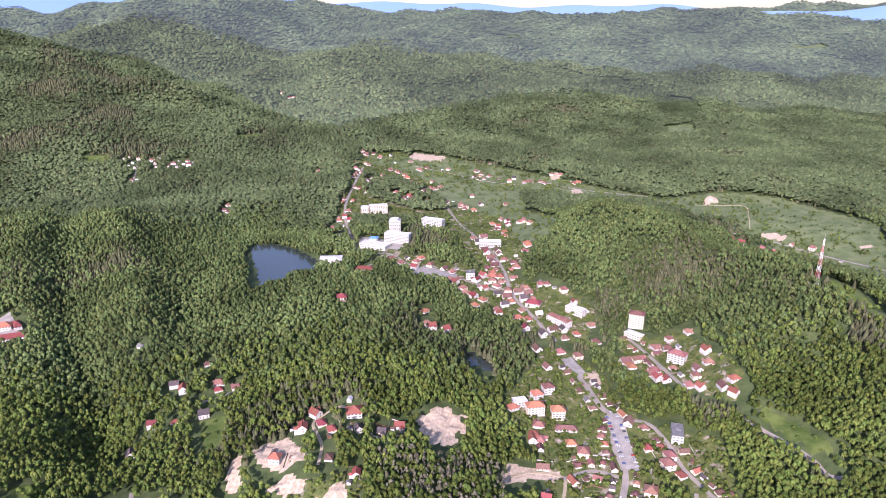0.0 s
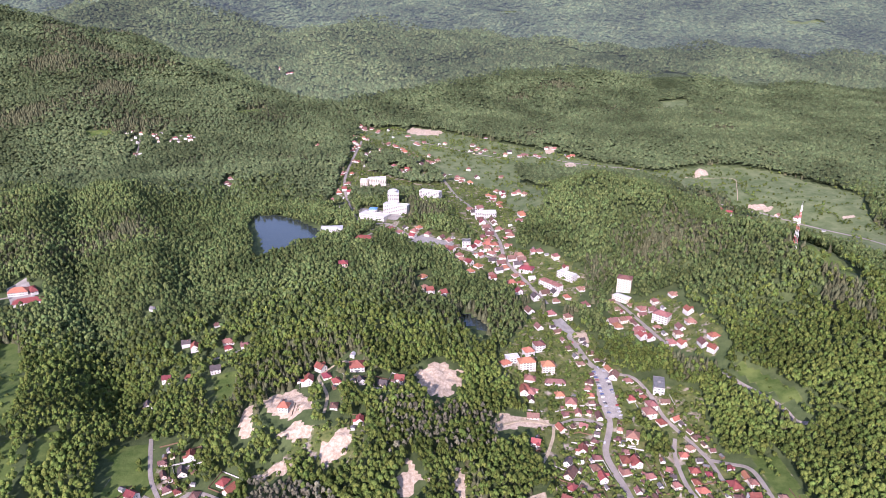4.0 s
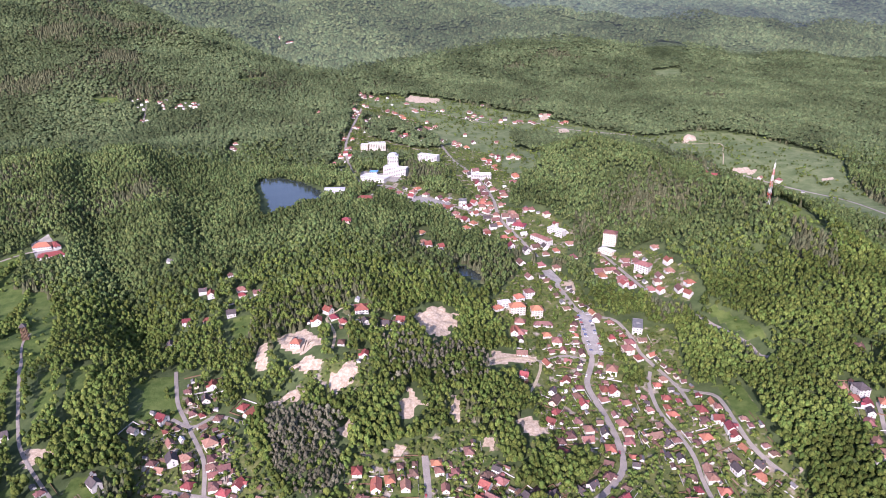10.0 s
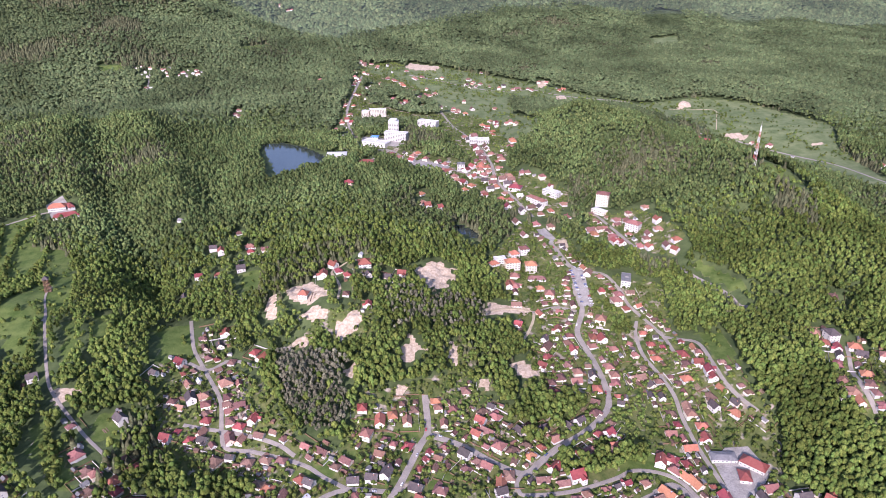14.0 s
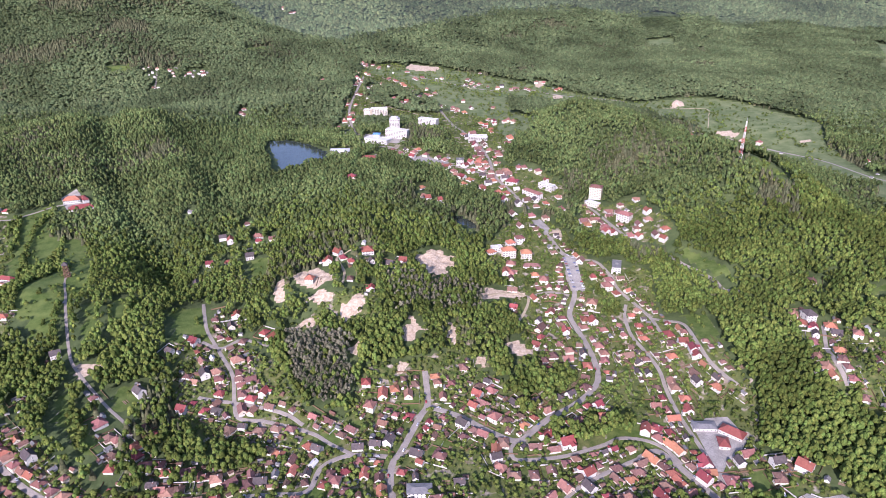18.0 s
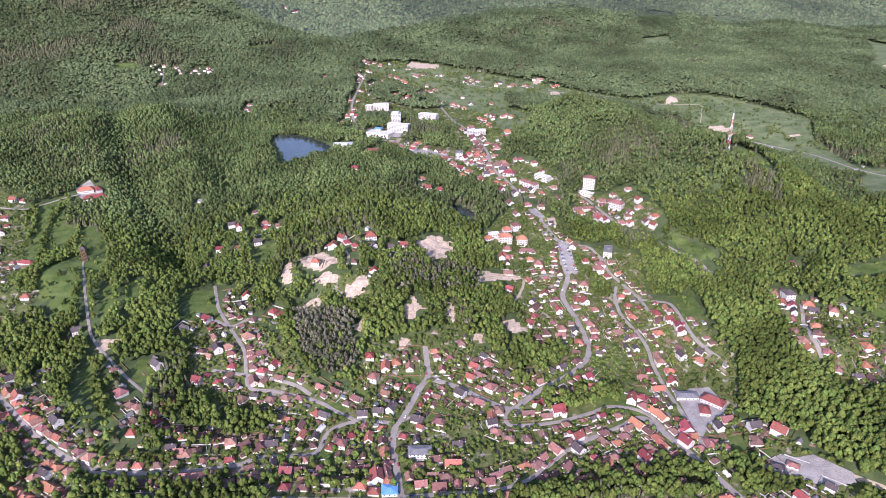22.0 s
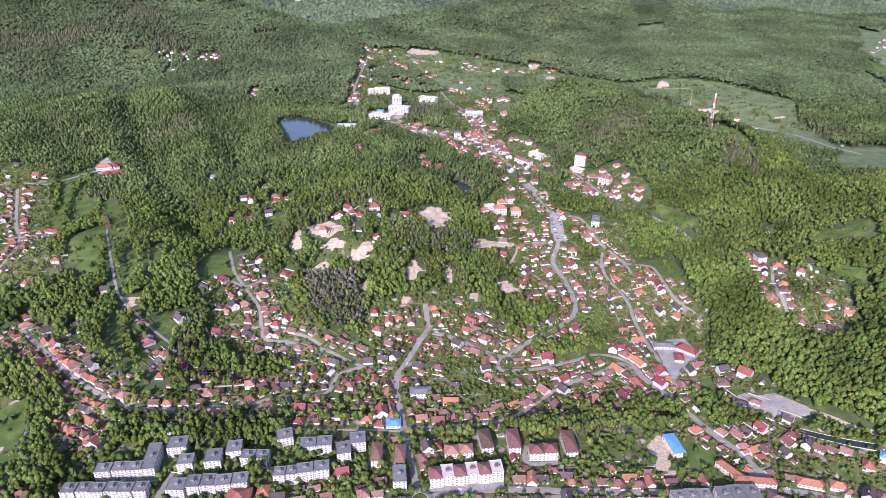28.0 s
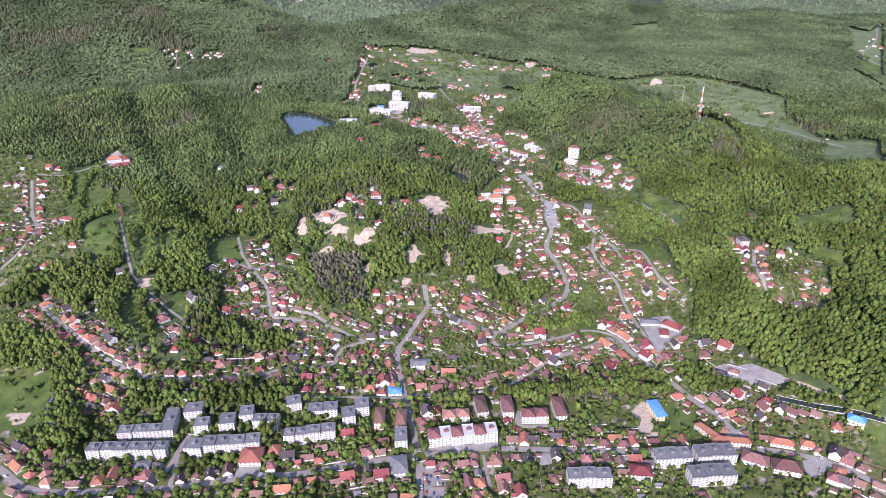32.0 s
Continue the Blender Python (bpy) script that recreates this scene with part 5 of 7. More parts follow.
HOUSES_E = [
    (74, 618, "orange"), (-206, 618, "red"), (-58, 619, "rose"), (85, 620, "rose"), (-166, 621, "dark"), (6, 621, "orange"),
    (293, 624, "pale"), (-350, 626, "rose"), (190, 626, "red"), (-10, 627, "brown"), (-211, 628, "rose"), (159, 628, "rose"),
    (143, 629, "red"), (2, 629, "orange"), (-250, 630, "rose"), (-72, 630, "grey"), (92, 630, "rose"), (217, 631, "rose"),
    (-241, 632, "rose"), (-258, 632, "rose"), (-364, 632, "rose"), (-60, 634, "orange"), (-434, 634, "brown"), (-94, 636, "brown"),
    (339, 637, "grey"), (-267, 637, "dark"), (269, 638, "rose"), (128, 639, "dark"), (198, 640, "brown"), (-376, 640, "orange"),
    (107, 641, "rose"), (233, 641, "red"), (-182, 643, "rose"), (-200, 644, "brown"), (302, 644, "rose"), (-385, 644, "rose"),
    (257, 644, "rose"), (-114, 644, "red"), (-420, 645, "rose"), (212, 645, "orange"), (10, 646, "grey"), (-212, 646, "rose"),
    (-172, 647, "dark"), (-104, 647, "rose"), (-394, 648, "rose"),
]
HOUSES_F = [
    (169, 650, "orange"), (-225, 650, "rose"), (156, 650, "brown"), (-428, 651, "rose"), (-310, 652, "red"), (-64, 652, "brown"),
    (121, 653, "brown"), (327, 653, "red"), (-259, 653, "orange"), (241, 655, "orange"), (209, 655, "orange"), (61, 655, "rose"),
    (-183, 655, "brown"), (-436, 655, "grey"), (130, 656, "red"), (80, 656, "brown"), (-406, 656, "rose"), (-241, 656, "brown"),
    (-110, 657, "brown"), (-385, 657, "dark"), (-78, 657, "orange"), (-280, 658, "rose"), (138, 658, "rose"), (177, 659, "rose"),
    (71, 659, "brown"), (-96, 660, "red"), (97, 660, "brown"), (-268, 660, "rose"), (-459, 661, "grey"), (-413, 662, "orange"),
    (307, 663, "dark"), (-444, 663, "orange"), (227, 663, "brown"), (241, 665, "red"), (202, 666, "rose"), (49, 666, "rose"),
    (274, 666, "dark"), (290, 666, "grey"), (163, 667, "rose"), (-314, 668, "brown"), (-452, 669, "rose"), (-169, 670, "brown"),
    (-426, 670, "red"), (-293, 670, "red"), (-410, 671, "brown"),
]
HOUSES_G = [
    (-149, 673, "brown"), (179, 674, "brown"), (-322, 675, "grey"), (285, 677, "rose"), (46, 677, "dark"), (-463, 678, "rose"),
    (-441, 680, "orange"), (-8, 680, "rose"), (-163, 681, "orange"), (-299, 681, "orange"), (193, 682, "orange"), (-30, 683, "dark"),
    (-317, 685, "rose"), (-173, 685, "brown"), (222, 686, "orange"), (-127, 687, "dark"), (103, 688, "brown"), (47, 688, "orange"),
    (-326, 689, "brown"), (-135, 691, "red"), (-88, 691, "dark"), (85, 692, "brown"), (-443, 693, "red"), (215, 693, "orange"),
    (-71, 693, "dark"), (116, 695, "red"), (-288, 698, "red"), (-58, 698, "dark"), (56, 698, "rose"), (-461, 701, "orange"),
    (209, 702, "rose"), (98, 704, "red"), (16, 705, "brown"), (-304, 706, "brown"), (-343, 706, "rose"), (-106, 707, "brown"),
    (-188, 710, "rose"), (222, 710, "red"), (446, 710, "brown"), (-219, 711, "brown"), (432, 712, "grey"), (36, 712, "rose"),
    (198, 712, "red"), (-172, 713, "brown"), (-153, 713, "brown"),
]
HOUSES_H = [
    (27, 714, "brown"), (-97, 714, "brown"), (210, 716, "red"), (448, 717, "orange"), (77, 721, "orange"), (87, 721, "grey"),
    (-431, 722, "pale"), (15, 722, "dark"), (-66, 723, "rose"), (-121, 723, "brown"), (126, 724, "red"), (417, 725, "rose"),
    (153, 727, "brown"), (60, 728, "rose"), (-137, 728, "rose"), (-472, 729, "dark"), (135, 729, "brown"), (231, 730, "orange"),
    (449, 730, "orange"), (48, 731, "rose"), (-40, 732, "red"), (416, 733, "rose"), (162, 734, "orange"), (-201, 734, "rose"),
    (73, 735, "rose"), (-238, 736, "dark"), (478, 736, "orange"), (-213, 736, "brown"), (-179, 736, "brown"), (-251, 736, "red"),
    (-159, 736, "brown"), (-274, 737, "red"), (-360, 740, "brown"), (-489, 740, "brown"), (-62, 741, "brown"), (250, 741, "red"),
    (-447, 743, "pale"), (105, 743, "rose"), (-81, 744, "rose"), (-205, 746, "red"), (455, 746, "rose"), (413, 746, "rose"),
    (-240, 747, "rose"), (479, 747, "brown"), (27, 748, "red"),
]
HOUSES_I = [
    (-515, 749, "orange"), (219, 750, "rose"), (158, 751, "red"), (38, 752, "brown"), (421, 752, "orange"), (71, 754, "dark"),
    (-193, 755, "red"), (-324, 755, "dark"), (400, 756, "orange"), (464, 756, "orange"), (-217, 757, "brown"), (93, 758, "dark"),
    (313, 758, "grey"), (253, 759, "orange"), (-241, 760, "red"), (415, 760, "brown"), (261, 761, "red"), (77, 761, "pale"),
    (121, 762, "dark"), (-69, 762, "orange"), (-5, 763, "rose"), (-42, 764, "rose"), (32, 766, "red"), (250, 766, "red"),
    (132, 767, "dark"), (400, 768, "rose"), (-520, 768, "rose"), (-245, 769, "rose"), (-221, 770, "rose"), (-57, 770, "orange"),
    (-36, 770, "rose"), (290, 771, "orange"), (416, 772, "brown"), (47, 773, "rose"), (456, 773, "brown"), (-88, 775, "red"),
    (473, 775, "grey"), (246, 775, "rose"), (-212, 776, "brown"), (402, 776, "orange"), (152, 777, "rose"), (-275, 779, "rose"),
    (228, 779, "brown"), (34, 780, "rose"), (-248, 780, "rose"),
]
HOUSES_J = [
    (-226, 780, "rose"), (272, 782, "dark"), (5, 782, "rose"), (294, 783, "dark"), (44, 786, "grey"), (246, 786, "rose"),
    (399, 786, "rose"), (492, 787, "pale"), (-285, 787, "brown"), (-267, 790, "dark"), (-229, 791, "rose"), (425, 791, "orange"),
    (-254, 792, "rose"), (154, 797, "brown"), (273, 797, "rose"), (225, 802, "grey"), (287, 803, "orange"), (214, 803, "grey"),
    (18, 808, "brown"), (-438, 809, "dark"), (-236, 810, "rose"), (428, 811, "brown"), (111, 812, "red"), (-277, 813, "rose"),
    (409, 815, "rose"), (456, 815, "rose"), (160, 817, "orange"), (284, 821, "red"), (-316, 822, "grey"), (470, 822, "pale"),
    (220, 823, "dark"), (258, 826, "orange"), (416, 826, "grey"), (439, 826, "dark"), (113, 827, "brown"), (182, 827, "rose"),
    (-550, 828, "orange"), (232, 829, "brown"), (140, 830, "rose"), (283, 831, "red"), (209, 834, "brown"), (124, 836, "rose"),
    (-254, 837, "brown"), (419, 837, "red"), (183, 838, "rose"),
]
HOUSES_K = [
    (159, 838, "grey"), (437, 839, "orange"), (143, 843, "rose"), (-295, 843, "red"), (276, 847, "red"), (265, 848, "rose"),
    (411, 849, "red"), (179, 851, "rose"), (-244, 851, "brown"), (106, 854, "red"), (-209, 855, "orange"), (134, 858, "rose"),
    (236, 864, "orange"), (-218, 864, "red"), (266, 866, "red"), (409, 866, "rose"), (113, 871, "red"), (-531, 872, "orange"),
    (270, 874, "pale"), (199, 874, "pale"), (-261, 876, "dark"), (145, 883, "red"), (192, 886, "rose"), (115, 889, "brown"),
    (237, 890, "red"), (170, 892, "rose"), (-259, 895, "red"), (142, 897, "rose"), (183, 903, "red"), (-284, 904, "grey"),
    (115, 904, "grey"), (128, 907, "pale"), (174, 908, "red"), (-598, 915, "brown"), (177, 920, "brown"), (133, 922, "red"),
    (457, 924, "rose"), (86, 931, "red"), (188, 938, "rose"), (180, 941, "rose"), (-124, 944, "brown"), (115, 959, "orange"),
    (224, 959, "red"), (214, 971, "rose"), (206, 972, "rose"),
]
HOUSES_L = [
    (88, 974, "brown"), (219, 982, "rose"), (-589, 984, "red"), (-343, 993, "dark"), (133, 995, "rose"), (200, 996, "red"),
    (89, 1004, "brown"), (-661, 1009, "red"), (85, 1026, "red"), (-675, 1041, "red"),
]
HILLSIDE_HOUSES_A = [
    (-648, 895, "orange"), (-95, 924, "red"), (-658, 926, "grey"), (-643, 957, "red"), (-127, 981, "red"), (-100, 982, "grey"),
    (-77, 985, "dark"), (-158, 987, "red"), (-139, 991, "red"), (-59, 997, "red"), (-58, 1005, "red"), (-147, 1010, "red"),
    (-115, 1029, "pale"), (-310, 1035, "red"), (-337, 1035, "red"), (-281, 1043, "dark"), (-713, 1048, "red"), (-679, 1051, "red"),
    (-279, 1088, "red"), (-321, 1089, "red"), (-258, 1090, "brown"), (-335, 1098, "dark"), (-700, 1098, "red"), (-283, 1101, "rose"),
    (-705, 1122, "red"), (-762, 1133, "red"), (-781, 1138, "rose"), (-308, 1139, "brown"), (-719, 1143, "red"), (-784, 1196, "pale"),
    (-738, 1203, "red"), (-722, 1205, "red"), (-792, 1240, "dark"),
]
VILLAS_A = [
    (312, 1060, "red"), (306, 1075, "brown"), (320, 1081, "orange"), (284, 1084, "red"), (273, 1093, "rose"), (286, 1106, "rose"),
    (254, 1110, "red"), (244, 1116, "red"), (293, 1120, "brown"), (309, 1129, "brown"), (246, 1137, "rose"), (221, 1149, "orange"),
    (313, 1151, "red"), (217, 1162, "brown"), (286, 1169, "pale"), (159, 1173, "rose"), (277, 1181, "rose"), (-410, 1182, "pale"),
    (139, 1187, "red"), (263, 1188, "rose"), (109, 1194, "brown"), (284, 1201, "rose"), (310, 1206, "rose"), (191, 1213, "rose"),
    (151, 1224, "red"), (194, 1296, "pale"), (65, 1298, "red"), (101, 1307, "rose"), (65, 1313, "rose"), (179, 1320, "red"),
    (32, 1327, "orange"), (86, 1334, "orange"), (44, 1345, "orange"), (169, 1353, "rose"), (31, 1357, "red"), (156, 1365, "pale"),
    (30, 1367, "rose"), (78, 1368, "rose"), (19, 1375, "rose"), (147, 1378, "rose"), (15, 1387, "rose"), (138, 1389, "pale"),
    (69, 1392, "rose"), (51, 1401, "pale"), (3, 1414, "red"),
]
VILLAS_B = [
    (97, 1415, "rose"), (37, 1420, "red"), (77, 1428, "orange"), (49, 1438, "red"), (66, 1449, "orange"), (-19, 1457, "brown"),
    (6, 1480, "grey"), (-67, 1484, "red"), (-89, 1512, "rose"), (127, 1521, "red"), (-57, 1527, "orange"), (83, 1533, "brown"),
    (135, 1546, "orange"), (135, 1555, "orange"), (103, 1664, "orange"), (157, 1703, "rose"), (93, 1708, "red"), (147, 1728, "rose"),
    (84, 1731, "orange"), (-251, 1741, "red"), (114, 1744, "red"), (-242, 1776, "orange"), (48, 1833, "orange"), (31, 1854, "rose"),
    (-508, 1866, "rose"), (20, 1868, "rose"), (66, 1874, "brown"), (3, 1895, "pale"), (-230, 1904, "orange"), (-251, 1912, "red"),
    (48, 1939, "rose"), (-101, 1939, "red"), (-69, 1984, "brown"), (-235, 2001, "red"), (-43, 2006, "rose"), (-27, 2017, "rose"),
    (-783, 2026, "pale"), (-84, 2048, "red"), (233, 2052, "brown"), (-50, 2058, "rose"), (183, 2058, "rose"), (196, 2058, "brown"),
    (-214, 2066, "brown"), (160, 2086, "dark"), (98, 2111, "rose"),
]
VILLAS_C = [
    (-180, 2112, "rose"), (-123, 2123, "orange"), (79, 2123, "rose"), (-249, 2126, "brown"), (-728, 2127, "rose"), (-821, 2131, "rose"),
    (-140, 2145, "orange"), (-773, 2145, "pale"), (-699, 2147, "rose"), (67, 2153, "brown"), (-247, 2163, "brown"), (-82, 2165, "brown"),
    (-165, 2167, "rose"), (-9, 2171, "rose"), (-237, 2223, "rose"), (-156, 2239, "pale"), (-205, 2290, "rose"), (-247, 2326, "brown"),
    (-571, 2875, "rose"), (-676, 3002, "rose"),
]


# ---------------------------------------------------------------- dwellings one by one
BY_ROOF = {"rose": (9, 10, 13, 1), "brown": (0, 1, 2, 11), "dark": (3, 4), "orange": (5, 6), "red": (7, 8), "grey": (12, 3), "pale": (12, 14)}
VILLA_ROOF = {"rose": (9, 9, 13), "brown": (0, 0, 9), "dark": (3,), "orange": (5,), "red": (7, 7, 9), "grey": (12, 3), "pale": (12, 14)}
pick = random.Random(3)

# houses along the southern street
SOUTH_STREET = [
    (-382, 445, "brown"), (-370, 438, "brown"), (-333, 454, "brown"), (-358, 458, "brown"), (-364, 465, "brown"), (-371, 473, "rose"), (-378, 467, "orange"), (-396, 476, "orange"),
    (-412, 487, "rose"), (-373, 493, "rose"), (-372, 480, "orange"), (-287, 454, "brown"), (-266, 456, "brown"), (-314, 460, "red"), (-304, 467, "orange"), (-274, 467, "brown"),
    (-282, 474, "grey"), (-242, 461, "brown"), (-214, 465, "dark"), (-201, 465, "dark"), (-180, 443, "brown"), (-164, 441, "brown"), (-143, 447, "orange"), (-145, 481, "brown"),
    (-160, 470, "brown"), (-99, 453, "brown"), (-87, 456, "brown"), (-69, 447, "brown"), (-76, 443, "grey"), (-58, 461, "red"), (1, 477, "brown"), (16, 474, "brown"),
    (27, 477, "brown"), (29, 468, "pale"), (32, 454, "orange"), (23, 453, "brown"), (29, 439, "rose"), (48, 481, "brown"), (57, 463, "rose"), (56, 447, "rose"),
    (68, 441, "red"), (80, 485, "dark"), (107, 488, "dark"), (120, 484, "brown"), (100, 459, "rose"), (70, 488, "grey"), (134, 487, "brown"), (146, 482, "brown"),
    (154, 481, "rose"), (166, 481, "brown"), (177, 477, "red"), (166, 466, "brown"), (190, 477, "grey"), (193, 452, "grey"), (174, 439, "grey"), (227, 440, "brown"),
    (359, 465, "rose"), (368, 462, "rose"), (349, 455, "brown"), (357, 450, "brown"), (372, 451, "brown"), (377, 478, "rose"), (385, 479, "rose"), (388, 471, "rose"),
    (380, 438, "brown"), (363, 435, "brown"), (389, 441, "rose"),
]
# houses of the hamlets beyond the resort
OUTLYING = [
    (-855, 2129, "dark"), (-847, 2140, "rose"), (-827, 2109, "grey"), (-825, 2133, "rose"), (-834, 2097, "brown"), (-811, 2084, "grey"), (-788, 2131, "rose"), (-773, 2118, "orange"),
    (-772, 2143, "orange"), (-764, 2101, "rose"), (-734, 2110, "brown"), (-720, 2144, "pale"), (-702, 2127, "pale"), (-688, 2124, "rose"), (-684, 2143, "pale"), (-792, 2018, "rose"),
    (-712, 2109, "grey"), (-722, 3029, "pale"), (-688, 2973, "pale"), (-684, 3035, "rose"), (-652, 2977, "grey"), (-620, 2909, "rose"), (-586, 2870, "brown"), (-498, 2672, "grey"),
    (-745, 2999, "pale"), (-629, 2997, "rose"), (-355, 2120, "rose"), (-349, 2135, "rose"), (-510, 1842, "rose"), (-500, 1834, "brown"), (59, 2105, "brown"), (74, 2112, "rose"),
    (85, 2090, "brown"), (69, 2083, "dark"), (301, 2061, "grey"), (307, 2043, "red"), (319, 2050, "orange"), (283, 2111, "rose"), (261, 2113, "rose"), (604, 1669, "red"),
    (613, 1659, "rose"), (622, 1653, "brown"), (631, 1648, "rose"), (641, 1644, "brown"), (570, 1702, "red"), (582, 1684, "red"), (732, 1591, "grey"), (706, 1648, "rose"),
    (678, 1673, "rose"), (106, 2229, "brown"), (120, 2087, "brown"), (147, 2064, "rose"), (156, 2087, "rose"), (175, 2058, "rose"), (204, 2065, "brown"), (226, 2061, "rose"),
    (-260, 2346, "rose"), (-243, 2314, "rose"), (-225, 2328, "brown"), (-203, 2306, "rose"), (-174, 2313, "grey"), (-264, 2242, "rose"), (-267, 2173, "brown"), (-251, 2138, "rose"),
    (-238, 2155, "grey"), (-226, 2217, "rose"), (-147, 2158, "rose"), (-128, 2129, "rose"), (-114, 2095, "orange"), (-164, 2177, "rose"), (-88, 2175, "rose"), (-70, 2189, "brown"),
    (-100, 2063, "rose"), (-88, 2045, "rose"), (-53, 2014, "rose"), (-32, 2009, "brown"), (-184, 2095, "rose"), (-103, 1946, "orange"), (-115, 1932, "rose"), (-256, 1913, "red"),
    (-235, 1907, "orange"), (-249, 1892, "red"), (-242, 2008, "rose"), (-226, 2006, "red"), (-223, 1769, "red"), (-249, 1780, "orange"), (-254, 1734, "red"), (-245, 1791, "rose"),
    (849, 1477, "red"), (803, 1385, "grey"), (122, 1876, "rose"), (148, 1746, "rose"), (104, 1764, "rose"), (1794, 2969, "rose"), (2030, 3372, "rose"), (1998, 3388, "pale"), (2056, 3344, "rose"), (1736, 2803, "pale"), (1765, 2832, "rose"), (1549, 2494, "rose"), (1478, 2327, "orange"), (1398, 2219, "pale"), (851, 1480, "rose"), (825, 1401, "pale"), (1397, 2295, "rose"), (1508, 2456, "pale"), (1470, 2357, "rose"),
    (1441, 2353, "pale"),
]

# villas of the spa quarter, from the car park to the upper end
VILLAS_D = [
    (218, 990, "rose"), (200, 999, "red"), (91, 1002, "grey"), (123, 1012, "orange"), (82, 1016, "red"), (91, 1017, "red"), (86, 1023, "red"), (112, 1029, "grey"),
    (190, 1036, "brown"), (92, 1040, "brown"), (65, 1066, "orange"), (109, 1095, "brown"), (253, 1109, "red"), (241, 1121, "red"), (293, 1122, "rose"), (240, 1129, "brown"),
    (245, 1133, "rose"), (309, 1134, "red"), (248, 1144, "rose"), (279, 1145, "rose"), (222, 1149, "orange"), (116, 1149, "brown"), (269, 1150, "rose"), (274, 1154, "rose"),
    (314, 1154, "red"), (231, 1162, "rose"), (215, 1167, "brown"), (290, 1181, "pale"), (278, 1184, "rose"), (264, 1192, "rose"), (139, 1195, "red"), (109, 1196, "brown"),
    (283, 1198, "orange"), (310, 1212, "red"),
]
VILLAS_E = [
    (191, 1216, "rose"), (152, 1231, "red"), (168, 1235, "orange"), (-12, 1241, "red"), (-32, 1245, "red"), (-38, 1252, "rose"), (192, 1258, "rose"), (65, 1295, "red"),
    (-43, 1296, "orange"), (195, 1299, "pale"), (102, 1312, "rose"), (64, 1316, "rose"), (176, 1322, "red"), (30, 1329, "orange"), (85, 1338, "orange"), (49, 1345, "orange"),
    (166, 1345, "rose"), (30, 1358, "red"), (170, 1358, "grey"), (76, 1371, "rose"), (18, 1379, "rose"), (137, 1380, "rose"), (12, 1385, "rose"), (68, 1392, "rose"),
    (46, 1397, "pale"), (2, 1414, "red"), (95, 1414, "rose"), (37, 1418, "red"), (76, 1427, "rose"), (50, 1430, "rose"), (-5, 1432, "brown"), (9, 1437, "rose"),
    (64, 1449, "orange"), (-23, 1457, "rose"),
]
VILLAS_F = [
    (-15, 1463, "rose"), (-29, 1476, "pale"), (-60, 1478, "red"), (-71, 1481, "rose"), (-50, 1484, "rose"), (-40, 1493, "rose"), (110, 1509, "pale"), (-87, 1510, "red"),
    (128, 1522, "red"), (-57, 1526, "rose"), (83, 1526, "red"), (135, 1559, "orange"), (101, 1640, "orange"), (-225, 1678, "pale"), (91, 1694, "red"), (151, 1702, "rose"),
    (114, 1716, "red"), (138, 1724, "rose"), (83, 1733, "rose"), (-252, 1736, "red"), (80, 1738, "pale"), (-222, 1742, "grey"), (109, 1747, "orange"), (-246, 1783, "orange"),
    (-231, 1787, "red"), (46, 1826, "rose"), (-229, 1831, "red"), (29, 1845, "rose"), (18, 1859, "rose"), (64, 1873, "rose"), (-8, 1888, "brown"), (-229, 1896, "orange"),
    (-59, 1898, "pale"), (5, 1903, "pale"),
]
VILLAS_G = [
    (-252, 1904, "red"), (-109, 1912, "brown"), (-96, 1928, "rose"), (47, 1933, "grey"), (-102, 1943, "rose"), (-208, 1973, "pale"), (-135, 1974, "rose"), (-71, 1980, "rose"),
    (-51, 1996, "rose"), (-236, 2002, "rose"), (-44, 2006, "rose"), (-33, 2015, "rose"), (-27, 2025, "rose"), (-84, 2044, "rose"), (-90, 2054, "brown"), (-50, 2054, "pale"),
    (-205, 2088, "grey"), (-251, 2097, "rose"), (-117, 2104, "orange"), (-182, 2114, "rose"), (-127, 2124, "orange"), (-241, 2136, "rose"), (-142, 2140, "orange"), (-164, 2166, "rose"),
    (-81, 2169, "rose"), (-8, 2170, "rose"), (-24, 2171, "pale"), (-258, 2173, "rose"), (-243, 2218, "pale"), (-157, 2243, "rose"), (-115, 2250, "rose"),
]


def facing(x, y):
    """The run of the nearest street, in degrees."""
    d = (ROAD_XY[:, 0] - x) ** 2 + (ROAD_XY[:, 1] - y) ** 2
    k = int(d.argmin())
    if d[k] > 90 ** 2:
        return pick.uniform(-40, 40)
    along = ROAD_POINTS[k][2]
    return math.degrees(math.atan2(along.y, along.x))


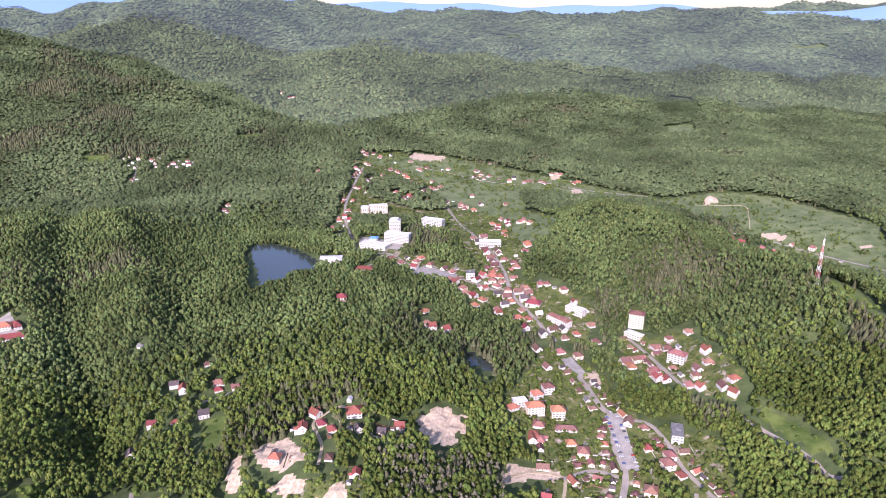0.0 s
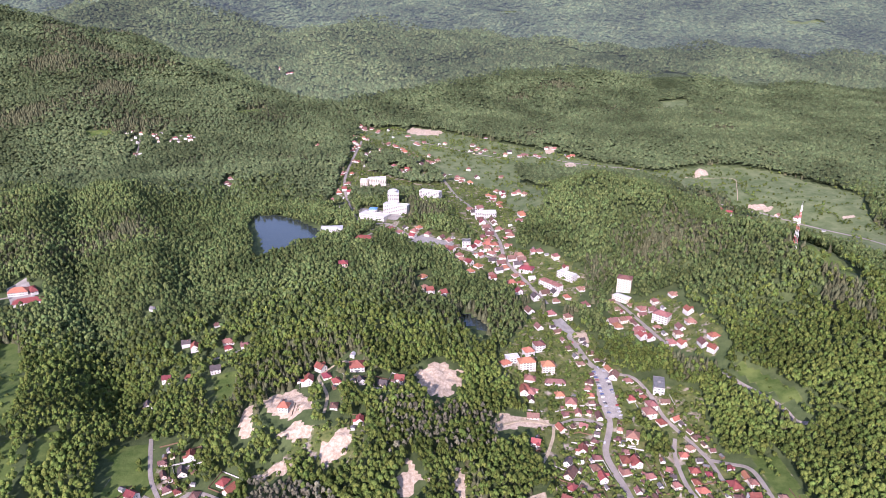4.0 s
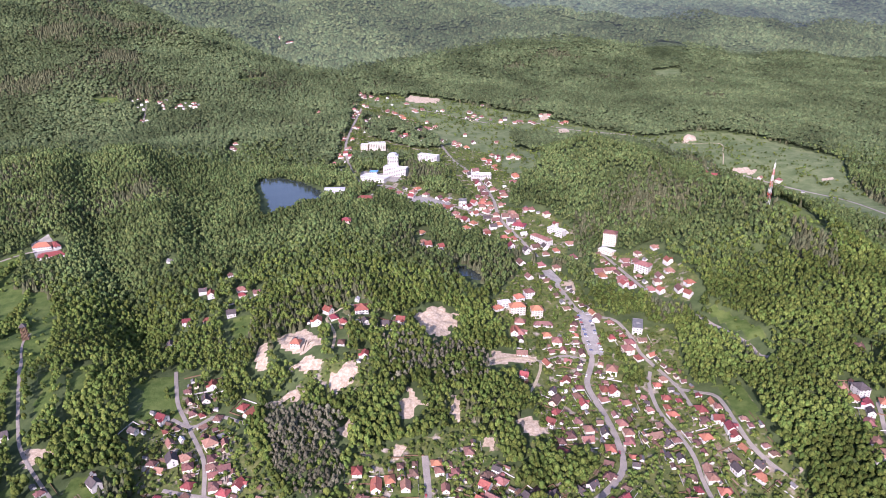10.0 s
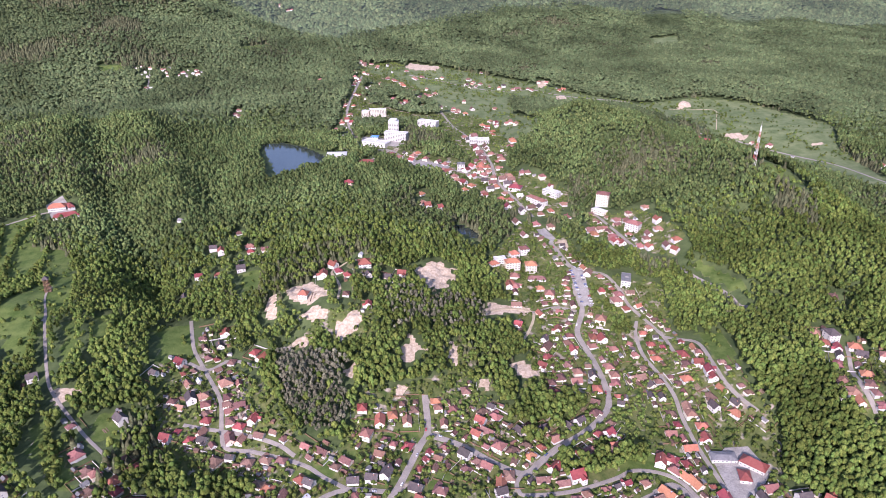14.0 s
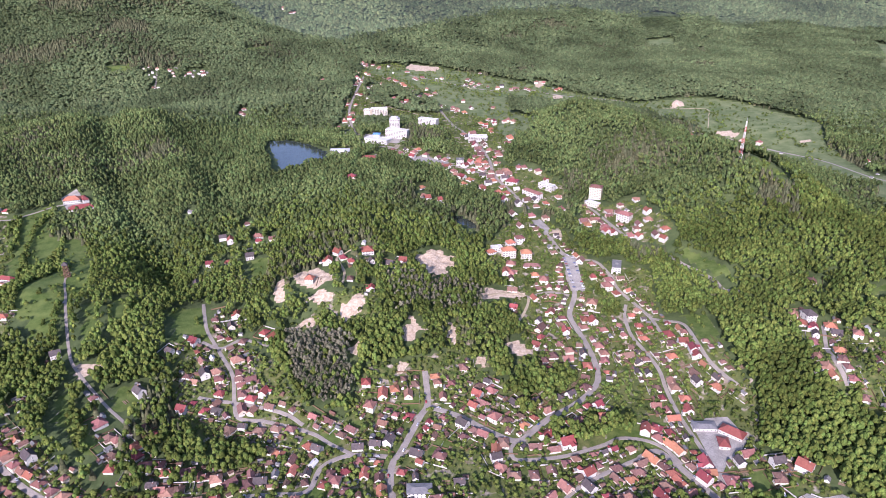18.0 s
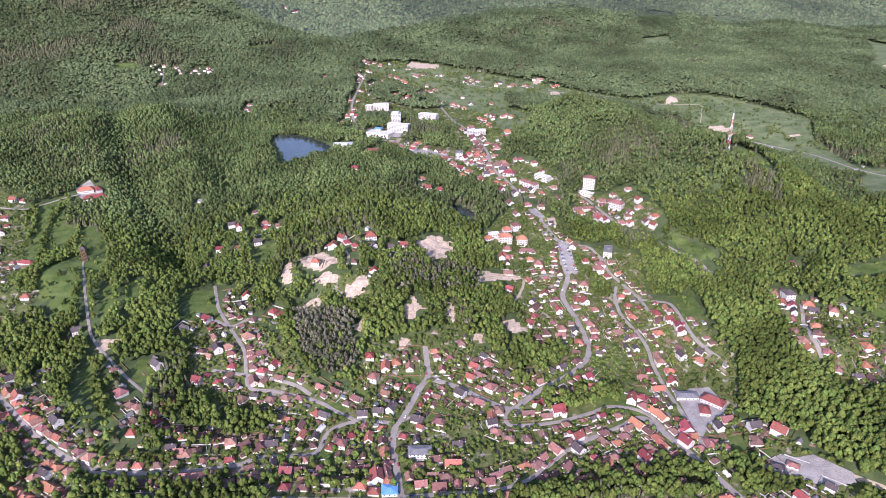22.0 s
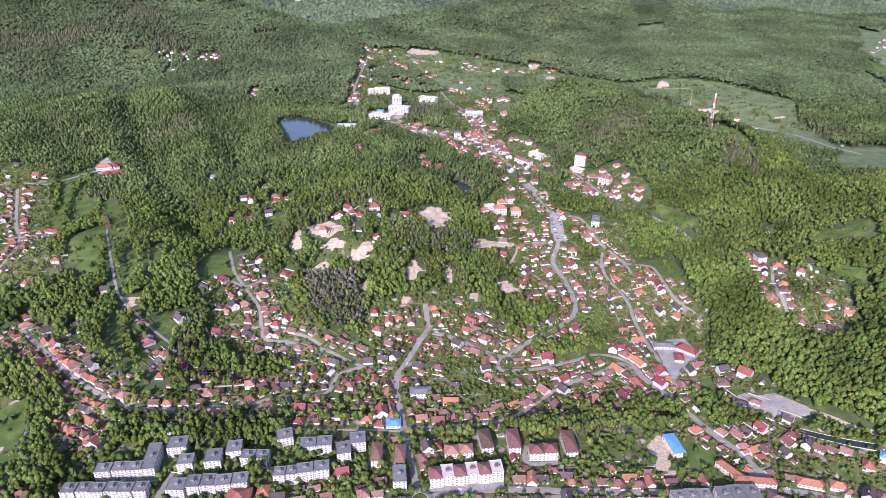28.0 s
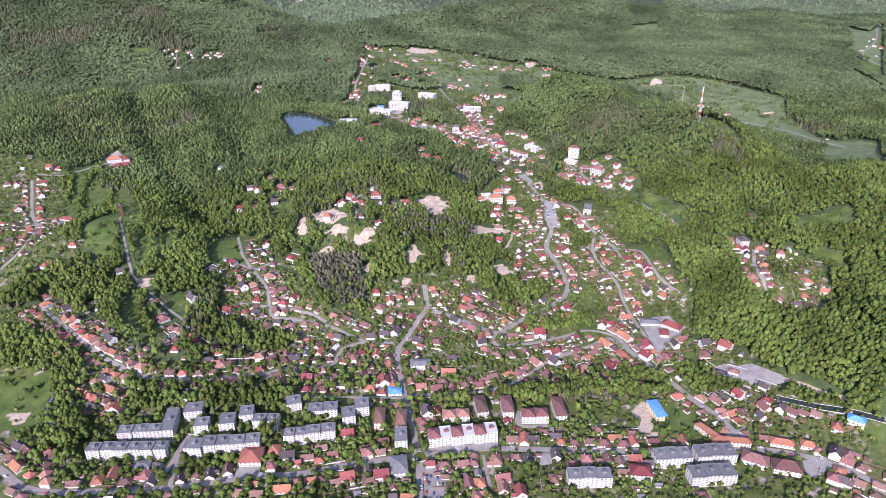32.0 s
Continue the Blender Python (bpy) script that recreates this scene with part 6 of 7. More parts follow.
def settle(rows, as_villa=False):
    """Places each dwelling of a quarter: things near the town, joined beyond."""
    for x, y, roof in rows:
        if any_in(PAVED + [LAKE, POND, YARD], x, y) or not free(x, y, -0.5 if as_villa else 2.4):
            continue
        near = (ROAD_XY[:, 0] - x) ** 2 + (ROAD_XY[:, 1] - y) ** 2
        k = int(near.argmin())
        need = ROAD_POINTS[k][3] / 2 + 5.2
        if near[k] < need ** 2:
            d = Vector((x - ROAD_XY[k, 0], y - ROAD_XY[k, 1]))
            d = d.normalized() * need if d.length > 0.1 else Vector((0, need))
            x, y = ROAD_XY[k, 0] + d.x, ROAD_XY[k, 1] + d.y
        design = pick.choice((VILLA_ROOF if as_villa else BY_ROOF)[roof])
        turn = facing(x, y) + pick.choice((0, 0, 90, 180)) + pick.uniform(-5, 5)
        size = pick.uniform(0.86, 1.12) * (0.8 if roof in ("grey", "pale") else 1)
        if as_villa:
            place_house(design, x, y, turn, size * 1.02, "villa")
        elif HOUSE_COUNT[0] < 300 and y < 1010:
            HOUSE_COUNT[0] += 1
            place_house(design, x, y, turn, size)
        else:
            place_house(design, x, y, turn, size, "cottage")


for quarter in (HOUSES_A, HOUSES_B, HOUSES_C, HOUSES_D, HOUSES_E, HOUSES_F, HOUSES_G, HOUSES_H, HOUSES_I, HOUSES_J, HOUSES_K, HOUSES_L, HILLSIDE_HOUSES_A):
    settle(quarter)
for quarter in (VILLAS_A, VILLAS_B, VILLAS_C):
    settle(quarter, True)
for quarter in (VILLAS_D, VILLAS_E, VILLAS_F, VILLAS_G):
    settle([row for row in quarter if all((row[0] - b[0]) ** 2 + (row[1] - b[1]) ** 2 > 9 ** 2 for b in BUILT)], True)
settle([row for row in SOUTH_STREET if all((row[0] - b[0]) ** 2 + (row[1] - b[1]) ** 2 > 9 ** 2 for b in BUILT)])
settle(OUTLYING)


def infill():
    """Dwellings that close the rows along the streets, front row and back row."""
    r = random.Random(41)
    shut = FIELDS + GROVES + PAVED + BARE + [LAKE, POND]
    roofs = ("rose",) * 6 + ("brown",) * 8 + ("red",) * 3 + ("orange",) * 2 + ("dark",) * 2 + ("grey", "pale")
    count = {"row_house": 0, "villa": 0}
    for row, step in ((0, 9.0), (1, 10.0), (2, 11.0)):
        for name, line in ROADS.items():
            if name in ("road_tower", "road_lookout", "road_heap", "road_valley", "road_monastery", "road_hairpin", "road_gravel_track", "road_sand", "road_quarry_hill", "road_far_north", "road_lake", "road_river_walk"):
                continue
            pts = smooth_line(line, step)
            spa = name in ("road_resort", "road_resort_b")
            for p, q in zip(pts, pts[1:]):
                along = (q - p).normalized()
                for side in (-1, 1):
                    far = WIDTH.get(name, 4.2) / 2 + (6.5, 19.0, 31.0)[row] + r.uniform(0, 2.5)
                    x, y = p.x - along.y * side * far, p.y + along.x * side * far
                    kind = "villa" if spa else "row_house"
                    if count[kind] >= (40 if spa else 280) or r.random() < (0.45 if spa else 0.12) or (spa and (row == 2 or y > 1640)):
                        continue
                    if not any_in(SETTLED, x, y) or any_in(shut, x, y) or not free(x, y, 4.6 if not spa else 5.5) or road_gap([x], [y])[0] < 7.5:
                        continue
                    roof = r.choice(roofs)
                    turn = math.degrees(math.atan2(along.y, along.x)) + r.choice((0, 90, 90, 180)) + r.uniform(-6, 6)
                    place_house(r.choice((VILLA_ROOF if spa else BY_ROOF)[roof]), x, y, turn, r.uniform(0.95, 1.25) if spa else r.uniform(0.72, 0.95), kind)
                    if spa:
                        VILLAS.pop()      # trees stand close round these
                    count[kind] += 1
    print("infill", count)


infill()

BUILT += [(v.matrix_basis.translation.x, v.matrix_basis.translation.y, 10.0) for v in VILLAS]      # open gardens round the villas


def outbuildings():
    """Small sheds and plank fences on the plots behind the dwellings."""
    r = random.Random(17)
    sheds, fences = Shape(), Shape()
    homes = [b for b in BUILT if b[1] < 1000 and b[2] < 8]
    for a, b, c in homes:
        turn = radians(facing(a, b))
        for k in range(r.choice((1, 1, 2))):
            ang, far = r.uniform(0, 6.28), c + r.uniform(3.5, 8)
            x, y = a + far * math.cos(ang), b + far * math.sin(ang)
            if not free(x, y, 2.0) or road_gap([x], [y])[0] < 6:
                continue
            w, d, h, z = r.uniform(1.8, 3.4), r.uniform(1.5, 2.4), r.uniform(2.0, 2.8), float(ground(x, y))
            cs, sn = math.cos(turn), math.sin(turn)
            place = lambda u, v, q: (x + u * cs - v * sn, y + u * sn + v * cs, z + q)
            sheds.add([place(u, v, q) for q in (-1.5, h) for u, v in ((-w, -d), (w, -d), (w, d), (-w, d))] + [place(-w, 0, h + d * 0.5), place(w, 0, h + d * 0.5)],
                      [(0, 1, 5, 4), (2, 3, 7, 6), (1, 2, 6, 9, 5), (3, 0, 4, 8, 7)], r.choice((0, 1, 2)))
            o = 0.35
            for sgn in (-1, 1):
                v4 = [place(-w - o, sgn * (d + o), h - 0.15), place(w + o, sgn * (d + o), h - 0.15), place(w + o, 0, h + d * 0.5 + 0.12), place(-w - o, 0, h + d * 0.5 + 0.12)]
                v4 += [(p[0], p[1], p[2] + 0.12) for p in v4]
                sheds.add(v4, [(3, 2, 1, 0), (4, 5, 6, 7), (0, 1, 5, 4), (2, 3, 7, 6), (1, 2, 6, 5), (3, 0, 4, 7)], r.choice((3, 3, 4, 5)))
        far = c + r.uniform(3, 6)
        corners = [(a + far * (u * math.cos(turn) - v * math.sin(turn)), b + far * (u * math.sin(turn) + v * math.cos(turn))) for u, v in ((-1, -1), (1, -1), (1, 1), (-1, 1))]
        for p, q in zip(corners, corners[1:] + corners[:1]):
            if r.random() < 0.55 and min(road_gap([p[0], q[0], (p[0] + q[0]) / 2], [p[1], q[1], (p[1] + q[1]) / 2])) > 5:
                zp, zq = float(ground(*p)), float(ground(*q))
                v8 = [(p[0], p[1], zp - 0.6), (q[0], q[1], zq - 0.6), (q[0], q[1], zq + 1.4), (p[0], p[1], zp + 1.4)]
                dx, dy = (q[1] - p[1]) / far * 0.06, -(q[0] - p[0]) / far * 0.06
                v8 += [(s[0] + dx, s[1] + dy, s[2]) for s in v8]
                fences.add(v8, [(0, 1, 2, 3), (7, 6, 5, 4), (3, 2, 6, 7), (0, 3, 7, 4), (1, 5, 6, 2)], r.choice((0, 0, 1)))
    tagged(new("garden_sheds", sheds.mesh("garden_sheds", [WOOD, WALLS["grey"], WALLS["cream"], ROOFS["brown"], ROOFS["grey"], ROOFS["rose"]])), "small weathered sheds behind the houses", "sheds", kind="stuff")
    tagged(new("garden_fences", fences.mesh("garden_fences", [WOOD, CONCRETE])), "plank and concrete fences between the plots", "fences", kind="stuff")


def garden_beds():
    """Dug brown vegetable plots in rows beside the houses."""
    r = random.Random(29)
    beds = Shape()
    for a, b, c in [q for q in BUILT if q[1] < 1000 and q[2] < 8]:
        if r.random() > 0.6:
            continue
        turn, ang, far = radians(facing(a, b)), r.uniform(0, 6.28), c + r.uniform(4, 9)
        x, y = a + far * math.cos(ang), b + far * math.sin(ang)
        if not free(x, y, 2.5) or road_gap([x], [y])[0] < 8:
            continue
        rows, long = r.randint(3, 6), r.uniform(2.5, 5.0)
        for k in range(rows):
            v = []
            for u, w, q in ((-long, -0.45, 0), (long, -0.45, 0), (long, 0.45, 0), (-long, 0.45, 0), (-long, 0, 0.3), (long, 0, 0.3)):
                w += (k - rows / 2) * 1.15
                px, py = x + u * math.cos(turn) - w * math.sin(turn), y + u * math.sin(turn) + w * math.cos(turn)
                v.append((px, py, float(ground(px, py)) + 0.15 + q))
            beds.add(v, [(0, 1, 5, 4), (3, 4, 5, 2), (0, 4, 3), (1, 2, 5)], r.choice((0, 0, 1)))
    tagged(new("garden_beds", beds.mesh("garden_beds", [SOIL, LEAF])), "dug brown vegetable beds in rows beside the houses", "garden beds", kind="stuff")


outbuildings()
garden_beds()


# ---------------------------------------------------------------- landmarks with shapes of their own
MAST_RED = material("red_mast_paint", (0.40, 0.07, 0.05), (0.52, 0.11, 0.08), 1.0, 0.6, 0.1)


def lattice_mast(x, y, high):
    ob = thing("radio_mast", "red and white steel lattice mast rising from the wooded ridge", "mast")
    for sx, sy in ((-1, -1), (1, -1), (1, 1), (-1, 1)):
        for k in range(7):
            a, b = 2.2 - 1.7 * k / 7, 2.2 - 1.7 * (k + 1) / 7
            part("mast_leg", Shape().beam((a * sx, a * sy, high * k / 7 - 2 * (k == 0)), (b * sx, b * sy, high * (k + 1) / 7), 0.15), MAST_RED if k % 2 else FRAME, ob)
    s = Shape()
    n = 11
    for k in range(n):
        z0, z1 = high * k / n, high * (k + 1) / n
        a, b = 2.2 - 1.7 * k / n, 2.2 - 1.7 * (k + 1) / n
        for p, q in (((-a, -a), (b, -b)), ((a, -a), (b, b)), ((a, a), (-b, b)), ((-a, a), (-b, -b))):
            s.beam((*p, z0), (*q, z1), 0.07)
            s.beam((p[0], p[1], z0), (-p[1], p[0], z0), 0.07)
    part("bracing", s, METAL, ob)
    part("spike", Shape().beam((0, 0, high - 1), (0, 0, high + 6), 0.16), METAL, ob)
    for z in (0.78, 0.88, 0.96):
        part("antenna_ring", Shape().tube(0, 0, high * z, high * z + 1.6, 0.7, 0.7, 10).tube(0, 0, high * z + 1.6, high * z + 1.7, 0.8, 0.8, 10), FRAME, ob, "white antenna panels")
    ob.matrix_basis = at(x, y)
    BUILT.append((x, y, 0.5))


lattice_mast(466, 1205, 61)


def lookout(x, y, high=21):
    ob = thing("lookout_tower", "brown timber lookout tower on the meadow", "tower")
    for sx, sy in ((-1, -1), (1, -1), (1, 1), (-1, 1)):
        part("post", Shape().beam((3.4 * sx, 3.4 * sy, -1), (2.2 * sx, 2.2 * sy, high - 3), 0.3), WOOD, ob)
    for k in range(4):
        z = 1.0 + k * 4.6
        w = 3.9 - 1.2 * z / high
        deck = part("platform", Shape().box(-w, -w, z, w, w, z + 0.35), WOOD, ob)
        part("railing", Shape().box(-w, -w, z + 1.2, w, -w + 0.15, z + 1.5).box(-w, w - 0.15, z + 1.2, w, w, z + 1.5).box(-w, -w, z + 1.2, -w + 0.15, w, z + 1.5).box(w - 0.15, -w, z + 1.2, w, w, z + 1.5), WOOD, deck)
        part("stair", Shape().beam((-w + 0.8, -1, z + 0.3), (w - 0.8, -1, z + 5.0), 0.45), WOOD, ob)
    part("roof", Shape().add([(-4, -4, high - 3), (4, -4, high - 3), (4, 4, high - 3), (-4, 4, high - 3), (0, 0, high + 1)], [(3, 2, 1, 0), (0, 1, 4), (1, 2, 4), (2, 3, 4), (3, 0, 4)]), ROOFS["dark"], ob)
    ob.matrix_basis = at(x, y, 20)
    BUILT.append((x, y, 6))


lookout(-500, 966)

# the tower hotel's crown
crown = thing("roof_pavilion", "round white pavilion on the hotel tower's roof", "pavilion")
part("drum", Shape().tube(0, 0, 0, 4.2, 7.5, 7.0, 20), WALLS["white"], crown)
part("canopy", Shape().tube(0, 0, 4.2, 4.9, 8.6, 8.2, 20).tube(0, 0, 4.9, 6.0, 4.0, 3.2, 16), ROOFS["pale"], crown)
crown.matrix_basis = Matrix.Translation((-112, 1640, float(ground(-112, 1640)) + 31.9))


# ---------------------------------------------------------------- paved yards, water channels, roundabout
def patch(name, poly, lift, mat, label, category):
    bm = bmesh.new()
    bm.faces.new([bm.verts.new((x, y, 0)) for x, y in poly])
    bmesh.ops.triangulate(bm, faces=bm.faces)
    bmesh.ops.subdivide_edges(bm, edges=bm.edges, cuts=5, use_grid_fill=True)
    bmesh.ops.recalc_face_normals(bm, faces=bm.faces)
    for v in bm.verts:
        v.co.z = float(ground(v.co.x, v.co.y)) + lift
    if sum(f.normal.z for f in bm.faces) < 0:
        bmesh.ops.reverse_faces(bm, faces=bm.faces)
    me = bpy.data.meshes.new(name)
    bm.to_mesh(me)
    bm.free()
    me.materials.append(mat)
    tagged(new(name, me), label, category, kind="structure")


patch("car_park", PARKING, 0.75, GRAVEL, "large pale grey car park in the valley", "car park")
patch("yard", LOT_EAST, 0.75, GRAVEL, "pale paved yard between red-roofed warehouses", "yard")
patch("gravel_yard", YARD, 0.75, GRAVEL, "grey gravel yard at the foot of the wooded hill", "yard")
patch("square", SQUARE, 0.75, GRAVEL, "pale paved square beside the street", "square")
patch("market_lot", MARKET, 0.75, ASPHALT, "grey asphalt car park beside the roundabout", "car park")
patch("school_yard", SCHOOL_YARD, 0.75, GRAVEL, "pale school yard", "yard")
patch("monastery_yard", MONASTERY_YARD, 0.75, GRAVEL, "pale paved court round the monastery", "yard")
patch("plaza", PLAZA, 0.75, GRAVEL, "pale paved terrace before the long hotel", "square")
patch("shop_court", COURT_A, 0.75, GRAVEL, "pale paved court before the orange-roofed shop", "yard")
patch("house_court", COURT_B, 0.75, GRAVEL, "pale paved court between street houses", "yard")
patch("spa_court", SPA_COURT, 0.75, GRAVEL, "pale paved promenade between spa villas", "square")
patch("river_lot", RIVER_LOT, 0.75, GRAVEL, "pale gravel lot beside the river", "yard")
patch("hotel_court", HOTEL_COURT, 0.75, GRAVEL, "pale paved court before the spa hotel", "yard")

for name, line, w in (("canal", CANAL, 7), ("stream", STREAM, 6)):
    me, _ = ribbon(name, line, w, 0.25, WATER)
    tagged(new(name + "_water", me), "dark narrow river between walls", "water", kind="structure")
    for side in (-1, 1):
        off = [(x - side * (w / 2 + 0.8) * 0.3, y + side * (w / 2 + 0.8)) for x, y in line]
        me, _ = ribbon(name + "_wall", off, 0.45, 0.5, CONCRETE)
        tagged(new(name + "_wall", me), "pale concrete river wall", "wall", kind="structure")

island = thing("roundabout", "small green roundabout with a pale kerb", "roundabout", kind="structure")
part("kerb", Shape().tube(0, 0, 0, 0.75, 7.2, 7.0, 24), CONCRETE, island)
part("planting", Shape().tube(0, 0, 0.75, 1.0, 6.4, 5.8, 20), LEAF, island)
island.matrix_basis = at(-22, 489, 0)


# ---------------------------------------------------------------- cars
PAINTS = [material("car_paint_" + n, c, c, 2, 0.3, 0.0, 4, spec=0.6) for n, c in
          (("white", (0.75, 0.75, 0.75)), ("silver", (0.45, 0.46, 0.48)), ("black", (0.02, 0.02, 0.022)), ("red", (0.35, 0.02, 0.02)), ("blue", (0.03, 0.07, 0.22)))]
TYRE = material("tyre_rubber", (0.015, 0.015, 0.015), (0.03, 0.03, 0.03), 0.3, 0.9, 0.1)
wheel = Shape()
wv = [(0.32 * math.cos(2 * math.pi * i / 10), y, 0.32 + 0.32 * math.sin(2 * math.pi * i / 10)) for y in (-0.11, 0.11) for i in range(10)]
wheel.add(wv, [tuple(range(10)), tuple(range(19, 9, -1))] + [(i, 10 + i, 10 + (i + 1) % 10, (i + 1) % 10) for i in range(10)])
WHEEL = wheel.mesh("wheel", [TYRE])
CARS = {}


def car(paint, m):
    if paint in CARS:
        return copy_thing(CARS[paint], m)
    word = ("white", "silver", "black", "red", "dark blue")[paint]
    ob = thing("car", f"parked {word} passenger car on the asphalt", "car", "cars")
    side = [(-2.1, 0.35), (2.1, 0.35), (2.12, 0.75), (1.2, 0.92), (-1.9, 0.95), (-2.12, 0.75)]
    body = Shape().add([(x, y, z) for y in (-0.86, 0.86) for x, z in side], [(0, 1, 2, 3, 4, 5), (11, 10, 9, 8, 7, 6)] + [(i, 6 + i, 6 + (i + 1) % 6, (i + 1) % 6) for i in range(6)])
    part("body", body, PAINTS[paint], ob)
    cab = [(-1.8, 0.94), (1.1, 0.92), (0.5, 1.44), (-1.3, 1.46)]
    part("cabin", Shape().add([(x, y * (0.8 if z < 1.2 else 0.68), z) for y in (-1, 1) for x, z in cab], [(0, 1, 2, 3), (7, 6, 5, 4)] + [(i, 4 + i, 4 + (i + 1) % 4, (i + 1) % 4) for i in range(4)]), GLASS, ob, "dark glazed cabin")
    part("car_roof", Shape().box(-1.25, -0.66, 1.44, 0.45, 0.66, 1.5), PAINTS[paint], ob)
    for x in (-1.3, 1.3):
        for y in (-0.8, 0.8):
            put(ob, "wheel", WHEEL, pose(x, y, 0))
    ob.matrix_basis = m
    CARS[paint] = ob
    return ob


shade = random.Random(21)
for k in range(17):
    for x0 in (172.0, 184.0):
        y = 968 + 5.0 * k
        x = x0 - 3 * k / 17
        if shade.random() < 0.62 and inside(PARKING, x, y):
            car(shade.randrange(5), at(x, y, 5 + shade.uniform(-4, 4), -0.77))
for k in range(40):
    x, y = shade.uniform(-22, 6), shade.uniform(430, 478)
    if inside(MARKET, x, y) and free(x, y, 1.4):
        car(shade.randrange(5), at(x, y, 92 + shade.uniform(-5, 5), -0.77))
        BUILT.append((x, y, 1.3))
for name, step in (("road_main", 34), ("road_south", 26), ("road_loop", 60), ("road_west", 70), ("road_quarry", 50), ("road_cross", 70)):
    pts = smooth_line(ROADS[name], 2.0)
    for i in range(6, len(pts) - 6, step // 2):
        if shade.random() < 0.75:
            a = (pts[i + 1] - pts[i - 1]).normalized()
            s = shade.choice((-1, 1)) * (WIDTH.get(name, 4.2) / 2 - 1.4)
            p = pts[i] + Vector((-a.y, a.x)) * s
            car(shade.randrange(5), at(p.x, p.y, math.degrees(math.atan2(a.y, a.x)) + (180 if s < 0 else 0), -0.45))


# ---------------------------------------------------------------- woods
def lump(level, seed, cut=-0.45):
    """A ragged crown of unit size: an icosphere pushed in and out, without its underside."""
    bm = bmesh.new()
    bmesh.ops.create_icosphere(bm, subdivisions=level, radius=1.0)
    for v in bm.verts:
        k = 1 + 0.6 * noise.noise(v.co * 1.7 + Vector((seed * 7.3, seed, 0))) + 0.4 * noise.noise(v.co * 3.9 + Vector((seed, 0, seed * 3)))
        v.co = v.co * k
    bmesh.ops.delete(bm, geom=[f for f in bm.faces if f.calc_center_median().z < cut], context="FACES")
    bmesh.ops.delete(bm, geom=[v for v in bm.verts if not v.link_faces], context="VERTS")
    bm.verts.index_update()
    v = np.array([p.co[:] for p in bm.verts])
    f = np.array([[p.index for p in q.verts] for q in bm.faces])
    bm.free()
    return v, f


def clump(count, seed, cut=-0.3):
    """A broadleaf crown of unit size: several ragged clumps of foliage round a middle."""
    r = random.Random(seed)
    V, F, n = [], [], 0
    for k in range(count):
        v, f = lump(1, seed * 11 + k, cut)
        a, up = 2.4 * k + r.uniform(-0.4, 0.4), (0.45 if k == 0 else r.uniform(-0.15, 0.35))
        far = 0.0 if k == 0 else r.uniform(0.42, 0.62)
        size = r.uniform(0.62, 0.74) if k == 0 else r.uniform(0.42, 0.62)
        c, s = math.cos(a * 3), math.sin(a * 3)
        v = np.stack([v[:, 0] * c - v[:, 1] * s, v[:, 0] * s + v[:, 1] * c, v[:, 2]], -1) * size + np.array((far * math.cos(a), far * math.sin(a), up))
        V.append(v)
        F.append(f + n)
        n += len(v)
    return np.concatenate(V), np.concatenate(F)


def spire(seed):
    """A conifer crown of unit height: three ragged skirts."""
    r = random.Random(seed)
    v, f = [], []
    for z0, z1, rad in ((0.0, 0.62, 0.30), (0.26, 0.84, 0.23), (0.52, 1.0, 0.15)):
        n, k = 7, len(v)
        v += [(rad * r.uniform(0.7, 1.2) * math.cos(2 * math.pi * i / n), rad * r.uniform(0.7, 1.2) * math.sin(2 * math.pi * i / n), z0 + r.uniform(-0.05, 0.05)) for i in range(n)]
        v.append((0, 0, z1))
        f += [(k + i, k + (i + 1) % n, k + n) for i in range(n)]
    return np.array(v), np.array(f)


def scatter(name, shapes, x, y, z, wide, tall, mat, label, seed, category="woods", smooth=False):
    """Many crowns in one mesh."""
    r = np.random.RandomState(seed)
    kind, turn = r.randint(0, len(shapes), len(x)), r.uniform(0, 2 * math.pi, len(x))
    V, F, base = [], [], 0
    for k, (v, f) in enumerate(shapes):
        i = np.nonzero(kind == k)[0]
        if not len(i):
            continue
        c, s = np.cos(turn[i])[:, None], np.sin(turn[i])[:, None]
        px = (v[:, 0] * c - v[:, 1] * s) * wide[i, None] + x[i, None]
        py = (v[:, 0] * s + v[:, 1] * c) * wide[i, None] + y[i, None]
        pz = v[:, 2] * tall[i, None] + z[i, None]
        V.append(np.stack([px, py, pz], -1).reshape(-1, 3))
        F.append((f[None] + (np.arange(len(i)) * len(v))[:, None, None]).reshape(-1, 3) + base)
        base += len(i) * len(v)
    me = mesh_of(name, np.concatenate(V), np.concatenate(F), [mat], smooth=smooth)
    print(name, len(x), len(me.polygons))
    return tagged(new(name, me), label, category, kind="stuff")


def spots(x0, x1, y0, y1, step, seed):
    """Jittered places in a rectangle, kept to the wedge that the valley opens."""
    r = np.random.RandomState(seed)
    x, y = np.meshgrid(np.arange(x0, x1, step), np.arange(y0, y1, step * 0.87))
    x = x + (np.arange(x.shape[0]) % 2)[:, None] * step / 2 + r.uniform(-0.4, 0.4, x.shape) * step
    y = y + r.uniform(-0.4, 0.4, y.shape) * step
    x, y = x.ravel(), y.ravel()
    keep = np.abs(x) < 0.70 * y + 60
    return x[keep], y[keep], r


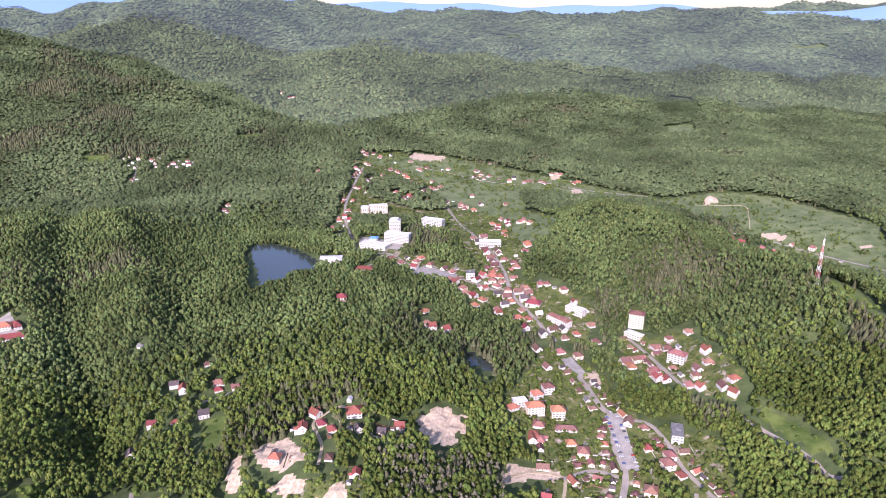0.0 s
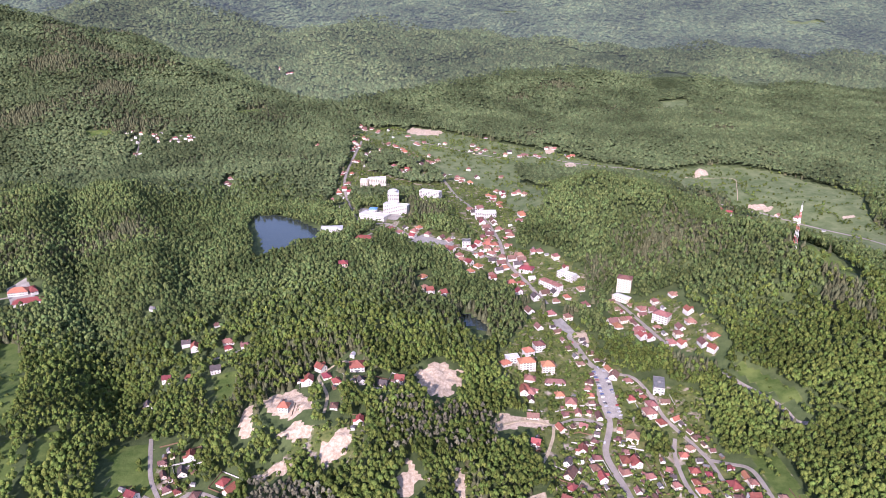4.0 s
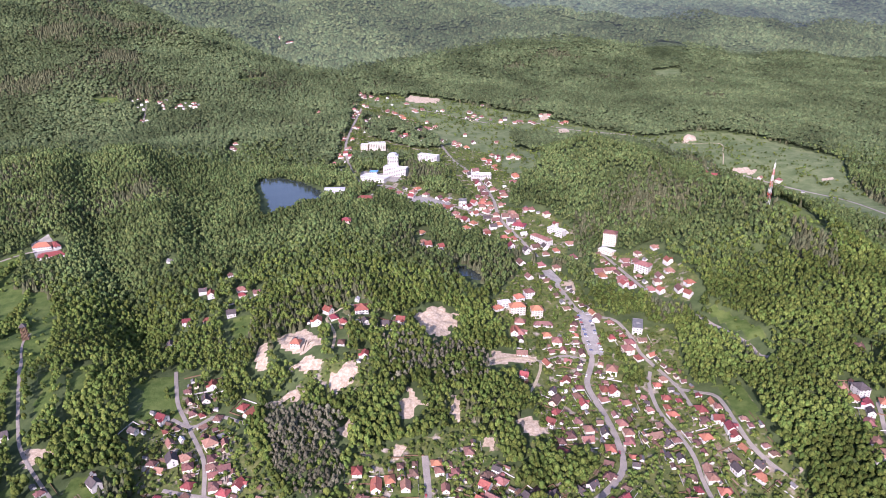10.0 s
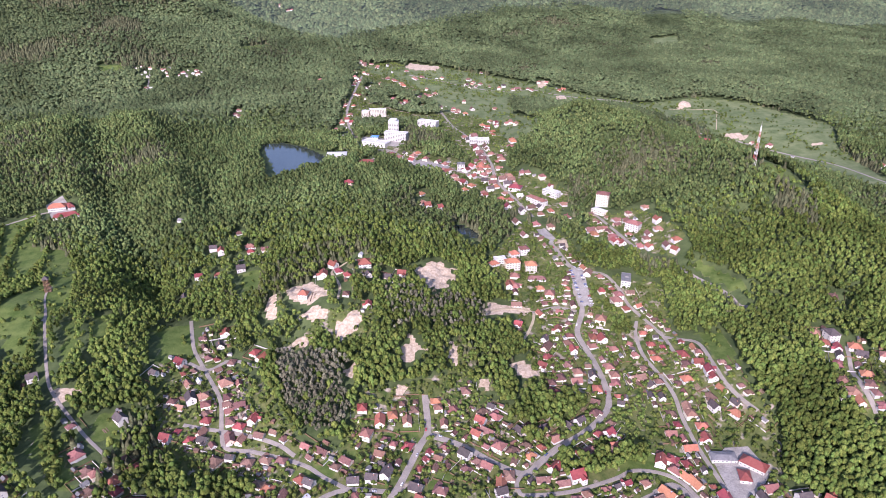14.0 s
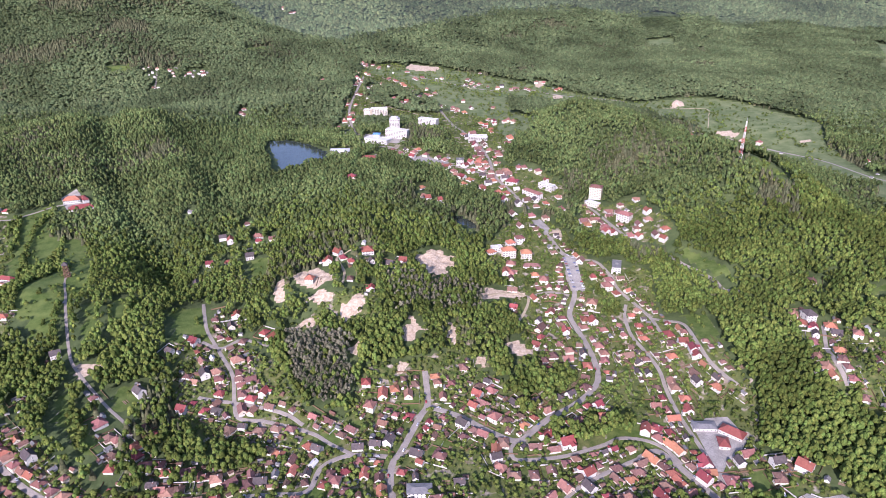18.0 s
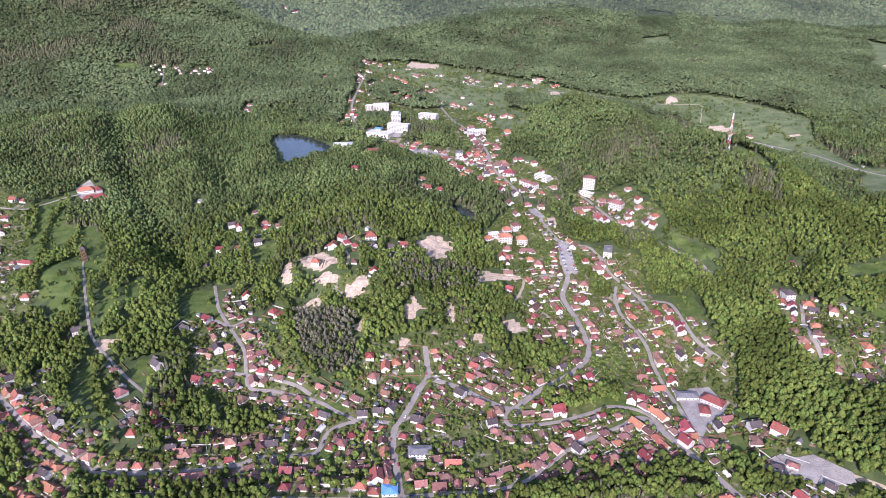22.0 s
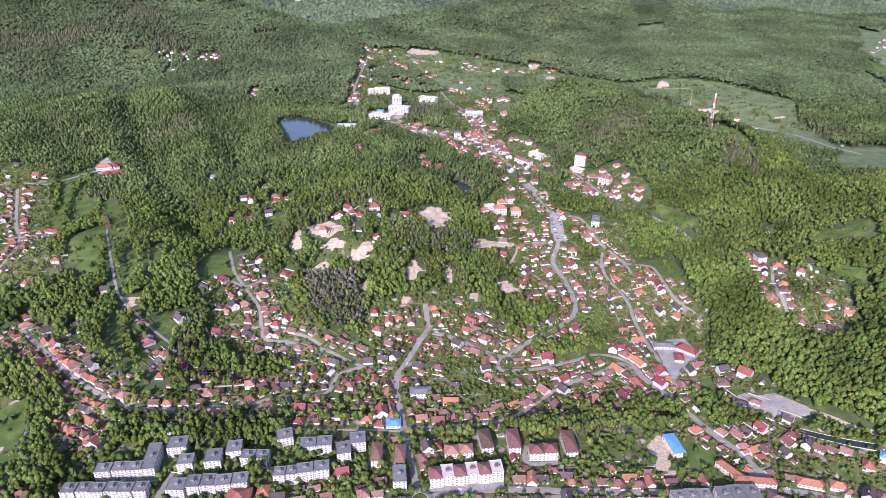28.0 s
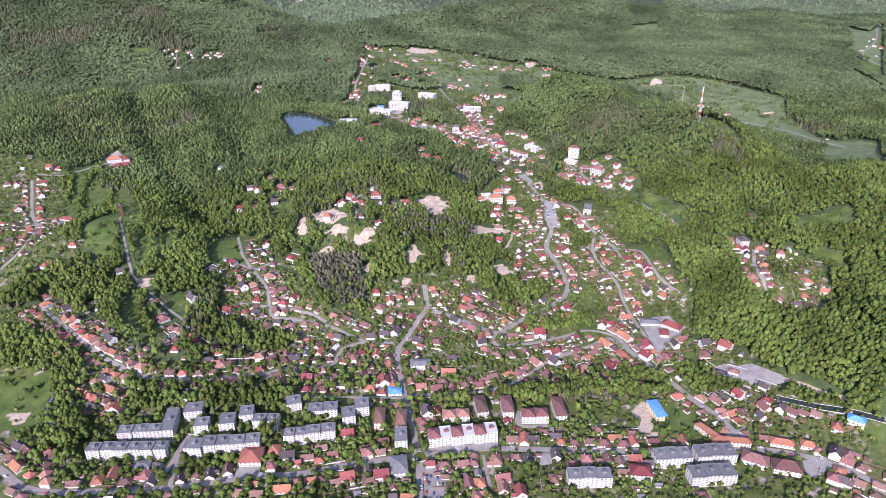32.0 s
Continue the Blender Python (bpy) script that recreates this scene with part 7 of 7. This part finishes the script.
OPEN = SETTLED + FIELDS + BARE + PAVED + [LAKE, POND]
BIG = [clump(6, k + 1) for k in range(12)]
ROUGH = [clump(4, k + 21, -0.05) for k in range(12)]
ROUGH_TOP = [clump(2, k + 41, 0.0) for k in range(12)]
BUSH = [clump(3, k + 61, 0.0) for k in range(10)]
SPIRES = [spire(k) for k in range(4)]


def clear_of_buildings(x, y, extra):
    keep = np.ones(len(x), bool)
    for a, b, c in BUILT:
        keep &= (x - a) ** 2 + (y - b) ** 2 > (c + extra) ** 2
    return keep


def open_before(x, y):
    """Whether open ground, water or a dwelling lies just beyond a place, so that no tall wood hides it."""
    hit = np.zeros(len(x), bool)
    for dy in (0, 12, 24):
        hit |= any_in(BARE + PAVED + [LAKE, POND], x, y + dy)
    hit |= any_in([POND], x, y + 36) | any_in([POND], x, y + 46) | any_in([LAKE], x, y + 36) | any_in([LAKE], x, y + 50)
    hit |= (y < 1250) & (any_in(FIELDS, x, y + 9) | any_in(FIELDS, x, y + 18))
    for a, b, c in BUILT:
        hit |= ((x - a) / (c + 3)) ** 2 + ((y - b + 8) / (c + 15)) ** 2 < 1
    return hit


def stand_density(x, y):
    """Slow change of the kind of wood over the land."""
    return np.array([noise.noise(Vector((a / 160, b / 160, 0.3))) for a, b in zip(x, y)])


def woods(name, x0, x1, y0, y1, step, shapes, leaf, seed, size, conifers, label, flat=1.0):
    x, y, r = spots(x0, x1, y0 - (560 if y0 == 3060 else 160), y1 + 160, step, seed)
    wave = y + 70 * folds(x, y, 420, 1.7) + r.uniform(-60, 60, len(x)) if y0 > 900 else y
    keep = (wave > y0) & ((y + 70 * folds(x, y, 420, 1.7) + r.uniform(-60, 60, len(x)) if y1 > 900 else y) < y1)
    if y1 == 3060:
        keep &= behind_crest(x, y) < 3060 + r.uniform(0, 60, len(x)) * (x > -350)
    if y0 == 3060:
        keep = (behind_crest(x, y) > 3060 + r.uniform(0, 60, len(x)) * (x > -350)) & (y > 2500) & (wave < y1)
    x, y = x[keep], y[keep]
    keep = ~any_in(OPEN, x, y) | (any_in(GROVES, x, y) & ~any_in(BARE + PAVED + [LAKE, POND, RESORT_MEADOW_A, RESORT_MEADOW_B], x, y))
    x, y = x[keep], y[keep]
    grove = any_in(GROVES, x, y) & clear_of_buildings(x, y, 1.2)
    keep = (road_gap(x, y) > 5.5) & (road_gap(x, y + 9) > 4) & (~open_before(x, y) | (grove & (y < 800)))
    x, y = x[keep], y[keep]
    keep = (r.uniform(0, 1, len(x)) < 0.93) | (x > -200) | (y > 1050)
    x, y = x[keep], y[keep]
    dens = stand_density(x, y)
    con = (dens + r.uniform(-0.25, 0.25, len(x)) > conifers - 0.35 * np.clip((-600 - x) / 500, 0, 1) * (y > 1900) * (y0 < 3000)) | (any_in(PINES, x, y) & (r.uniform(0, 1, len(x)) < np.where(any_in([PINES_I], x, y), 0.45, 0.85)))
    z = ground(x, y)
    if y0 >= 2500:      # the sides turned away to the north stay bare of single crowns
        keep = ground(x, y + 20) - z > -4
        x, y, z, dens, con = x[keep], y[keep], z[keep], dens[keep], con[keep]
    w = step * r.uniform(size[0], size[1], len(x)) * np.where((x < -200) & (y < 1050), r.uniform(0.7, 1.05, len(x)), 1)
    h = 9 + float(np.interp(step, (5, 8.8, 14), (7.5, 6, 3))) * r.uniform(0, 1.0, len(x)) + 3 * dens
    young = any_in([REGROWTH_A, REGROWTH_B, REGROWTH_C], x, y)      # felled patches grown over with low young trees
    h = np.where(young, 5.0, h)
    con &= ~young
    w = np.where(young, w * 0.8, w)
    b = ~con
    scatter(name, shapes, x[b], y[b], z[b] + h[b] - np.where(young[b], 3, w[b]), w[b], w[b] * flat * np.where(young[b], 0.6, r.uniform(1.1, 1.8, b.sum())), leaf, label, seed, smooth=True)
    if con.any():
        pine = con & any_in([PINES_A, PINES_I], x, y)
        if pine.any():
            wp = r.uniform(1.9, 3.3, pine.sum())
            scatter("pine_" + name, ROUGH, x[pine], y[pine], z[pine] + r.uniform(8, 14, pine.sum()), wp, wp * r.uniform(1.2, 2.0, pine.sum()), PINE, "brownish pines with rounded crowns on the steep hill", seed + 2, smooth=True)
        con &= ~pine
        hc = r.uniform(10, 17, con.sum())
        scatter("conifer_" + name, SPIRES, x[con], y[con], z[con], hc * 0.95, hc, NEEDLE, "dark green conifers standing among broadleaf trees", seed + 1)


woods("near_woods", -660, 700, 430, 640, 5.0, BIG, LEAF, 3, (0.46, 0.86), 0.55, "dense spring-green broadleaf wood on the near slopes")
woods("slope_woods", -660, 700, 640, 840, 5.0, BIG, LEAF, 33, (0.46, 0.86), 0.55, "spring-green broadleaf wood on the slopes above the town")
woods("hill_woods", -800, 820, 840, 1120, 5.1, ROUGH, LEAF, 4, (0.46, 0.86), 0.52, "dense spring-green broadleaf wood on the town's hills")
woods("middle_woods", -1150, 1150, 1120, 1750, 5.9, ROUGH_TOP, MID_HAZE_LEAF, 5, (0.50, 0.90), 0.45, "dense broadleaf wood on the slopes round the lake")
FAR_LUMP = [lump(1, k + 40, 0.22) for k in range(8)]
woods("far_woods", -1850, 1850, 1750, 2500, 6.8, FAR_LUMP, HILL_HAZE_LEAF, 7, (0.60, 1.02), 0.5, "wooded mountain slopes")
TINY = [(lump(1, k + 60, 0.25)) for k in range(6)]
woods("mountain_woods", -2500, 2500, 2500, 3060, 8.4, TINY, HILL_HAZE_LEAF, 8, (0.60, 1.0), 0.5, "woods on the mountain sides, leaves tinted blue for haze")
woods("backdrop_slope_woods", -2700, 2700, 3060, 3600, 11.5, TINY, SLOPE_HAZE_LEAF, 10, (0.60, 1.0), 9, "beech woods behind the first crest, haze painted as glow")
woods("backdrop_woods", -3200, 3200, 3600, 4950, 15.0, TINY, FAR_HAZE_LEAF, 9, (0.62, 1.05), 9, "far wooded mountain ranges, haze painted as glow", 0.7)

RESORT_GREEN = [RESORT, WEST_VILLAGE, EAST_HAMLET]
# garden trees and bushes between the houses
x, y, r = spots(-900, 700, 395, 2350, 5.4, 11)
keep = any_in(SETTLED + FIELDS, x, y) & ~any_in(GROVES + BARE + PAVED + [LAKE, POND], x, y)
x, y = x[keep], y[keep]
keep = (road_gap(x, y) > 4.5) & clear_of_buildings(x, y, -0.9)
x, y = x[keep], y[keep]
keep = r.uniform(0, 1, len(x)) < np.where(any_in(FIELDS, x, y), 0.09, np.where(any_in(RESORT_GREEN, x, y), 0.55, 0.74))
x, y = x[keep], y[keep]
w = r.uniform(1.1, 3.7, len(x)) * np.where(any_in(FIELDS, x, y), 1.2, np.where(any_in(RESORT_GREEN, x, y), 0.85, np.where((y < 640) & (x < 20), 1.35, 1)))
scatter("garden_trees", BUSH, x, y, ground(x, y) + w * 0.7, w, w * r.uniform(0.9, 1.3, len(x)), LEAF, "fruit trees and bushes in gardens between houses", 12, "trees", True)


# tree rows that run down the western meadows
x, y, r = spots(-760, -280, 640, 1250, 5.0, 27)
keep = any_in([MEADOW_TOWER, STRIP_A, STRIP_B, STRIP_C, STRIP_E, STRIP_F, MEADOW_B, MEADOW_STRIP], x, y)
x, y = x[keep], y[keep]
line = np.array([abs(noise.noise(Vector((a / 34 + b / 90, b / 190, 2.7)))) for a, b in zip(x, y)])
keep = (line < 0.10) & (road_gap(x, y) > 5) & clear_of_buildings(x, y, 4)
x, y = x[keep], y[keep]
w = r.uniform(2.2, 4.6, len(x))
scatter("meadow_tree_rows", ROUGH, x, y, ground(x, y) + w * 0.9, w, w * 1.3, LEAF, "rows of trees between the western meadows", 28, "trees", True)


# hedges and copses in the far valley's fields
x, y, r = spots(-250, 1500, 1500, 2500, 8.0, 23)
keep = inside(FAR_FIELDS, x, y) & ~any_in(BARE, x, y)
x, y = x[keep], y[keep]
line = np.array([abs(noise.noise(Vector((a / 60, b / 34, 5.1)))) for a, b in zip(x, y)])
keep = (line < 0.11) & (r.uniform(0, 1, len(x)) < 0.75) & clear_of_buildings(x, y, 3)
x, y = x[keep], y[keep]
w = r.uniform(1.6, 4.6, len(x))
scatter("valley_hedges", ROUGH_TOP, x, y, ground(x, y) + w * 0.5, w, w, LEAF, "bushes and hedges in the far valley's meadows", 24, "hedges")


# ---------------------------------------------------------------- single trees between the blocks and along the streets
def tree_things():
    r = random.Random(31)
    kinds = []
    for k in range(4):
        v, fc = lump(3, 90 + k, -0.9)
        crown = mesh_of("crown", v * np.array((3.6, 3.6, 4.4)) + np.array((0, 0, 7.4)), fc, [LEAF])
        trunk = Shape().tube(0, 0, -0.6, 5.0, 0.34, 0.2, 8)
        for i in range(4):
            a = 1.57 * i + k
            trunk.beam((0, 0, 3.2 + 0.4 * i), (1.6 * math.cos(a), 1.6 * math.sin(a), 6.4 + 0.3 * i), 0.09)
        kinds.append(("town_tree", "broadleaf tree with a full green crown beside buildings", trunk.mesh("trunk", [BARK]), crown))
    for k in range(2):
        v, fc = spire(70 + k)
        crown = mesh_of("crown", v * np.array((11, 11, 15.0)) + np.array((0, 0, 1.6)), fc, [NEEDLE])
        kinds.append(("spruce", "tall dark spruce standing between apartment blocks", Shape().tube(0, 0, -0.6, 9.0, 0.3, 0.1, 8).mesh("trunk", [BARK]), crown))
    models = {}
    count = 0
    for _ in range(6000):
        if count >= 95:
            break
        x, y = r.uniform(-340, 340), r.uniform(440, 640)
        if not inside(TOWN, x, y) or any_in(FIELDS + BARE + PAVED, x, y) or not free(x, y, 2.6) or road_gap([x], [y])[0] < 7:
            continue
        k = r.choice((0, 1, 2, 3, 0, 1, 2, 3, 4, 5)) if y > 490 and x < 0 else r.randrange(4)
        m = at(x, y, r.uniform(0, 360), 0, r.uniform(0.7, 1.15))
        if k in models:
            copy_thing(models[k], m)
        else:
            name, label, trunk, crown = kinds[k]
            ob = models[k] = thing(name, label, "tree", "single trees in town")
            part("trunk", trunk, None, ob)
            part("crown", crown, None, ob)
            ob.matrix_basis = m
        BUILT.append((x, y, 2.0))
        count += 1


tree_things()


# ---------------------------------------------------------------- the ranges on the horizon, in painted blue haze
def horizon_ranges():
    m = bpy.data.materials.new("painted_blue_haze")
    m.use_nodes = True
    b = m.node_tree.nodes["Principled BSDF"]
    # blue base and emission stand in for the haze over these ranges
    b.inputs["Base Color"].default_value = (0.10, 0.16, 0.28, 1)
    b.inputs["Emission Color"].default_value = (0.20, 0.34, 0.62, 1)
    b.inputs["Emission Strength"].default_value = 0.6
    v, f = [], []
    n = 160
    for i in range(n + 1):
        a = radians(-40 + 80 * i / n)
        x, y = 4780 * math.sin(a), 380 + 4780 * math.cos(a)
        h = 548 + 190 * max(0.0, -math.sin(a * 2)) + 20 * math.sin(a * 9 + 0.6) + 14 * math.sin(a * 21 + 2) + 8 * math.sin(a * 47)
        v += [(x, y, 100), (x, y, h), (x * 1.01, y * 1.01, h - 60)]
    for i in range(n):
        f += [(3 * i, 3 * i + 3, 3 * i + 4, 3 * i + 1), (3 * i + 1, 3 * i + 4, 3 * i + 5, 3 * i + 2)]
    tagged(new("backdrop_ranges", mesh_of("backdrop_ranges", v, f, [m], smooth=True)), "distant mountain ranges on the horizon, painted in glowing blue haze", "mountains", kind="structure")


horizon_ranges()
